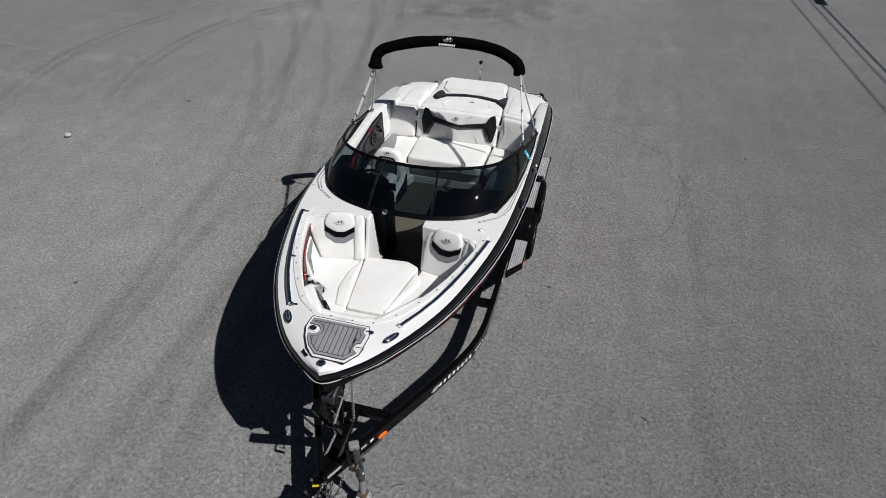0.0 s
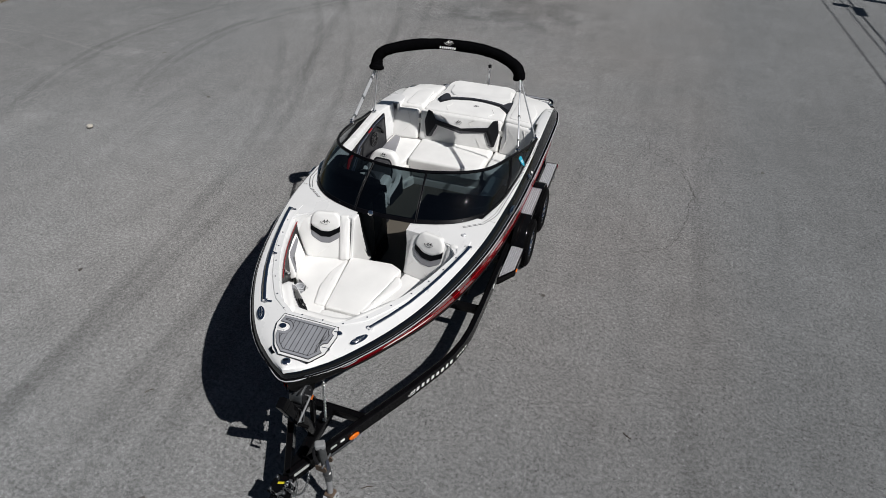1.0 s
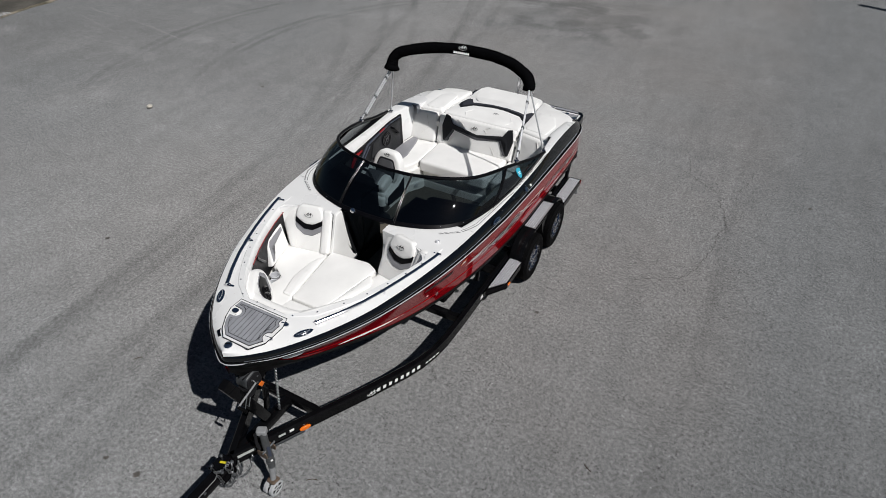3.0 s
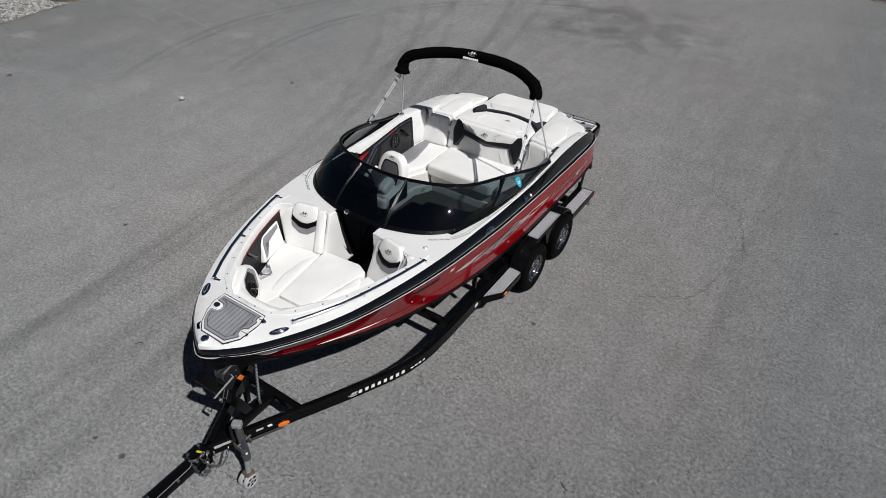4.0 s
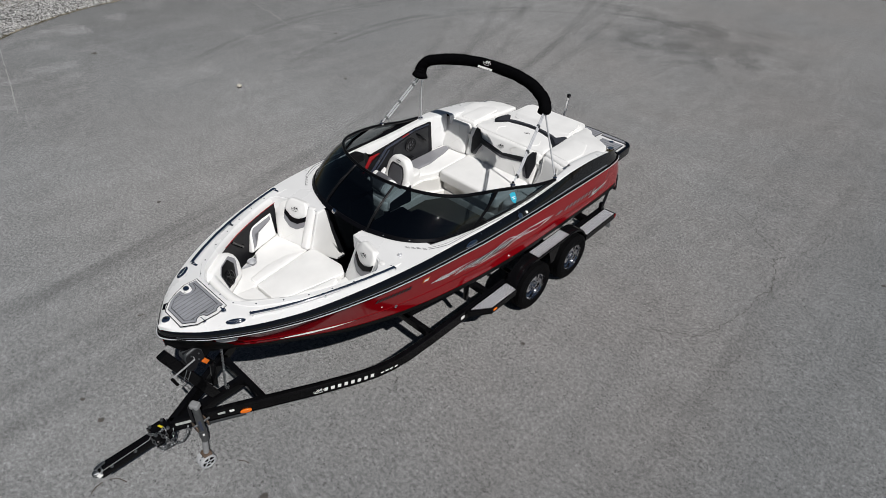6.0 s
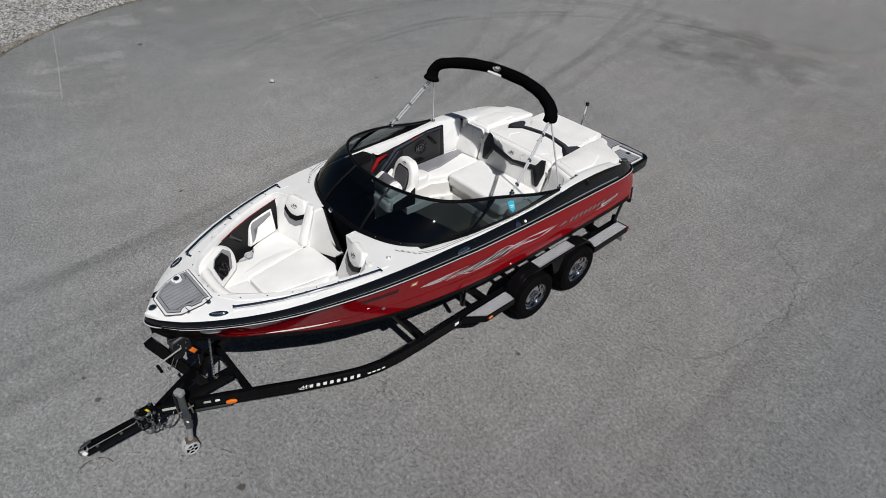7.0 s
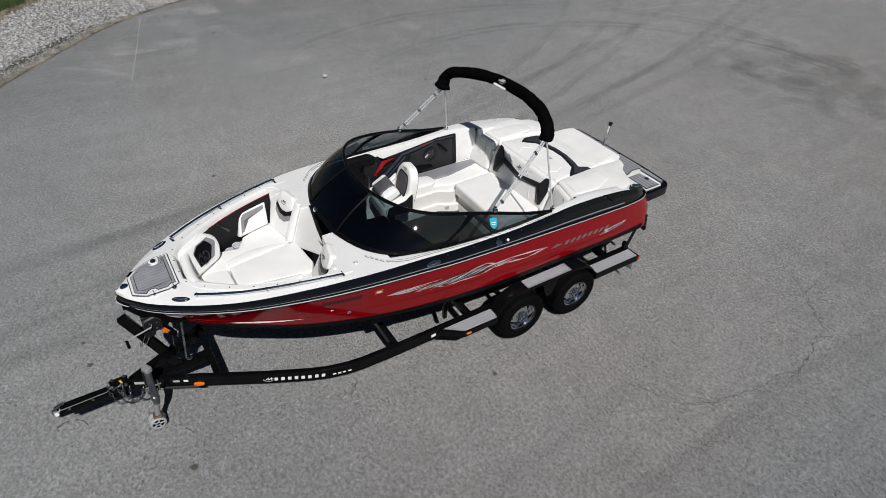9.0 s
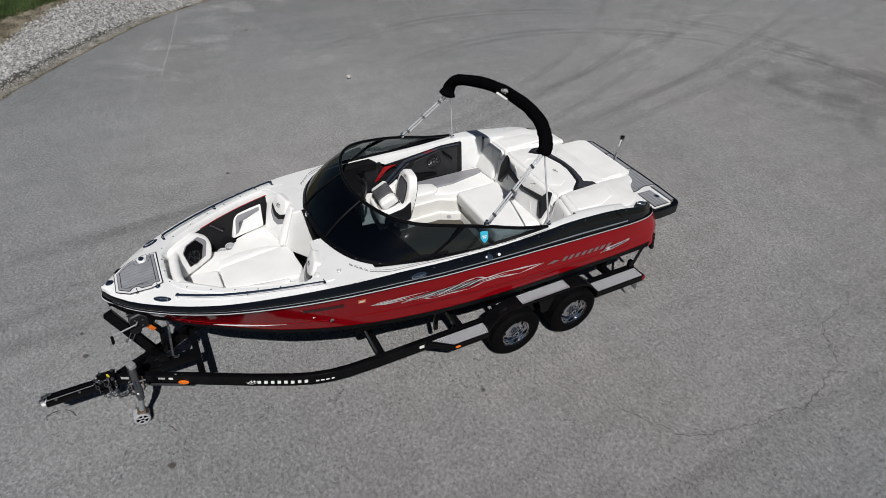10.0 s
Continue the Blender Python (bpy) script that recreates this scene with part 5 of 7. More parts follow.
def bucket(x, y, turn, name, label, drop=0.0):
    """A helm seat: moulded shell, cushion with a flip-up bolster, high oval backrest between wings. It faces its own -y."""
    m = Matrix.Translation((x, y, 0.96 - drop)) @ Matrix.Rotation(turn, 4, "Z") @ Matrix.Scale(0.88, 4) @ Matrix.Translation((0, 0, -0.96 + 0.05))
    shell = part(name, pad([(-0.27, -0.24), (0.27, -0.24), (0.29, 0.10), (0.18, 0.25), (-0.18, 0.25), (-0.29, 0.10)], 0.14, 0.04, m @ Matrix.Translation((0, 0, 1.14)), corner=0.08), VINYL, boat, label)
    part("pedestal", lathe([(0.16, 0.72), (0.15, 0.735), (0.05, 0.75), (0.05, 1.14), (0.12, 1.145)], 20, m), DARKPLASTIC, shell, "black seat pedestal")
    part("seat", pad([(-0.25, -0.20), (0.25, -0.20), (0.24, 0.14), (-0.24, 0.14)], 0.07, 0.03, m @ Matrix.Translation((0, 0, 1.265)), 0.01, corner=0.05), VINYL, shell, "white vinyl seat cushion")
    b = part("bolster", pad([(-0.24, -0.13), (0.24, -0.13), (0.245, 0.13), (-0.245, 0.13)], 0.12, 0.055, m @ plane((0, -0.055, 1.39), (1, 0, 0), (0, 0.88, 0.47)), 0.012, corner=0.05), VINYL, shell, "white flip-up bolster with a grey centre")
    part("bolster_panel", pad([(-0.15, -0.132), (0.15, -0.132), (0.15, 0.132), (-0.15, 0.132)], 0.06, 0.05, m @ plane((0, -0.055, 1.39), (1, 0, 0), (0, 0.88, 0.47)) @ Matrix.Translation((0, 0, 0.08)), 0.01, corner=0.03), GREYVINYL, b, "grey vinyl panel")
    part("seat_panel", pad([(-0.15, -0.05), (0.15, -0.05), (0.14, 0.12), (-0.14, 0.12)], 0.012, 0.005, m @ Matrix.Translation((0, 0, 1.338)), corner=0.03), GREYVINYL, shell, "grey vinyl panel")
    q = m @ plane((0, 0.145, 1.20), (1, 0, 0), (0, 0.14, 0.55))
    oval = [(-0.25, 0.0), (0.25, 0.0), (0.265, 0.24), (0.225, 0.44), (0.13, 0.555), (-0.13, 0.555), (-0.225, 0.44), (-0.265, 0.24)]
    back = part("backrest", pad(oval, 0.12, 0.05, q @ Matrix.Translation((0, 0, -0.10)), 0.0, corner=0.10, seg=5), VINYL, shell, "high white oval backrest")
    part("back_panel", pad([(-0.13, 0.12), (0.13, 0.12), (0.15, 0.30), (0.11, 0.425), (-0.11, 0.425), (-0.15, 0.30)], 0.02, 0.008, q @ Matrix.Translation((0, 0, 0.012)), 0.004, corner=0.05), GREYVINYL, back, "grey vinyl panel")
    part("back_edge", pad([(-0.155, 0.10), (0.155, 0.10), (0.175, 0.30), (0.125, 0.45), (-0.125, 0.45), (-0.175, 0.30)], 0.016, 0.006, q @ Matrix.Translation((0, 0, 0.010)), 0.0, corner=0.05), DARKVINYL, back, "charcoal vinyl border")
    swoosh(q @ Matrix.Translation((0, 0.50, 0.021)), 0.10, back)
    part("back_shell", pad(inset(rounded(oval, 0.10), 0.02), 0.03, 0.012, q @ Matrix.Translation((0, 0, -0.118)), corner=0), DARKVINYL, back, "charcoal back shell")
    for s in (1, -1):
        w = part("wing", pad([(-0.20, 0.0), (0.22, 0.0), (0.23, 0.30), (0.10, 0.20), (-0.17, 0.13)], 0.07, 0.03, m @ plane((s * 0.27 - (0.035), 0.0, 1.17), (0, 1, 0), (0, 0, 1)), corner=0.04), VINYL, shell, "white padded wing")
        part("wing_panel", pad([(-0.19, -0.02), (0.215, -0.02), (0.22, 0.27), (0.10, 0.18), (-0.165, 0.12)], 0.008, 0.003, m @ plane((s * 0.27 + (0.036 if s > 0 else -0.044), 0.0, 1.17), (0, 1, 0), (0, 0, 1)), corner=0.03), DARKVINYL, w, "charcoal side panel")
    return shell


bucket(-0.645, 3.285, radians(-4), "helm_seat", "white and grey wrap-round helm seat", -0.02)

# port lounge that faces aft: a long cushion beside the gunwale and a sloped backrest against the dash
port_lounge = [(0.64, 3.10), (1.00, 3.08), (1.02, 4.20), (0.60, 4.26), (0.58, 3.60)]
seatpan(port_lounge, CZ - 0.15, CZ - 0.02, label="white vinyl lounge cushion along the side")
part("bench_base", slab(inset(port_lounge, 0.04), 0.90, CZ - 0.12), LINER, boat, "off-white moulded bench base")
part("lounge_backrest", pad([(-0.23, 0), (0.23, 0), (0.21, 0.40), (-0.21, 0.40)], 0.11, 0.045, plane((0.78, 3.10, CZ - 0.04), (-1, 0.05, 0), (0, -0.22, 0.40)) @ Matrix.Translation((0, 0, -0.06)), 0.01, corner=0.05), VINYL, boat, "white vinyl lounge backrest against the dash")

# starboard inner panel
XP = 1.085


def inner(poly, d, h, material, name, parent, label="", s=-1, corner=0.02):
    m = plane((s * XP, 0, 0), (0, -s, 0), (0, 0, 1))
    pts = [(-s * y, z) for y, z in poly]
    return part(name, pad(pts, h, min(0.006, h * 0.4), m @ Matrix.Translation((0, 0, d)), corner=corner), material, parent, label)


def flat(poly, d, h, material, parent, label="", s=-1):
    """A flat strip on the inner side wall."""
    m = plane((s * XP, 0, 0), (0, -s, 0), (0, 0, 1))
    for (a, b), (c, e) in zip(zip(poly[0], poly[0][1:]), zip(poly[1], poly[1][1:])):
        pts = [(-s * y, z) for y, z in (a, b, e, c)]
        part("trim_strip", slab(pts, d, d + h, None, m), material, parent, label)


for s in (-1, 1):
    panel = inner([(2.62, 1.24), (3.5, 1.22), (4.58, 1.16), (4.55, 1.695), (4.25, 1.70), (3.75, 1.64), (3.37, 1.60), (3.35, 1.665), (2.62, 1.62)], 0.0, 0.02, DARKPLASTIC, "cockpit_side_panel", boat, "charcoal side panel with a speaker and red accent", s)
    inner([(3.72, 1.30), (4.1, 1.25), (4.49, 1.24), (4.48, 1.645), (4.22, 1.655), (3.82, 1.56)], 0.016, 0.016, DARKVINYL, "pocket", panel, "black padded panel", s)
    inner([(3.25, 1.40), (3.30, 1.40), (3.42, 1.53), (3.56, 1.585), (3.39, 1.585)], 0.018, 0.02, REDTRIM, "accent", panel, "red accent trim", s, 0.005)
    inner([(3.98, 1.652), (4.10, 1.670), (4.10, 1.677), (3.98, 1.660)], 0.018, 0.02, REDTRIM, "accent", panel, "red accent trim", s, 0.003)
    flat(([(3.33, 1.30), (3.68, 1.615), (4.21, 1.69), (4.50, 1.682)], [(3.38, 1.30), (3.70, 1.59), (4.22, 1.675), (4.50, 1.668)]), 0.018, 0.014, BLUEGREY, panel, "blue-grey trim strip", s)
    flat(([(3.41, 1.28), (3.73, 1.565)], [(3.43, 1.28), (3.745, 1.555)]), 0.018, 0.012, BLUEGREY, panel, "", s)
    inner([(2.72, 1.30), (3.22, 1.28), (3.30, 1.36), (3.31, 1.60), (2.72, 1.57)], 0.016, 0.012, DARKVINYL, "throttle_panel", panel, "", s, 0.02)
    q = plane((s * (XP - 0.034), 4.12, 1.50), (0, -s, 0), (0, 0, 1))
    sp = bmesh.new()
    for r in (0.095, 0.07, 0.03):
        tube([(r * math.cos(a), r * math.sin(a), 0.01) for a in (6.283 * i / 24 for i in range(24))], 0.008, 5, sp, True)
    for i in range(6):
        a = 6.283 * i / 6
        tube([(0.03 * math.cos(a), 0.03 * math.sin(a), 0.012), (0.09 * math.cos(a + 0.3), 0.09 * math.sin(a + 0.3), 0.012)], 0.006, 5, sp)
    part("speaker", sp, SPEAKER, panel, "round black cockpit speaker", m=q)
    part("speaker_cone", lathe([(0.09, 0.0), (0.09, 0.004), (0.03, 0.001), (0.0, 0.006)], 20, q), GREYVINYL, panel)
    part("grab_handle", tube([(s * (XP - 0.03), 4.25, 1.62), (s * (XP - 0.075), 4.26, 1.61), (s * (XP - 0.075), 4.37, 1.50), (s * (XP - 0.03), 4.38, 1.49)], 0.016, 8), FRAMEBLACK, panel, "black grab handle")
    inner([(3.76, 1.35), (3.86, 1.38), (4.14, 1.33), (4.18, 1.30), (4.10, 1.285), (3.84, 1.30)], 0.028, 0.03, FRAMEBLACK, "storage_lip", panel, "", s)
# helm: steering wheel and throttle
q = plane((-0.60, 2.90, 1.58), (1, 0, 0), (0, 0.55, 0.83))
wheel = part("steering_wheel", tube([(0.165 * math.cos(a), 0.165 * math.sin(a), 0.05) for a in (6.283 * i / 28 for i in range(28))], 0.016, 8, None, True), DARKVINYL, boat, "black and chrome steering wheel", m=q)
for a in (0.5, 2.64, 4.71):
    part("spoke", tube([(0, 0, 0.03), (0.16 * math.cos(a), 0.16 * math.sin(a), 0.05)], 0.012, 6), CHROME, wheel, m=q)
part("hub", lathe([(0.05, 0), (0.05, 0.03), (0.03, 0.05), (0.0, 0.055)], 16, q), DARKPLASTIC, wheel)
thr = part("throttle", lathe([(0.07, 0), (0.07, 0.02), (0.05, 0.035), (0.02, 0.04)], 18, plane((-XP + 0.03, 3.06, 1.47), (0, 1, 0), (0, 0, 1))), FRAMEBLACK, boat, "black throttle lever")
part("lever", tube([(-XP + 0.06, 3.06, 1.47), (-XP + 0.09, 3.05, 1.60), (-XP + 0.10, 3.09, 1.645)], 0.016, 8), FRAMEBLACK, thr)

# ---- stern: sun pad, engine hatch, swim platform ----
ZP = 1.58
sun_rows = [("sun_pad", [(-0.655, 5.03), (0.545, 5.03), (0.525, 5.20), (0.505, 5.64), (0.45, 5.95), (0.43, 6.24), (0.37, 6.325), (-0.58, 6.325), (-0.625, 6.22), (-0.65, 5.20)], 0.085, "white vinyl sun pad over the engine"),
            ("sun_pad", [(-1.13, 4.98), (-0.665, 5.03), (-0.66, 5.20), (-0.645, 6.0), (-0.90, 5.97), (-1.06, 5.86), (-1.08, 5.70), (-1.15, 5.60), (-1.16, 5.25)], 0.10, "white vinyl side pad beside the sun pad"),
            ("sun_pad", [(0.555, 5.03), (1.06, 4.90), (1.085, 5.25), (1.10, 5.66), (1.06, 5.76), (1.0, 5.88), (0.88, 5.96), (0.70, 6.06), (0.62, 6.12), (0.57, 6.20), (0.44, 6.25), (0.46, 5.95), (0.515, 5.64), (0.535, 5.2)], 0.10, "white vinyl side pad beside the sun pad")]
wing_line = [(0.082, 5.488), (0.18, 5.465), (0.37, 5.42), (0.44, 5.34), (0.505, 5.275), (0.565, 5.36), (0.572, 5.42), (0.54, 5.56), (0.515, 5.615), (0.47, 5.605), (0.405, 5.50), (0.32, 5.53), (0.11, 5.57)]
grey_line = [(0.09, 5.522), (0.19, 5.497), (0.37, 5.452), (0.44, 5.40), (0.505, 5.335), (0.535, 5.41), (0.52, 5.55), (0.505, 5.60), (0.475, 5.592), (0.41, 5.488), (0.32, 5.522), (0.11, 5.562)]


def slope(x, y):
    return -0.15 * max(0, y - 5.6)


def on_pad(poly, z0, z1):
    """A flat inlay that follows the slope of the sun pad."""
    bm = slab(poly, z0, z1)
    for v in bm.verts:
        v.co.z += slope(v.co.x, v.co.y)
    return bm


for i, (name, poly, h, label) in enumerate(sun_rows):
    ob = part(name, pad(poly if i != 1 else poly[::-1], h, 0.035, Matrix.Translation((0, 0, ZP - 0.03)), 0.008, corner=0.04, top=slope), VINYL, boat, label)
    if i == 0:
        for line, h2, mt, name2, label2 in ((wing_line, 0.074, DARKVINYL, "inlay_edge", "charcoal vinyl inlay"), (grey_line, 0.080, INLAY, "inlay", "slate grey vinyl inlay")):
            part(name2, on_pad([(x + 0.01, y) for x, y in line] + [(0.01 - x, y) for x, y in reversed(line)], ZP + 0.03, ZP + h2 - 0.008), mt, ob, label2)
        for s in (1, -1):
            part("seam", tube([(s * 0.30, 5.07, ZP + 0.056), (s * 0.36, 5.18, ZP + 0.058), (s * 0.30, 5.30, ZP + 0.060)], 0.006, 5), VINYL, ob)
        swoosh(Matrix.Translation((0.05, 5.325, ZP + 0.0615)) @ Matrix.Rotation(3.14, 4, "Z"), 0.085, ob, GREYVINYL)
        part("raised_panel", pad([(-0.40, 5.63), (0.38, 5.63), (0.44, 5.80), (0.36, 6.22), (-0.52, 6.22), (-0.50, 5.80)], 0.03, 0.02, Matrix.Translation((0, 0, ZP + 0.029)), 0.004, corner=0.06, top=slope), VINYL, ob)
    elif i == 1:
        part("raised_panel", pad([(-0.68, 5.07), (-0.95, 5.05), (-0.94, 5.50), (-0.80, 5.64), (-0.69, 5.60)][::-1], 0.025, 0.018, Matrix.Translation((0, 0, ZP + 0.06)), 0.004, corner=0.05, top=slope), VINYL, ob)
    else:
        part("raised_panel", pad([(0.60, 5.08), (0.93, 5.03), (0.96, 5.35), (0.85, 5.62), (0.60, 5.70)], 0.022, 0.018, Matrix.Translation((0, 0, ZP + 0.06)), 0.004, corner=0.05, top=slope), VINYL, ob)

part("pad_base", slab([(-1.0, 4.95), (1.0, 4.95), (1.0, 5.6), (0.92, 5.93), (0.45, 6.23), (-0.55, 6.23), (-0.66, 5.95), (-0.92, 5.93), (-1.0, 5.6)], 1.42, 1.50), LINER, boat, "white moulded base under the sun pad")
PZ = 1.30
plat = [(-0.97, 5.98), (0.985, 5.98), (0.99, 6.45), (0.975, 6.70), (0.915, 6.765), (0.5, 6.79), (-0.45, 6.79), (-0.88, 6.765), (-0.945, 6.70), (-0.965, 6.45)]
platform = part("swim_platform", pad(plat, 0.14, 0.03, Matrix.Translation((0, 0, PZ - 0.145)), corner=0.05), BLACKGEL, boat, "black swim platform with grey foam planking")
inpl = inset(rounded(plat, 0.05), 0.075)
part("platform_top", slab(inpl, PZ - 0.01, PZ + 0.003), GELCOAT, platform, "white platform border")
for poly in ([(-0.90, 6.06), (-0.445, 6.06), (-0.445, 6.725), (-0.84, 6.705), (-0.89, 6.64)], [(-0.425, 6.06), (0.02, 6.06), (0.02, 6.73), (-0.425, 6.725)], [(0.04, 6.06), (0.52, 6.06), (0.52, 6.40), (0.47, 6.54), (0.49, 6.725), (0.04, 6.73)],
             [(0.508, 6.63), (0.915, 6.63), (0.88, 6.705), (0.508, 6.725)]):
    b = part("foam_pad", slab(poly, PZ + 0.003, PZ + 0.008), TEAKDARK, platform, "dark backing of the foam planking")
    planks(poly, 0.055, PZ + 0.008, b, 0.011, True)
lid = [(0.585, 6.335), (0.925, 6.325), (0.925, 6.565), (0.585, 6.55)]
b = part("ladder_lid", slab(inset(lid, -0.022), PZ + 0.003, PZ + 0.014), GELCOAT, platform, "white boarding ladder lid with a grey pad")
part("lid_backing", slab(lid, PZ + 0.014, PZ + 0.018), TEAKDARK, b)
planks(lid, 0.055, PZ + 0.018, b, 0.011, True)
part("latch", lathe([(0.034, 0), (0.034, 0.008), (0.015, 0.012)], 18, Matrix.Translation((0.75, 6.515, PZ + 0.024))), CHROME, platform, "round chrome latch")
part("transom_wall", sheet([[(x, y, PZ), (x, y - 0.02, ZP - 0.06)] for x, y in ((-1.03, 5.88), (-0.9, 5.94), (-0.66, 5.97), (-0.56, 6.22), (-0.3, 6.24), (0, 6.24), (0.3, 6.24), (0.46, 6.22), (0.65, 6.10), (0.9, 5.95), (1.03, 5.88))]), GELCOAT, boat, "white moulded transom")
part("tow_pylon", tube([(-0.09, 6.44, PZ), (-0.09, 6.50, 1.60), (-0.09, 6.53, 1.765)], 0.021, 12), CHROME, boat, "bright tow pylon on the swim platform")
part("pylon_cap", lathe([(0.024, 0), (0.030, 0.012), (0.022, 0.022), (0.032, 0.034), (0.026, 0.045), (0.01, 0.05)], 16, Matrix.Translation((-0.09, 6.53, 1.76))), FRAMEBLACK, boat, "black cap of the tow pylon")
for s in (1, -1):
    part("stern_cap", pad([(s * 0.93, 5.70), (s * 1.145, 5.66), (s * 1.115, 5.96), (s * 1.05, 6.10), (s * 0.95, 6.19), (s * 0.90, 6.17)][::s], 0.18, 0.04, Matrix.Translation((0, 0, 1.385)), corner=0.05, top=lambda x, y: -0.27 * max(0, y - 5.72) + 0.01), BLACKGEL, boat, "black moulded stern corner")
    part("stern_cleat", pad(ellipse(0.06, 0.035), 0.02, 0.01, Matrix.Translation((s * 1.035, 5.93, 1.551)) @ Matrix.Rotation(-0.16, 4, "X") @ Matrix.Rotation(1.4, 4, "Z"), corner=0), CHROME, boat, "chrome pull-up stern cleat")
    for y, a, b in ((2.82, 0.085, 0.03), ):
        f = 0.45
        x, z = EDGE(y) + (rubx(y) - EDGE(y)) * f + 0.012, DECK(y) + (RUBZ(y) - DECK(y)) * f
        part("side_cleat", pad(ellipse(a, b), 0.014, 0.007, plane((s * x, y, z), (0, s, 0), (-s * 0.9, 0, 1)), corner=0), CHROME, boat, "chrome cleat in the sheer band")
        part("cleat_bar", pad(ellipse(a * 0.7, b * 0.45), 0.016, 0.007, plane((s * (x + 0.010), y, z + 0.009), (0, s, 0), (-s * 0.9, 0, 1)), corner=0), CHROME, boat)
    for y, r, mt in ((3.64, 0.036, CHROME), (3.76, 0.017, WHITEPAINT)):
        f = 0.45
        x, z = EDGE(y) + (rubx(y) - EDGE(y)) * f + 0.012, DECK(y) + (RUBZ(y) - DECK(y)) * f
        part("filler_cap", lathe([(r, 0), (r, 0.008), (r * 0.7, 0.012), (r * 0.2, 0.01)], 18, plane((s * x, y, z), (0, s, 0), (-s * 0.9, 0, 1))), mt, boat, "round filler cap in the sheer band")
    for i in range(9):
        y = 3.0 + 0.32 * i
        x, z = EDGE(y) + 0.008, DECK(y) - 0.012
        part("snap", lathe([(0.007, 0), (0.007, 0.005), (0.003, 0.008)], 8, plane((s * x, y, z), (0, s, 0), (-s * 0.9, 0, 1))), CHROME, boat)
    # thin double line on the deck outside the windscreen, with slanted dashes at its front end and amidships
    trace(s, [(2.376, 0.130), (2.48, 0.085), (2.61, 0.054), (2.92, 0.056), (3.17, 0.050), (3.42, 0.028)], 0.0042, "thin grey deck stripe")
    trace(s, [(2.386, 0.152), (2.49, 0.110), (2.62, 0.082), (2.93, 0.078), (3.19, 0.072), (3.44, 0.056)], 0.0028, "thin grey deck stripe")
    for i in range(4):
        y, d = 2.225 + 0.036 * i, 0.300 - 0.042 * i
        trace(s, [(y, d), (y + 0.027, d - 0.034)], 0.005, "slanted grey dash")
        trace(s, [(y + 0.006, d + 0.016), (y + 0.028, d - 0.012)], 0.003, "slanted grey dash")
        y = 3.46 + 0.085 * i
        trace(s, [(y, 0.056), (y + 0.05, 0.050), (y + 0.075, 0.034)], 0.0045, "slanted grey dash")
    for i in range(5):
        trace(s, [(3.83 + 0.04 * i, 0.042), (3.855 + 0.04 * i, 0.042)], 0.006, "grey bar of small lettering")
    trace(s, [(4.06, 0.030), (4.2, 0.026), (4.45, 0.022)], 0.004, "thin grey deck stripe")


# ---- side graphics ----
def film(poly, s, name, material, out=0.003, label="", parent=boat):
    """A flat graphic on the hull side over (y, z) points: a strip between its upper and lower line."""
    up, lo = poly
    rows = []
    n = 24
    fu, fl = hermite_lin(up), hermite_lin(lo)
    for i in range(n + 1):
        t = i / n
        (y0, z0), (y1, z1) = fu(t), fl(t)
        rows.append([(s * (side(y0, z0) + out), y0, z0), (s * (side((y0 + y1) / 2, (z0 + z1) / 2) + out), (y0 + y1) / 2, (z0 + z1) / 2), (s * (side(y1, z1) + out), y1, z1)])
    return part(name, sheet(rows), material, parent, label)


def hermite_lin(pts):
    d = [0.0]
    for a, b in zip(pts, pts[1:]):
        d.append(d[-1] + max(1e-6, math.hypot(b[0] - a[0], b[1] - a[1])))
    def f(t):
        w = t * d[-1]
        return float(np.interp(w, d, [p[0] for p in pts])), float(np.interp(w, d, [p[1] for p in pts]))
    return f


def letters(path, count, hgt, s, out, material, parent, name, gap=0.28, slant=0.25):
    """A word as plain slanted bars along a line on the hull side."""
    for i in range(count):
        t0, t1 = i / count, (i + 1 - gap) / count
        y0, z0 = path[0][0] + (path[1][0] - path[0][0]) * t0, path[0][1] + (path[1][1] - path[0][1]) * t0
        y1, z1 = path[0][0] + (path[1][0] - path[0][0]) * t1, path[0][1] + (path[1][1] - path[0][1]) * t1
        k = slant * hgt
        pts = [(y0, z0), (y1, z1), (y1 + k, z1 + hgt), (y0 + k, z0 + hgt)]
        part(name, sheet([[(s * (side(y, z) + out), y, z) for y, z in (pts[0], pts[1])], [(s * (side(y, z) + out), y, z) for y, z in (pts[3], pts[2])]]), material, parent)


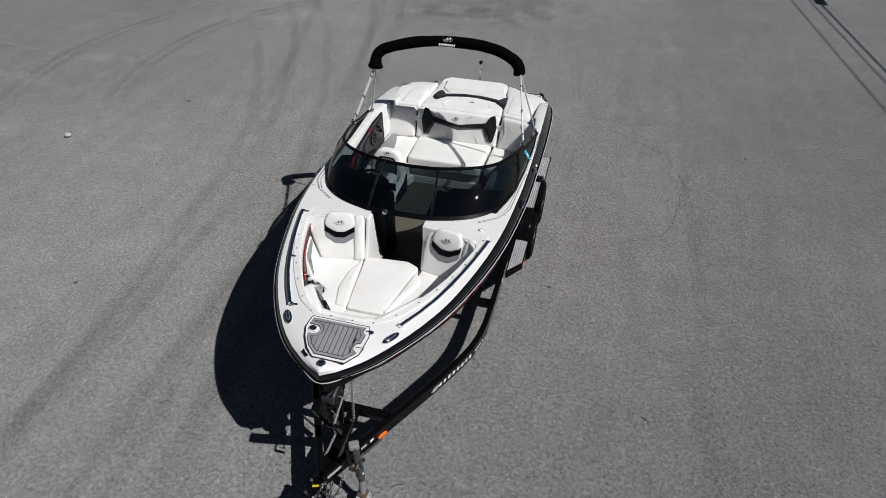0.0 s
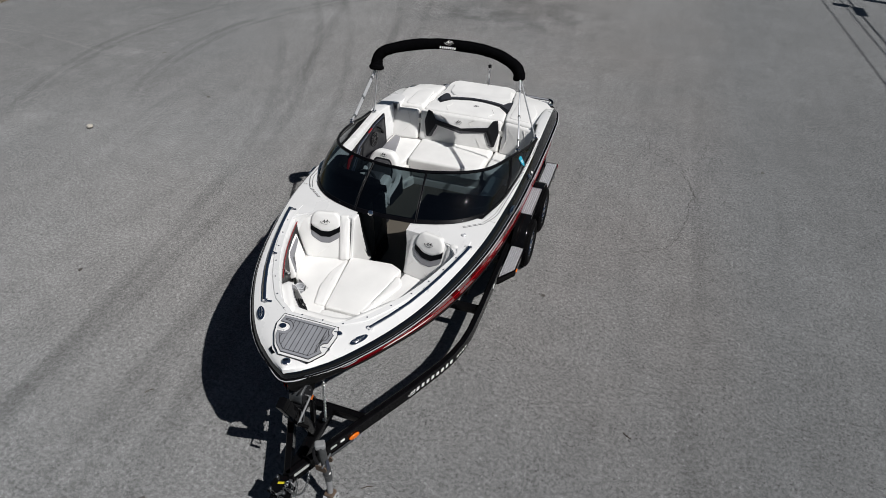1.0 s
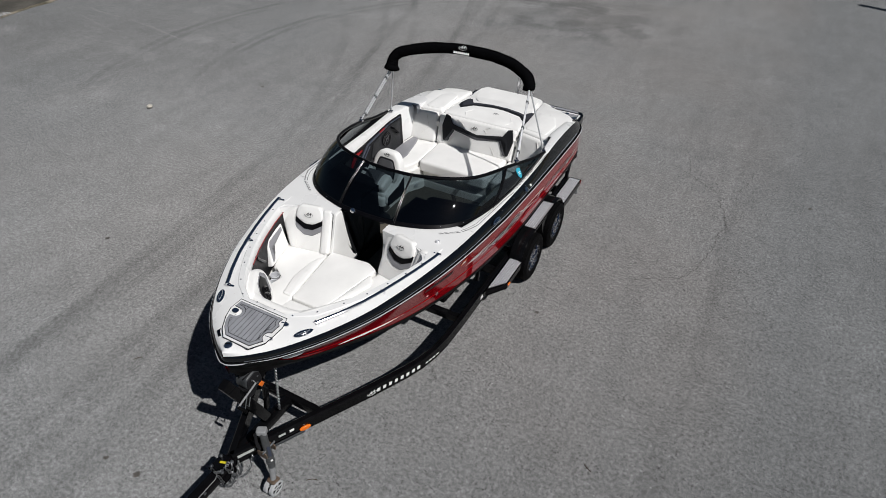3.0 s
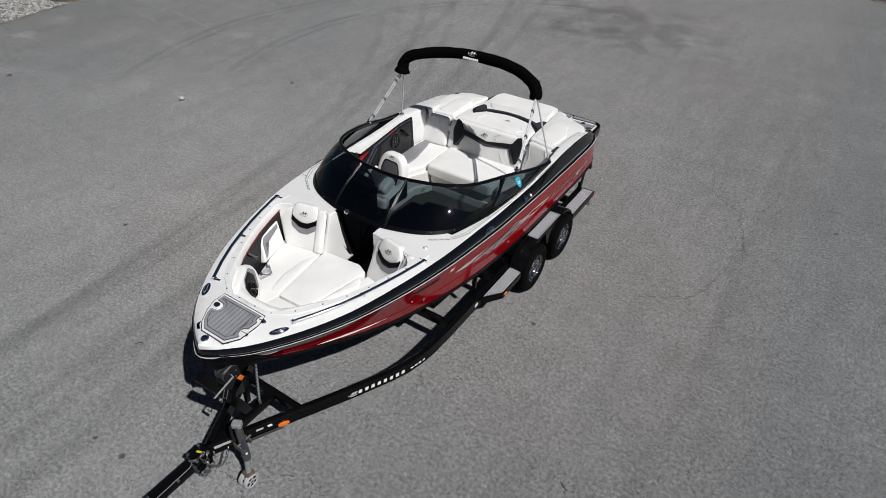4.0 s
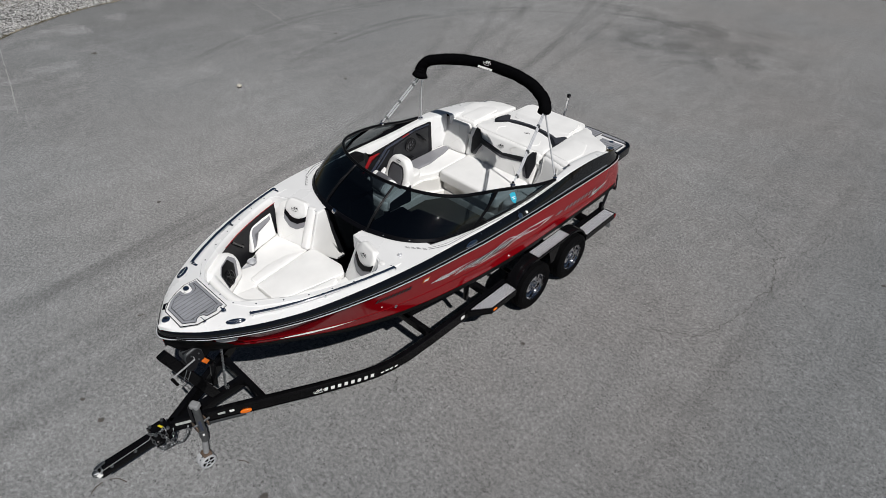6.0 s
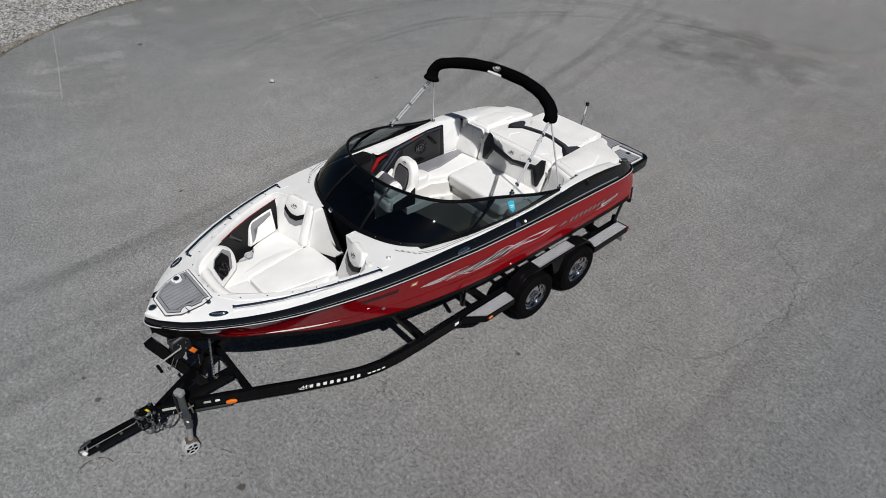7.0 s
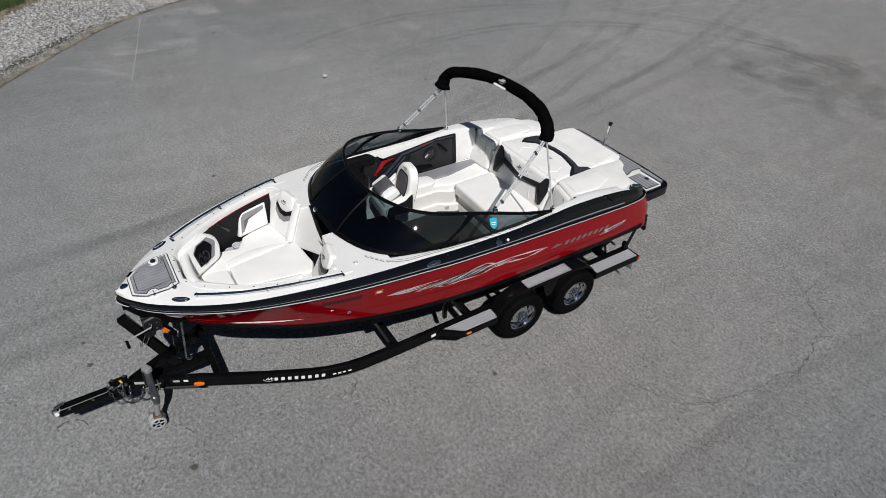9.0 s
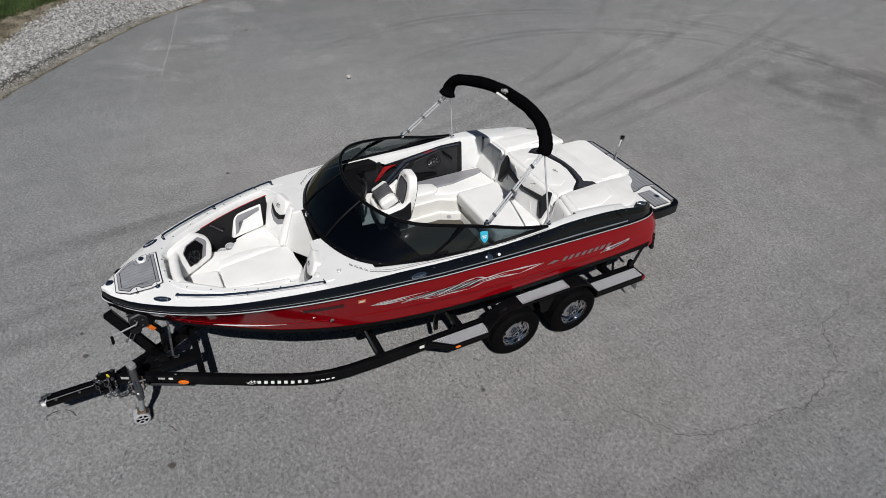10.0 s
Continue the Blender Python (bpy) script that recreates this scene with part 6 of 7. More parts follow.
for s in (1, -1):
    flame = film(([(2.80, 1.36), (3.0, 1.375), (3.3, 1.365), (3.5, 1.37), (3.62, 1.335)], [(2.80, 1.345), (3.0, 1.285), (3.3, 1.270), (3.48, 1.285), (3.62, 1.325)]), s, "flame_graphic", GREYFILM, 0.003, "silver and grey flame graphic on the red side")

    def stroke(y0, z0, y1, z1, w, material=SILVER, out=0.006, bow=0.0):
        """A brush stroke, pointed at both ends."""
        ym, zm = (y0 + y1) / 2, (z0 + z1) / 2 + bow
        w *= 1.5
        film(([(y0, z0), (ym, zm + w), (y1, z1)], [(y0, z0 - 0.0005), (ym, zm - w), (y1, z1 - 0.0005)]), s, "silver_stroke", material, out, "", flame)

    # tails that meet at the front tip
    for y1, z1, w, bow in ((2.95, 1.405, 0.007, 0.008), (2.82, 1.372, 0.006, 0.004), (2.78, 1.345, 0.006, -0.006), (2.62, 1.338, 0.005, -0.006), (2.55, 1.424, 0.004, 0.002)):
        stroke(2.322, 1.385, y1, z1, w, SILVER, 0.006, bow)
    # strokes crossing the body
    rnd = random.Random(21)
    for i in range(22):
        t = i / 21
        yc, zc = 2.74 + 0.80 * t, 1.345 - 0.020 * t + rnd.uniform(-0.022, 0.022)
        half, lean = 0.10 + 0.10 * math.sin(math.pi * t), rnd.uniform(0.16, 0.34)
        stroke(yc - half, zc - half * lean, yc + half, zc + half * lean, rnd.uniform(0.004, 0.0085), (SILVER, SILVER, BLACKGEL)[i % 3], 0.0065 + 0.0015 * (i % 3), rnd.uniform(-0.006, 0.010))
    for y0, z0, y1, z1 in ((2.86, 1.318, 3.02, 1.245), (3.02, 1.245, 3.28, 1.262), (3.10, 1.262, 3.46, 1.236), (3.44, 1.238, 3.66, 1.30), (3.30, 1.385, 3.53, 1.412), (3.50, 1.412, 3.66, 1.342)):
        stroke(y0, z0, y1, z1, 0.007)
    # the open arrow that runs aft
    for y0, z0, y1, z1, w in ((3.42, 1.335, 3.95, 1.355, 0.008), (3.80, 1.358, 4.40, 1.286, 0.010), (3.56, 1.288, 3.86, 1.292, 0.007), (3.74, 1.300, 4.12, 1.236, 0.009), (4.08, 1.236, 4.41, 1.286, 0.009), (3.55, 1.31, 3.92, 1.318, 0.006)):
        stroke(y0, z0, y1, z1, w)
    letters(((4.68, 1.190), (5.44, 1.150)), 8, 0.070, s, 0.004, MARKFILM, boat, "maker_mark", 0.40, 0.35)
    film(([(4.47, 1.222), (4.56, 1.262), (4.64, 1.232)], [(4.47, 1.216), (4.55, 1.205), (4.64, 1.226)]), s, "maker_mark", MARKFILM)
    film(([(5.30, 1.10), (5.38, 1.155), (5.75, 1.175)], [(5.30, 1.09), (5.46, 1.085), (5.71, 1.13)]), s, "badge", SILVER, 0.005, "silver model badge")
    film(([(5.41, 1.135), (5.70, 1.165)], [(5.46, 1.10), (5.69, 1.14)]), s, "badge", GREYFILM, 0.008)
    film(([(5.305, 1.115), (5.35, 1.15), (5.395, 1.125)], [(5.305, 1.11), (5.35, 1.08), (5.395, 1.12)]), s, "badge", CHROME, 0.010)
    strap = bmesh.new()
    for k in range(4):
        box(s * 1.03 - 0.03, s * 1.03 + 0.03, 6.29 + 0.012 * k, 6.33 + 0.012 * k, 0.92 - 0.07 * k, 0.98 - 0.07 * k, 0.008, 2, strap)
    part("strap_ratchet", strap, DARKPLASTIC, boat, "black tie-down ratchet at the transom")
    letters(((1.66, 1.455), (2.06, 1.455)), 10, 0.062, s, 0.004, TEAKDARK, boat, "registration_bar", 0.25, 0.1)
    letters(((2.19, 1.47), (2.27, 1.47)), 1, 0.07, s, 0.004, ORANGE, boat, "registration_sticker", 0.0, 0.0)
    letters(((2.205, 1.485), (2.255, 1.485)), 1, 0.035, s, 0.006, WHITEPAINT, boat, "registration_sticker", 0.0, 0.0)
    part("through_hull", lathe([(0.022, 0), (0.022, 0.008), (0.012, 0.012), (0.004, 0.006)], 16, plane((s * side(1.95, 1.22), 1.95, 1.22), (0, s, 0), (0, 0, 1))), CHROME, boat, "chrome through-hull fitting")
    for up, lo in (([(0.5, 1.30), (1.2, 1.235), (2.2, 1.215)], [(0.5, 1.292), (1.2, 1.226), (2.2, 1.207)]), ([(2.6, 1.20), (3.6, 1.13), (5.2, 1.03)], [(2.6, 1.194), (3.6, 1.124), (5.2, 1.024)])):
        film((up, lo), s, "hull_line", BLACKGEL, 0.002)

# ---- folded bimini top ----
ARCH = [(-1.02, 4.27, 2.43), (-1.02, 4.31, 2.54), (-0.965, 4.36, 2.64), (-0.82, 4.43, 2.69), (-0.5, 4.55, 2.74), (-0.16, 4.62, 2.755), (0.20, 4.64, 2.745), (0.48, 4.62, 2.71), (0.69, 4.57, 2.645), (0.795, 4.52, 2.57), (0.83, 4.48, 2.47)]
ax, ay, az = (hermite([(i, p[j]) for i, p in enumerate(ARCH)]) for j in range(3))
rnd = random.Random(11)
bm = bmesh.new()
rows = []
N, K = 96, 16
for i in range(N + 1):
    u = 10 * i / N
    p = Vector((ax(u), ay(u), az(u)))
    t = (Vector((ax(min(u + 0.1, 10)), ay(min(u + 0.1, 10)), az(min(u + 0.1, 10)))) - Vector((ax(max(u - 0.1, 0)), ay(max(u - 0.1, 0)), az(max(u - 0.1, 0))))).normalized()
    a = Vector((0, 1, 0))
    a = (a - t * a.dot(t)).normalized()
    b = t.cross(a)
    end = min(1, 0.62 + min(i, N - i) / 4)
    ends = 1 + (0.45 if i < N / 2 else 0.12) * math.exp(-(min(i, N - i) / 7) ** 2)
    row = []
    for j in range(K):
        w = 2 * math.pi * j / K
        wr = noise.noise((u * 2.2, math.cos(w) * 1.2, math.sin(w) * 1.2)) * 0.10 + noise.noise((u * 7, math.cos(w) * 2, math.sin(w) * 2)) * 0.05 * (1 + 3 * math.exp(-(min(i, N - i) / 14) ** 2))
        rad = (0.068 * ends * end) * (1 + wr)
        row.append(p + a * (rad * 1.1 * math.cos(w)) + b * (rad * math.sin(w)))
    rows.append(row)
quads(bm, rows, True, True)
bimini = part("bimini_top", bm, CANVAS, boat, "folded bimini top in a black canvas cover", angle=60)
q = plane((-0.13, 4.555, 2.765), (1, 0.05, 0), (0, 0.55, 0.8))
swoosh(q @ Matrix.Translation((0, 0.03, 0.019)), 0.11, bimini, WHITEPAINT, "emblem")
for i in range(8):
    part("maker_mark", slab([(-0.110 + 0.027 * i, -0.046), (-0.097 + 0.027 * i, -0.046), (-0.094 + 0.027 * i, -0.022), (-0.107 + 0.027 * i, -0.022)], 0.0, 0.019, None, q), WHITEPAINT, bimini)
for foot, head, rear in (((-1.137, 3.69, 1.945), (-1.03, 4.30, 2.47), (-1.18, 4.46, 1.745)), ((1.045, 3.69, 1.965), (0.835, 4.46, 2.52), (1.10, 4.475, 1.735))):
    f, h = Vector(foot), Vector(head)
    d = (h - f).normalized().cross(Vector((1, 0, 0))).normalized()
    part("tube", tube([f, h], 0.010, 8), ALU, bimini, "bright aluminium tube")
    part("tube", tube([f.lerp(h, 0.10) + d * 0.038, h + d * 0.038], 0.009, 8), ALU, bimini, "bright aluminium tube")
    for k in (0.12, 0.45, 0.8):
        part("clamp", beam(f.lerp(h, k) - d * 0.010, f.lerp(h, k) + d * 0.045, 0.026, 0.028, 0.004), STEEL, bimini)
    part("foot", lathe([(0.03, -0.02), (0.03, 0.0), (0.016, 0.012), (0.016, 0.03)], 14, Matrix.Translation(f)), CHROME, bimini, "chrome deck hinge")
    part("strut", tube([rear, h + Vector((0, 0.03, -0.03))], 0.010, 8), ALU, bimini, "thin aluminium strut")
    part("foot", lathe([(0.028, -0.004), (0.028, 0.01), (0.014, 0.02), (0.014, 0.045)], 14, Matrix.Translation(rear)), CHROME, bimini, "chrome deck hinge")

# the hull lies a little askew: its stem to port of the middle line, its starboard side further out towards the stern
OUTER = ("hull", "hull_bottom", "boot_stripe", "sheer_band", "pin_stripe", "rub_rail", "rail_insert", "deck", "spray_rail", "stern_cap", "stern_cleat", "side_cleat", "filler_cap", "snap", "deck_line")
for ob in boat.children_recursive:
    kind = ob.name.split(".")[0]
    glassed = ob is screen_frame or ob.parent is screen_frame
    for v in ob.data.vertices:
        x, y = v.co.x, v.co.y
        wide = 2 * max(0.0, 0.018 * min(y, 6.0) - 0.03)
        if y < 0.5:
            v.co.x += 0.042 * (1 - max(y, 0) / 0.5) ** 2
        if x < 0 and (glassed or kind in OUTER):
            lo, hi = (0.3, 0.9) if glassed else (EDGE(y) - 0.16, EDGE(y) - 0.05)
            v.co.x -= wide * min(1.0, max(0.0, (-x - lo) / (hi - lo)))
            if not glassed:
                v.co.z -= 0.045 * min(1.0, max(0.0, (y - 4.5) / 0.7)) * min(1.0, -x / 0.9)

# ---- trailer ----
trailer = thing("boat_trailer", (0, 3.0, 0.0), "black steel tandem-axle boat trailer under the boat", "trailer")
RZ = 0.43
rail_line = [(0.0, -0.218), (0.19, 0.155), (0.33, 0.425), (0.67, 1.065), (0.865, 1.47), (0.935, 1.65), (0.985, 1.85), (1.01, 2.05), (1.02, 2.4), (1.02, 3.2), (1.02, 4.5), (1.02, 6.10)]


def rail_bm(s):
    rows = []
    for i, (x, y) in enumerate(rail_line):
        a, b = rail_line[max(i - 1, 0)], rail_line[min(i + 1, len(rail_line) - 1)]
        d = Vector((b[0] - a[0], b[1] - a[1])).normalized()
        nx, ny = d.y, -d.x
        w, h, r = 0.032, 0.075, 0.008
        ring = [(w - r, -h), (w, -h + r), (w, h - r), (w - r, h), (-w + r, h), (-w, h - r), (-w, -h + r), (-w + r, -h)]
        rows.append([(s * (x + nx * p), y + ny * p, RZ + q) for p, q in ring])
    return sheet(rows, True, True)


PALELABEL = mat("pale_label", (0.42, 0.44, 0.42), 0.5, var=0.15, scale=40)
for s in (1, -1):
    rail = part("frame_rail", rail_bm(s), TRAILERBLACK, trailer, "curved black side rail")
    if s == 1:
        def on_rail(t, dz, out=0.004):
            """A point of the outer face at a distance along the straight front run."""
            for (x0, y0), (x1, y1) in zip(rail_line, rail_line[1:]):
                d = Vector((x1 - x0, y1 - y0, 0))
                if t <= d.length:
                    break
                t -= d.length
            d.normalize()
            return Vector((x0, y0, RZ + dz)) + d * t + Vector((d.y, -d.x, 0)) * (0.032 + out), d

        p, d = on_rail(0.71, -0.02)
        refl = part("reflector", pad(ellipse(0.058, 0.026), 0.018, 0.008, plane(p, d, (0, 0, 1)), corner=0), ORANGE, trailer, "amber side marker lamp")
        for t, w, h, mt in ((0.13, 0.17, 0.034, PALELABEL), (0.48, 0.07, 0.026, PALELABEL), (0.58, 0.046, 0.028, WHITEPAINT)):
            p, d = on_rail(t, 0.03)
            part("label", box(-w / 2, w / 2, -h / 2, h / 2, 0, 0.003, 0, 1, None, plane(p, d, (0, 0, 1))), mt, rail)
        p, d = on_rail(0.51, -0.06)
        part("cable_guard", box(-0.19, 0.19, -0.014, 0.014, 0, 0.016, 0.005, 2, None, plane(p, d, (0, 0, 1))), JACKGREY, rail)
        # the maker's name as plain blocks
        p, d = on_rail(1.45, 0.0)
        swoosh(plane(p, d, (0, 0, 1)), 0.11, rail, WHITEPAINT, "maker_mark")
        for i in range(8):
            p, d = on_rail(1.53 + 0.072 * i, 0.0)
            m = plane(p, d, (0, 0, 1))
            part("maker_mark", slab([(-0.022, -0.022), (0.015, -0.022), (0.021, 0.022), (-0.016, 0.022)], 0, 0.003, None, m), WHITEPAINT, rail)
        for i in range(4):
            p, d = on_rail(2.15 + 0.055 * i, -0.012)
            part("maker_mark", box(-0.018, 0.018, -0.008, 0.008, 0, 0.003, 0, 1, None, plane(p, d, (0, 0, 1))), WHITEPAINT, rail)
        part("label", box(1.045, 1.056, 2.90, 2.96, RZ - 0.02, RZ + 0.02), WHITEPAINT, rail)

tongue = part("tongue", beam((0, -0.93, RZ - 0.015), (0, 0.60, RZ - 0.015), 0.10, 0.10, 0.01), TRAILERBLACK, trailer, "black square-tube swing tongue")
part("hinge_plate", box(-0.085, 0.085, -0.42, -0.24, RZ + 0.05, RZ + 0.062, 0.004), TRAILERBLACK, tongue)
part("hinge_plate", box(-0.085, 0.085, -0.42, -0.24, RZ - 0.08, RZ - 0.068, 0.004), TRAILERBLACK, tongue)
for x, y in ((0.066, -0.39), (0.066, -0.27), (-0.066, -0.39), (-0.066, -0.27)):
    part("bolt", lathe([(0.018, 0), (0.018, 0.012), (0.009, 0.012), (0.009, 0.03), (0.002, 0.03)], 6, Matrix.Translation((x, y, RZ + 0.062))), STEEL, tongue)
part("label", lathe([(0.0, 0), (0.019, 0.0), (0.019, 0.003), (0.0, 0.003)], 18, Matrix.Translation((0.02, -0.20, RZ + 0.036))), GREYPLASTIC, tongue)
part("yellow_tag", slab([(0.0, -0.33), (0.06, -0.31), (0.055, -0.29), (-0.005, -0.31)], 0.042, 0.046, None, Matrix.Translation((-0.03, 0, RZ + 0.02))), mat("yellow_tag", (0.6, 0.5, 0.02), 0.5), tongue)
for y in (-0.82, -0.6):
    part("bolt", lathe([(0.014, 0), (0.014, 0.01), (0.006, 0.012)], 6, plane((0.05, y, RZ + 0.02), (0, 1, 0), (0, 0, 1))), STEEL, tongue)
coupler = part("coupler", pad([(-0.036, -0.86), (0.036, -0.86), (0.034, -0.945), (0.020, -0.985), (-0.020, -0.985), (-0.034, -0.945)], 0.05, 0.014, Matrix.Translation((0, 0, RZ - 0.03)), 0.004, corner=0.02), STEEL, trailer, "galvanised ball coupler")
part("coupler_latch", beam((0.0, -0.95, RZ + 0.05), (0.0, -0.85, RZ + 0.075), 0.03, 0.016, 0.005), STEEL, coupler)
part("latch_pin", tube([(-0.05, -0.90, RZ + 0.055), (0.05, -0.90, RZ + 0.055), (0.075, -0.92, RZ + 0.03)], 0.006, 6), STEEL, coupler)
part("tag", slab([(0.045, -0.965), (0.095, -0.945), (0.085, -0.91), (0.035, -0.93)], RZ + 0.02, RZ + 0.023), WHITEPAINT, coupler, "small white tag")
part("brake_line", tube([(0.062, -1.0, RZ + 0.03), (0.055, -0.93, RZ + 0.042), (0.052, -0.7, RZ + 0.045), (0.05, -0.46, RZ + 0.05), (0.02, -0.40, RZ + 0.07)], 0.0035, 6), GREYPLASTIC, coupler, "thin pale brake cable")
bm = chain((0.07, -0.44, RZ + 0.09), (0.10, -0.30, RZ + 0.10), 0.26, 18)
chain((0.09, -0.36, RZ + 0.10), (0.17, -0.12, RZ + 0.05), 0.22, 20, bm)
chain((-0.03, -0.42, RZ + 0.10), (0.12, -0.24, RZ + 0.08), 0.30, 20, bm)
chain((0.06, -0.30, RZ + 0.10), (0.03, -0.44, RZ + 0.11), 0.05, 10, bm)
part("safety_chain", bm, STEEL, trailer, "galvanised safety chains in a heap")

# cross members
for y, w in ((0.60, 0.40), (2.47, 1.02), (3.48, 1.03), (4.55, 1.03), (5.75, 1.03)):
    part("cross_member", beam((-w, y, RZ - 0.01), (w, y, RZ - 0.01), 0.07, 0.10, 0.008), TRAILERBLACK, trailer, "black steel cross member")
for x in (-0.42, 0.42, -0.86, 0.86):
    pts = []
    for y in (2.2, 3.2, 4.2, 5.2, 6.1):
        t = abs(x) / CHX(y)
        z = KEEL(y) + (CHZ(y) - KEEL(y)) * t ** 1.1 - 0.03
        pts.append((x, y, z))
    bm = bmesh.new()
    quads(bm, [[(x + a, y, z + b) for a, b in ((-0.06, -0.03), (0.06, -0.03), (0.06, 0.025), (-0.06, 0.025))] for x, y, z in pts], True, True)
    part("bunk", bm, RUBBER, trailer, "carpeted bunk board under the hull")
    for x2, y, z in (pts[1], pts[-1]):
        part("bunk_post", beam((x, y if y < 6 else 5.75, RZ), (x, y if y < 6 else 5.75, z), 0.05, 0.05, 0.005, (0, 1, 0)), TRAILERBLACK, trailer)

# winch stand
post = part("winch_post", beam((0, 0.28, RZ + 0.03), (0, -0.07, 1.33), 0.075, 0.10, 0.01), TRAILERBLACK, trailer, "black leaning winch post")
part("bow_arm", beam((0, 0.30, 0.60), (0, 0.34, 0.92), 0.04, 0.05, 0.006), TRAILERBLACK, post)
part("bow_arm", beam((0, 0.345, 0.88), (0, 0.24, 1.10), 0.06, 0.05, 0.008), TRAILERBLACK, post)
part("bow_roller", lathe([(0.02, -0.07), (0.055, -0.07), (0.04, -0.02), (0.04, 0.02), (0.055, 0.07), (0.02, 0.07)], 18, plane((0, 0.275, 1.15), (0, 1, 0), (0, 0, 1))), RUBBER, post, "black rubber bow roller")
w = part("winch", pad([(-0.075, -0.09), (0.075, -0.09), (0.095, 0.02), (0.06, 0.095), (-0.06, 0.095), (-0.095, 0.02)], 0.12, 0.022, plane((-0.04, 0.175, 1.17), (0, 1, 0.25), (0, -0.25, 1)), 0.006, corner=0.03), JACKGREY, trailer, "grey hand winch with a crank handle")
part("drum", lathe([(0.02, 0), (0.058, 0.0), (0.058, 0.01), (0.04, 0.012), (0.04, 0.10), (0.058, 0.105), (0.058, 0.115), (0.02, 0.12)], 18, plane((-0.03, 0.125, 1.085), (0, 1, 0), (0, 0, 1))), DARKPLASTIC, w)
part("crank", tube([(0.07, 0.165, 1.185), (0.125, 0.155, 1.19), (0.14, -0.05, 1.15), (0.145, -0.095, 1.14)], 0.009, 8), GREYPLASTIC, w, "grey steel crank")
for x in (0.0, 0.045, 0.09):
    part("rib", box(x - 0.036, x - 0.024, 0.085, 0.195, 1.264, 1.276, 0.003), DARKPLASTIC, w)
part("side_plate", pad([(-0.075, -0.085), (0.07, -0.085), (0.085, 0.02), (0.055, 0.08), (-0.055, 0.08), (-0.085, 0.02)], 0.008, 0.003, plane((0.08, 0.175, 1.17), (0, 1, 0.25), (0, -0.25, 1)), corner=0.03), DARKPLASTIC, w, "dark winch side plate")
for a in range(4):
    part("bolt", lathe([(0.009, 0), (0.009, 0.006), (0.004, 0.008)], 8, plane((0.088, 0.175 + 0.05 * math.cos(1.57 * a + 0.6), 1.17 + 0.05 * math.sin(1.57 * a + 0.6)), (0, 1, 0), (0, 0, 1))), STEEL, w)
for d in (0.0, 0.05):
    part("bracket_rod", tube([(0.06, 0.09 + d, 1.08), (0.085, 0.00 + d, 0.95), (0.03, 0.00 + d, 0.95)], 0.005, 6), STEEL, w)
part("grip", tube([(0.145, -0.095, 1.14), (0.235, -0.088, 1.125)], 0.015, 8), RUBBER, w, "black crank grip")
part("marker", box(-0.05, 0.05, -0.024, 0.024, 0, 0.012, 0.004, 2, None, plane((0.041, 0.262, 1.03), (0, -0.5, 0.86), (0, -0.86, -0.5))), ORANGE, post, "amber marker")
part("winch_strap", beam((0, 0.02, 1.06), (0, 0.30, 1.20), 0.05, 0.006, 0.002), DARKPLASTIC, w)
hang = chain((0.09, 0.43, 1.10), (0.09, 0.365, 0.58), 0.0, 26)
chain((0.09, 0.365, 0.58), (0.02, 0.42, 0.50), 0.03, 6, hang)
part("bow_chain", hang, STEEL, trailer, "galvanised bow safety chain")

# jack
JACKTUBE = mat("jack_tube", (0.062, 0.065, 0.067), 0.42, metal=0.15, var=0.2, scale=30)
PALEWHEEL = mat("pale_grey_plastic", (0.36, 0.37, 0.38), 0.5, var=0.12, scale=20)
RUSTY = mat("rusty_zinc", (0.16, 0.13, 0.10), 0.6, metal=0.3, var=0.5, scale=40, col2=(0.10, 0.065, 0.045))
jack = part("jack", tube([(0.312, -0.052, 0.33), (0.268, -0.022, 0.80)], 0.036, 16), JACKTUBE, trailer, "grey swivel jack with a plastic wheel")
part("jack_cap", pad(rounded([(-0.047, -0.038), (0.047, -0.038), (0.047, 0.038), (-0.047, 0.038)], 0.022), 0.05, 0.014, Matrix.Translation((0.264, -0.022, 0.775)) @ Matrix.Rotation(0.5, 4, "Z"), corner=0), GREYPLASTIC, jack, "pale grey cap")
for z in (0.40, 0.47):
    part("collar", lathe([(0.036, -0.012), (0.043, -0.012), (0.043, 0.012), (0.036, 0.012)], 16, Matrix.Translation((0.312 - 0.094 * (z - 0.33), -0.052 + 0.064 * (z - 0.33), z)), None, False), JACKTUBE, jack)
part("label", box(-0.013, 0.013, 0.035, 0.038, -0.075, 0.075, 0, 1, None, Matrix.Translation((0.296, -0.036, 0.56)) @ Matrix.Rotation(-2.0, 4, "Z")), BLUEGREY, jack)
part("label", box(-0.010, 0.010, 0.0355, 0.0385, -0.012, 0.012, 0, 1, None, Matrix.Translation((0.305, -0.041, 0.44)) @ Matrix.Rotation(-2.0, 4, "Z")), WHITEPAINT, jack)
part("inner_tube", tube([(0.330, -0.095, 0.12), (0.312, -0.052, 0.36)], 0.029, 14), GREYPLASTIC, jack)
part("axle_fork", pad(rounded([(-0.05, -0.045), (0.05, -0.045), (0.05, 0.045), (-0.05, 0.045)], 0.02), 0.028, 0.01, Matrix.Translation((0.328, -0.092, 0.150)), corner=0), RUSTY, jack, "zinc fork over the wheels")
part("crank", tube([(0.245, -0.05, 0.79), (0.215, -0.065, 0.76), (0.215, -0.072, 0.66), (0.245, -0.08, 0.58)], 0.015, 8), DARKPLASTIC, jack, "black folded crank")
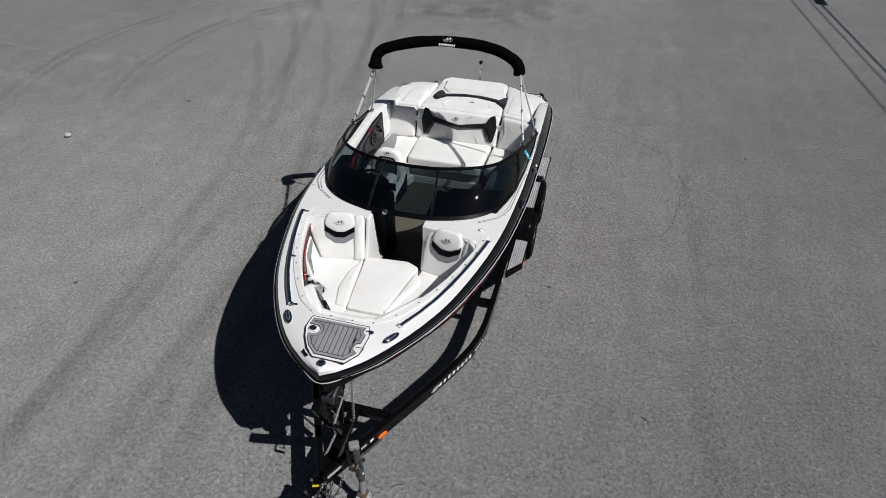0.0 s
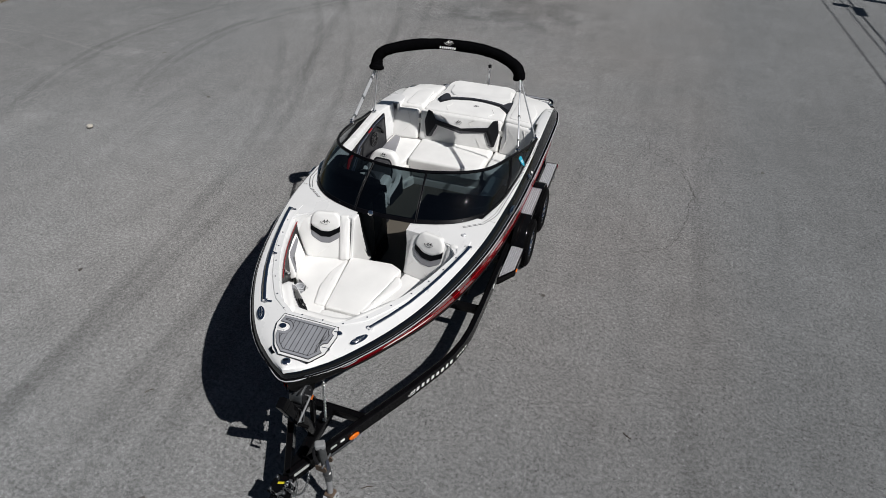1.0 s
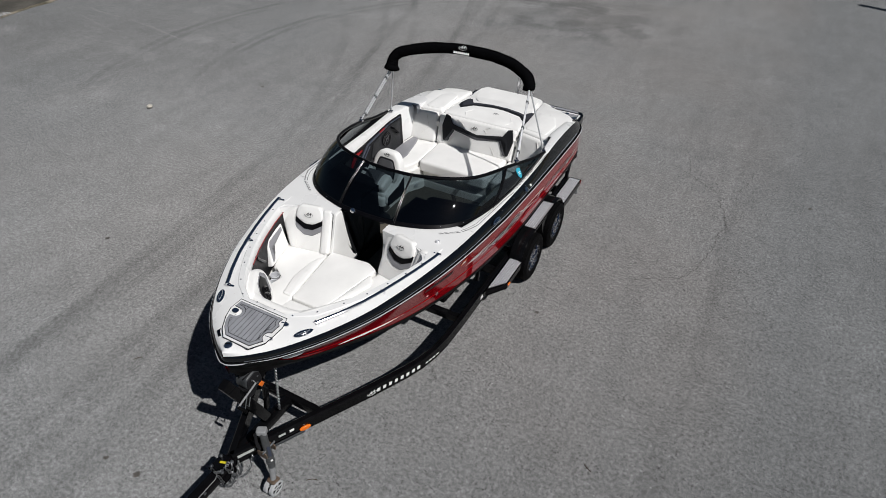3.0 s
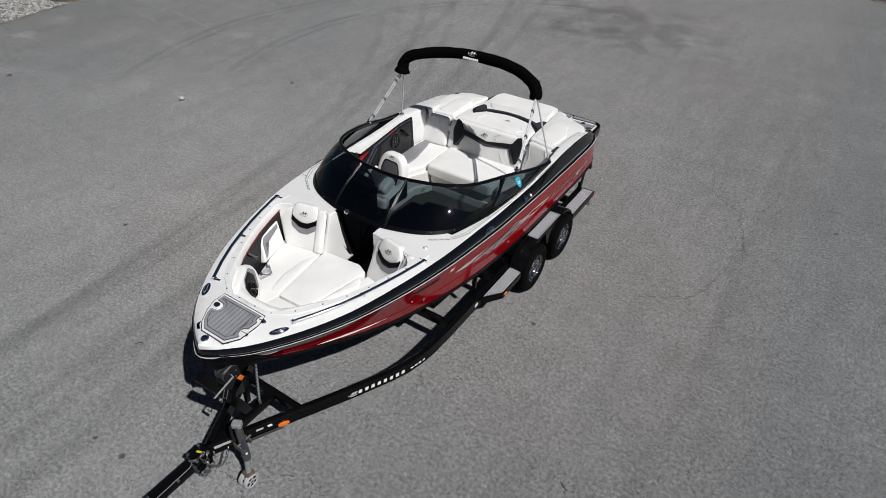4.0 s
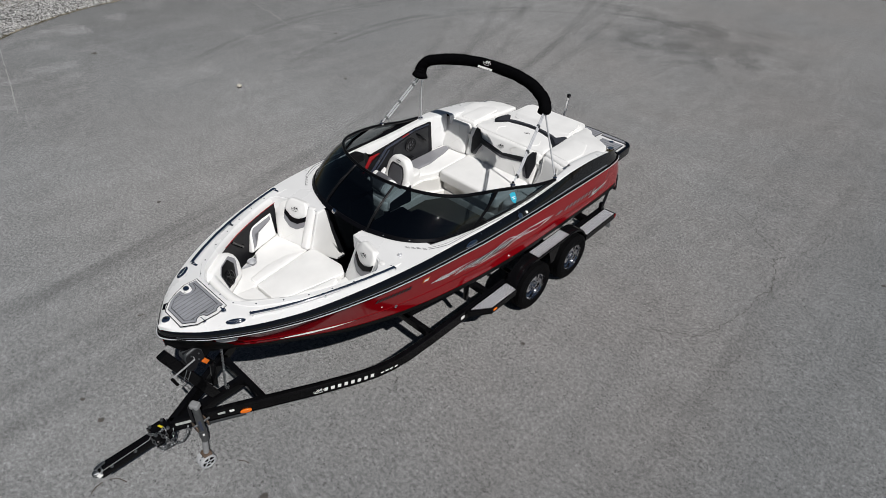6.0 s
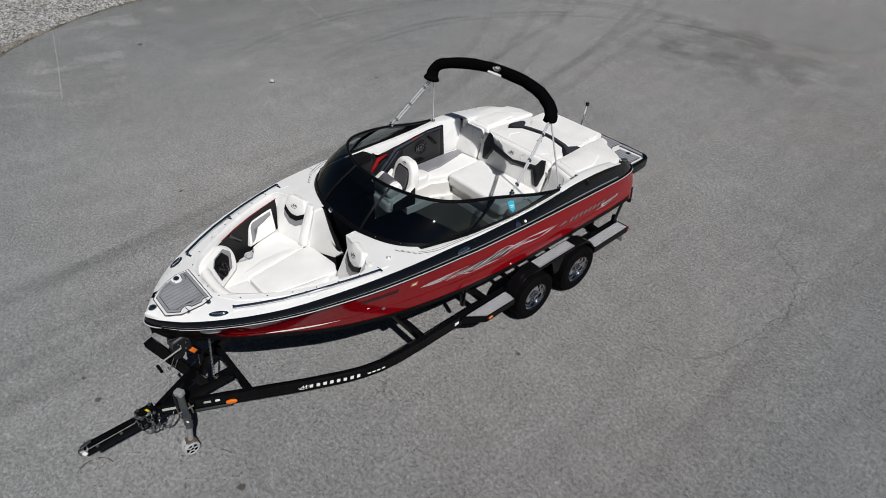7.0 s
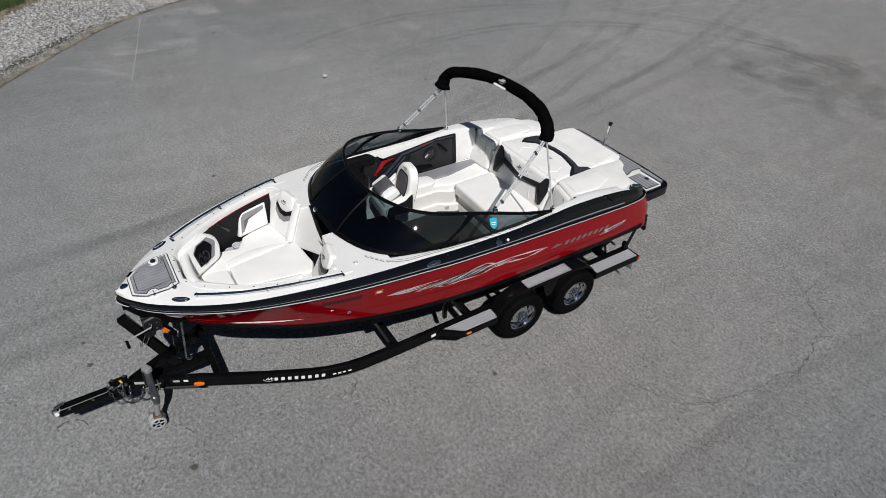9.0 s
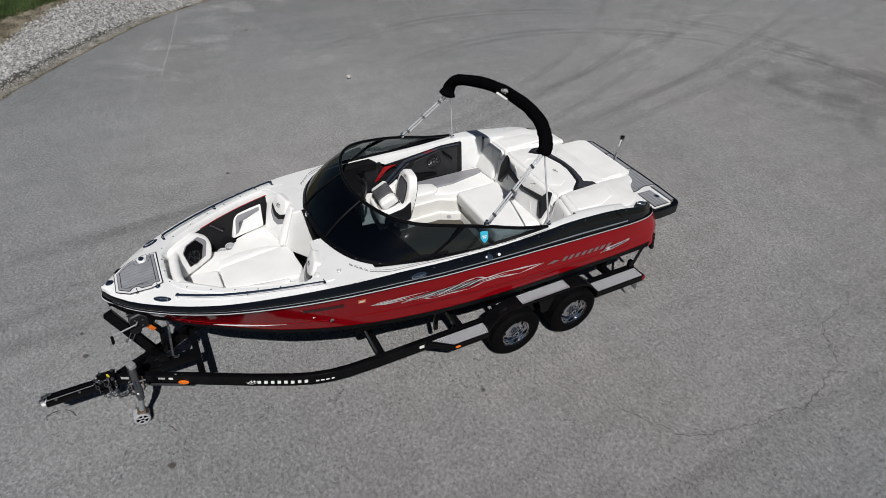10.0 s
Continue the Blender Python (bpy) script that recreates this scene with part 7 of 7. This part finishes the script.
for y in (-0.085, 0.030):
    part("bracket", pad(rounded([(0.22, 0.49), (0.325, 0.49), (0.335, 0.53), (0.325, 0.57), (0.22, 0.57)], 0.02), 0.010, 0.003, plane((0, y, 0), (1, 0, 0), (0, 0, 1)), corner=0), RUSTY, jack, "rusty zinc swivel bracket")
part("bracket_pin", tube([(0.30, -0.105, 0.57), (0.30, 0.055, 0.57)], 0.010, 8), STEEL, jack)
for d in (-0.034, 0.034):
    m = plane((0.330 + d, -0.111, 0.083), (0, 1, 0), (0, 0, 1))
    jw = part("jack_wheel", lathe([(0.016, -0.024), (0.062, -0.024), (0.083, -0.015), (0.083, 0.015), (0.064, 0.024), (0.058, 0.012), (0.024, 0.012), (0.020, 0.024), (0.016, -0.024)], 28, m, None, False), PALEWHEEL, jack, "pale grey plastic jack wheel")
    part("web_shadow", lathe([(0.0, 0), (0.060, 0.0), (0.060, 0.004), (0.0, 0.004)], 20, m @ Matrix.Translation((0, 0, 0.010))), RUBBER, jw)
    for i in range(5):
        a = 6.283 * i / 5
        part("spoke", box(0.018, 0.062, -0.008, 0.008, 0.012, 0.022, 0.003, 1, None, m @ Matrix.Rotation(a, 4, "Z")), PALEWHEEL, jw)

# wheels
TR = 0.335


def wheel_parts(s, y):
    m = plane((s * 1.19, y, TR), (0, s, 0), (0, 0, 1))
    tyre = bmesh.new()
    prof = [(0.185, -0.09), (0.215, -0.10), (0.27, -0.105), (0.315, -0.095), (0.330, -0.078)]
    for g in (-0.05, 0.0, 0.05):
        prof += [(TR, g - 0.022), (TR, g + 0.018), (TR - 0.008, g + 0.021), (TR - 0.008, g + 0.026)]
    prof += [(0.330, 0.080), (0.315, 0.095), (0.29, 0.102), (0.285, 0.106), (0.27, 0.105), (0.215, 0.100), (0.188, 0.092), (0.185, 0.07)]
    lathe(prof + [(0.185, -0.09)], 56, None, tyre, False)
    for i in range(56):
        a = 6.28318 * i / 56
        for g in (-0.068, 0.066):
            box(0.322, TR + 0.001, -0.012, 0.012, g - 0.014, g + 0.014, 0, 1, tyre, Matrix.Rotation(a, 4, "Z"))
    w = part("wheel", tyre, RUBBER, trailer, "black trailer tyre on a chromed modular steel rim", m=m)
    part("rim", lathe([(0.186, -0.08), (0.186, 0.085), (0.196, 0.095), (0.200, 0.088), (0.192, 0.076), (0.178, 0.072), (0.172, 0.03), (0.165, 0.022)], 48, m, None, False), CHROME, w, "chromed steel rim")
    disc = bmesh.new()
    lathe([(0.166, 0.018), (0.166, 0.026), (0.12, 0.045), (0.078, 0.052), (0.074, 0.040), (0.05, 0.038), (0.05, 0.018)], 48, None, disc, False)
    part("disc", disc, CHROME, w, m=m)
    for i in range(10):
        a = 6.28318 * i / 10
        part("hand_hole", lathe([(0.0, 0), (0.021, 0.0), (0.021, 0.005), (0.0, 0.005)], 14, m @ Matrix.Rotation(a, 4, "Z") @ Matrix.Translation((0.138, 0, 0.0355)) @ Matrix.Rotation(0.42, 4, "Y")), RUBBER, w)
    for i in range(5):
        a = 6.28318 * (i + 0.5) / 5
        part("lug_nut", lathe([(0.012, 0), (0.012, 0.03), (0.006, 0.036)], 6, m @ Matrix.Rotation(a, 4, "Z") @ Matrix.Translation((0.062, 0, 0.036))), CHROME, w)
    part("hub_cap", lathe([(0.042, 0), (0.042, 0.05), (0.034, 0.072), (0.022, 0.078), (0.006, 0.074)], 20, m @ Matrix.Translation((0, 0, 0.03))), CHROME, w, "chrome hub cap")
    part("hub_plug", lathe([(0.0, 0), (0.018, 0.0), (0.018, 0.004), (0.0, 0.005)], 14, m @ Matrix.Translation((0, 0, 0.105))), RUBBER, w)


for s in (1, -1):
    for y in (4.09, 4.95):
        wheel_parts(s, y)
for y in (4.09, 4.95):
    part("axle", tube([(-1.15, y, TR), (1.15, y, TR)], 0.035, 10), TRAILERBLACK, trailer, "black trailer axle")


def tread(poly, z, parent, s):
    """A tread plate step with raised lozenges."""
    poly = [(s * x, y) for x, y in poly]
    # the plate's ground takes the darkened tone, the lozenges the sunlit one
    plate = part("tread_plate", slab(poly, z - 0.006, z), PLATE_SHADED, parent, "metal tread plate, its ground painted darker as if shaded")
    bm = bmesh.new()
    x0, x1 = min(p[0] for p in poly), max(p[0] for p in poly)
    y0, y1 = min(p[1] for p in poly), max(p[1] for p in poly)
    inner_poly = inset(poly, 0.008)

    def within(x, y):
        hit = False
        for i in range(len(inner_poly)):
            (ax1, ay1), (bx1, by1) = inner_poly[i - 1], inner_poly[i]
            if (ay1 > y) != (by1 > y) and x < (bx1 - ax1) * (y - ay1) / (by1 - ay1) + ax1:
                hit = not hit
        return hit
    p = 0.027
    for i in range(int((x1 - x0) / p) + 2):
        for j in range(int((y1 - y0) / p) + 2):
            x, y = x0 + p * i + p * 0.3, y0 + p * j + p * 0.3
            if not within(x, y):
                continue
            a = math.pi / 4 if (i + j) % 2 else -math.pi / 4
            c, t = math.cos(a), math.sin(a)
            pts = [(x + u * c - v * t, y + u * t + v * c) for u, v in ((0.015, 0), (0, 0.0068), (-0.015, 0), (0, -0.0068))]
            lo = [bm.verts.new((u, v, z - 0.001)) for u, v in pts]
            hi = [bm.verts.new((x + (u - x) * 0.55, y + (v - y) * 0.55, z + 0.0055)) for u, v in pts]
            bm.faces.new(hi)
            for k in range(4):
                bm.faces.new((lo[k - 1], lo[k], hi[k], hi[k - 1]))
    part("lozenges", bm, PLATE_LIT, plate, "raised lozenges with their sun glint painted in", angle=12)


for s in (1, -1):
    # tandem mudguard
    prof = []
    for i in range(9):
        a = math.pi - 0.35 - (math.pi / 2 - 0.35) * i / 8
        prof.append((4.09 + 0.405 * math.cos(a), TR + 0.405 * math.sin(a)))
    prof += [(4.3, TR + 0.405), (4.52, TR + 0.405), (4.75, TR + 0.405)]
    for i in range(9):
        a = math.pi / 2 - (math.pi / 2 - 0.25) * i / 8
        prof.append((4.95 + 0.405 * math.cos(a), TR + 0.405 * math.sin(a)))
    bm = bmesh.new()
    quads(bm, [[(s * 1.06, y, z), (s * 1.225, y, z), (s * 1.235, y, z - 0.006), (s * 1.235, y, z - 0.035), (s * 1.225, y, z - 0.035), (s * 1.22, y, z - 0.012), (s * 1.06, y, z - 0.012)] for y, z in prof], True, True)
    guard = part("mudguard", bm, TRAILERBLACK, trailer, "black tandem mudguard with a tread plate step")
    tread([(1.075, 4.17), (1.075, 4.86), (1.225, 4.86), (1.225, 4.17)], TR + 0.413, guard, s)
    web = [(4.40, TR + 0.36), (4.64, TR + 0.36), (4.56, TR + 0.14), (4.48, TR + 0.14)]
    bm = slab([(y, z) for y, z in web], 0, 0.01, None, plane((s * 1.225, 0, 0), (0, 1, 0), (0, 0, 1)))
    part("web", bm, TRAILERBLACK, guard)
    part("inner_web", sheet([[(s * 1.062, y, 0.40), (s * 1.062, y, min(z, TR + 0.40))] for y, z in prof]), TRAILERBLACK, guard)
    # front and rear steps
    st = part("front_step", slab([(s * x, y) for x, y in ((1.068, 3.00), (1.10, 3.02), (1.25, 3.24), (1.25, 3.72), (1.068, 3.76))], 0.41, 0.492), TRAILERBLACK, trailer, "black front step with tread plate")
    tread([(1.08, 3.05), (1.235, 3.255), (1.24, 3.71), (1.08, 3.74)], 0.5, st, s)
    part("marker_lamp", pad(ellipse(0.035, 0.014), 0.012, 0.005, plane((s * 1.25, 3.30, 0.455), (0, s, 0), (0, 0, 1)), corner=0), ORANGE, st, "small amber marker lamp")
    st = part("rear_step", slab([(s * x, y) for x, y in ((1.068, 5.32), (1.25, 5.32), (1.25, 6.10), (1.068, 6.10))], 0.40, 0.492), TRAILERBLACK, trailer, "black rear step with tread plate")
    tread([(1.08, 5.34), (1.24, 5.34), (1.24, 6.07), (1.08, 6.07)], 0.5, st, s)
    part("tail_lamp", box(min(s * 1.17, s * 1.256), max(s * 1.17, s * 1.256), 6.075, 6.118, 0.418, 0.484, 0.006), REDLENS, st, "red tail lamp")
    part("mud_flap", box(min(s * 1.24, s * 1.10), max(s * 1.24, s * 1.10), 6.02, 6.035, 0.26, 0.40, 0.003), GREYPLASTIC, st, "grey flap")
    part("transom_strap", beam((s * 1.0, STERN + 0.155, 1.02), (s * 1.03, 6.06, RZ + 0.05), 0.04, 0.012, 0.003), DARKPLASTIC, trailer, "black transom tie-down strap")
    part("guide_pad", beam((s * 1.035, 6.02, RZ), (s * 1.035, 6.02, 0.62), 0.05, 0.05, 0.006, (0, 1, 0)), TRAILERBLACK, trailer)

# ---- loose things on the asphalt ----
def pebble(x, y, r, seed, name="stone", material=STONE, label="pale stone lying on the asphalt", flat=0.7):
    rnd = random.Random(seed)
    bm = bmesh.new()
    bmesh.ops.create_icosphere(bm, subdivisions=2, radius=r)
    for v in bm.verts:
        v.co *= 1 + 0.35 * noise.noise(v.co * (2.2 / r) + Vector((seed, 0, 0)))
        v.co.z = v.co.z * flat
    low = min(v.co.z for v in bm.verts)
    ob = part(name, bm, material, None, m=Matrix.Translation((x, y, -low - 0.002)))
    return tagged(ob, label, "stone")


pebble(-7.64, 5.2, 0.06, 3)
LEAF = mat("dry_leaf", (0.07, 0.064, 0.058), 0.95, var=0.4, scale=40)
for i, (x, y, r) in enumerate(((-11.9, 3.78, 0.075), (1.04, 0.08, 0.045), (-0.97, -0.64, 0.035), (-1.39, -0.66, 0.028), (-4.54, 1.79, 0.03), (1.62, 3.45, 0.03), (-6.4, 7.2, 0.05), (-9.0, 9.0, 0.05), (4.6, 7.9, 0.03))):
    rnd = random.Random(60 + i)
    pts = [(x + r * rnd.uniform(0.5, 1.2) * math.cos(a), y + r * rnd.uniform(0.5, 1.2) * math.sin(a)) for a in (6.283 * j / 9 for j in range(9))]
    tagged(part("debris", slab(pts, 0.001, 0.006), LEAF), "dark scrap of debris on the asphalt", "debris")

TWIG = mat("dry_twig", (0.05, 0.035, 0.022), 0.9, var=0.3, scale=60)
for i, (x, y, a, w) in enumerate(((-0.20, -1.0, 1.9, 0.07), (-0.13, -0.82, 0.6, 0.09), (0.58, 0.15, 0.5, 0.06), (-2.2, 0.4, 0.9, 0.05), (2.9, 1.6, 2.6, 0.05))):
    c, t = math.cos(a) * w, math.sin(a) * w
    tagged(part("twig", tube([(x - c, y - t, 0.006), (x - 0.2 * t, y + 0.2 * c, 0.009), (x + c, y + t, 0.006)], 0.004, 5), TWIG), "thin dry twig lying on the asphalt", "twig")

# ---- power line beyond the yard ----
utility = thing("utility_pole", (12.6, 19.2, 0), "wooden utility pole beside the road", "pole")
part("pole", tube([(12.6, 19.2, -0.12), (12.6, 19.2, 9.2)], [0.16, 0.12], 14), WOOD, utility)
part("enclosure", box(12.86, 13.16, 17.75, 18.05, 6.8, 7.1, 0.03), DARKPLASTIC, utility)
part("enclosure", box(12.70, 12.92, 17.1, 18.0, 6.05, 6.28, 0.05), DARKPLASTIC, utility)
far = copy_thing(utility, Matrix.Translation((14.9, -20.0, 0)))
for z, x0, r in ((7.0, 7.10, 0.018), (6.55, 7.65, 0.018), (6.1, 7.90, 0.028)):
    x = x0 + 0.785 * z
    pts = [(x + 0.066 * (19.4 - y - 0.246 * z), y, z) for y in (60, 40, 17.6, 0, -20, -60)]
    tagged(part("power_line", tube(pts, r, 6), RUBBER), "black overhead power line", "cable")
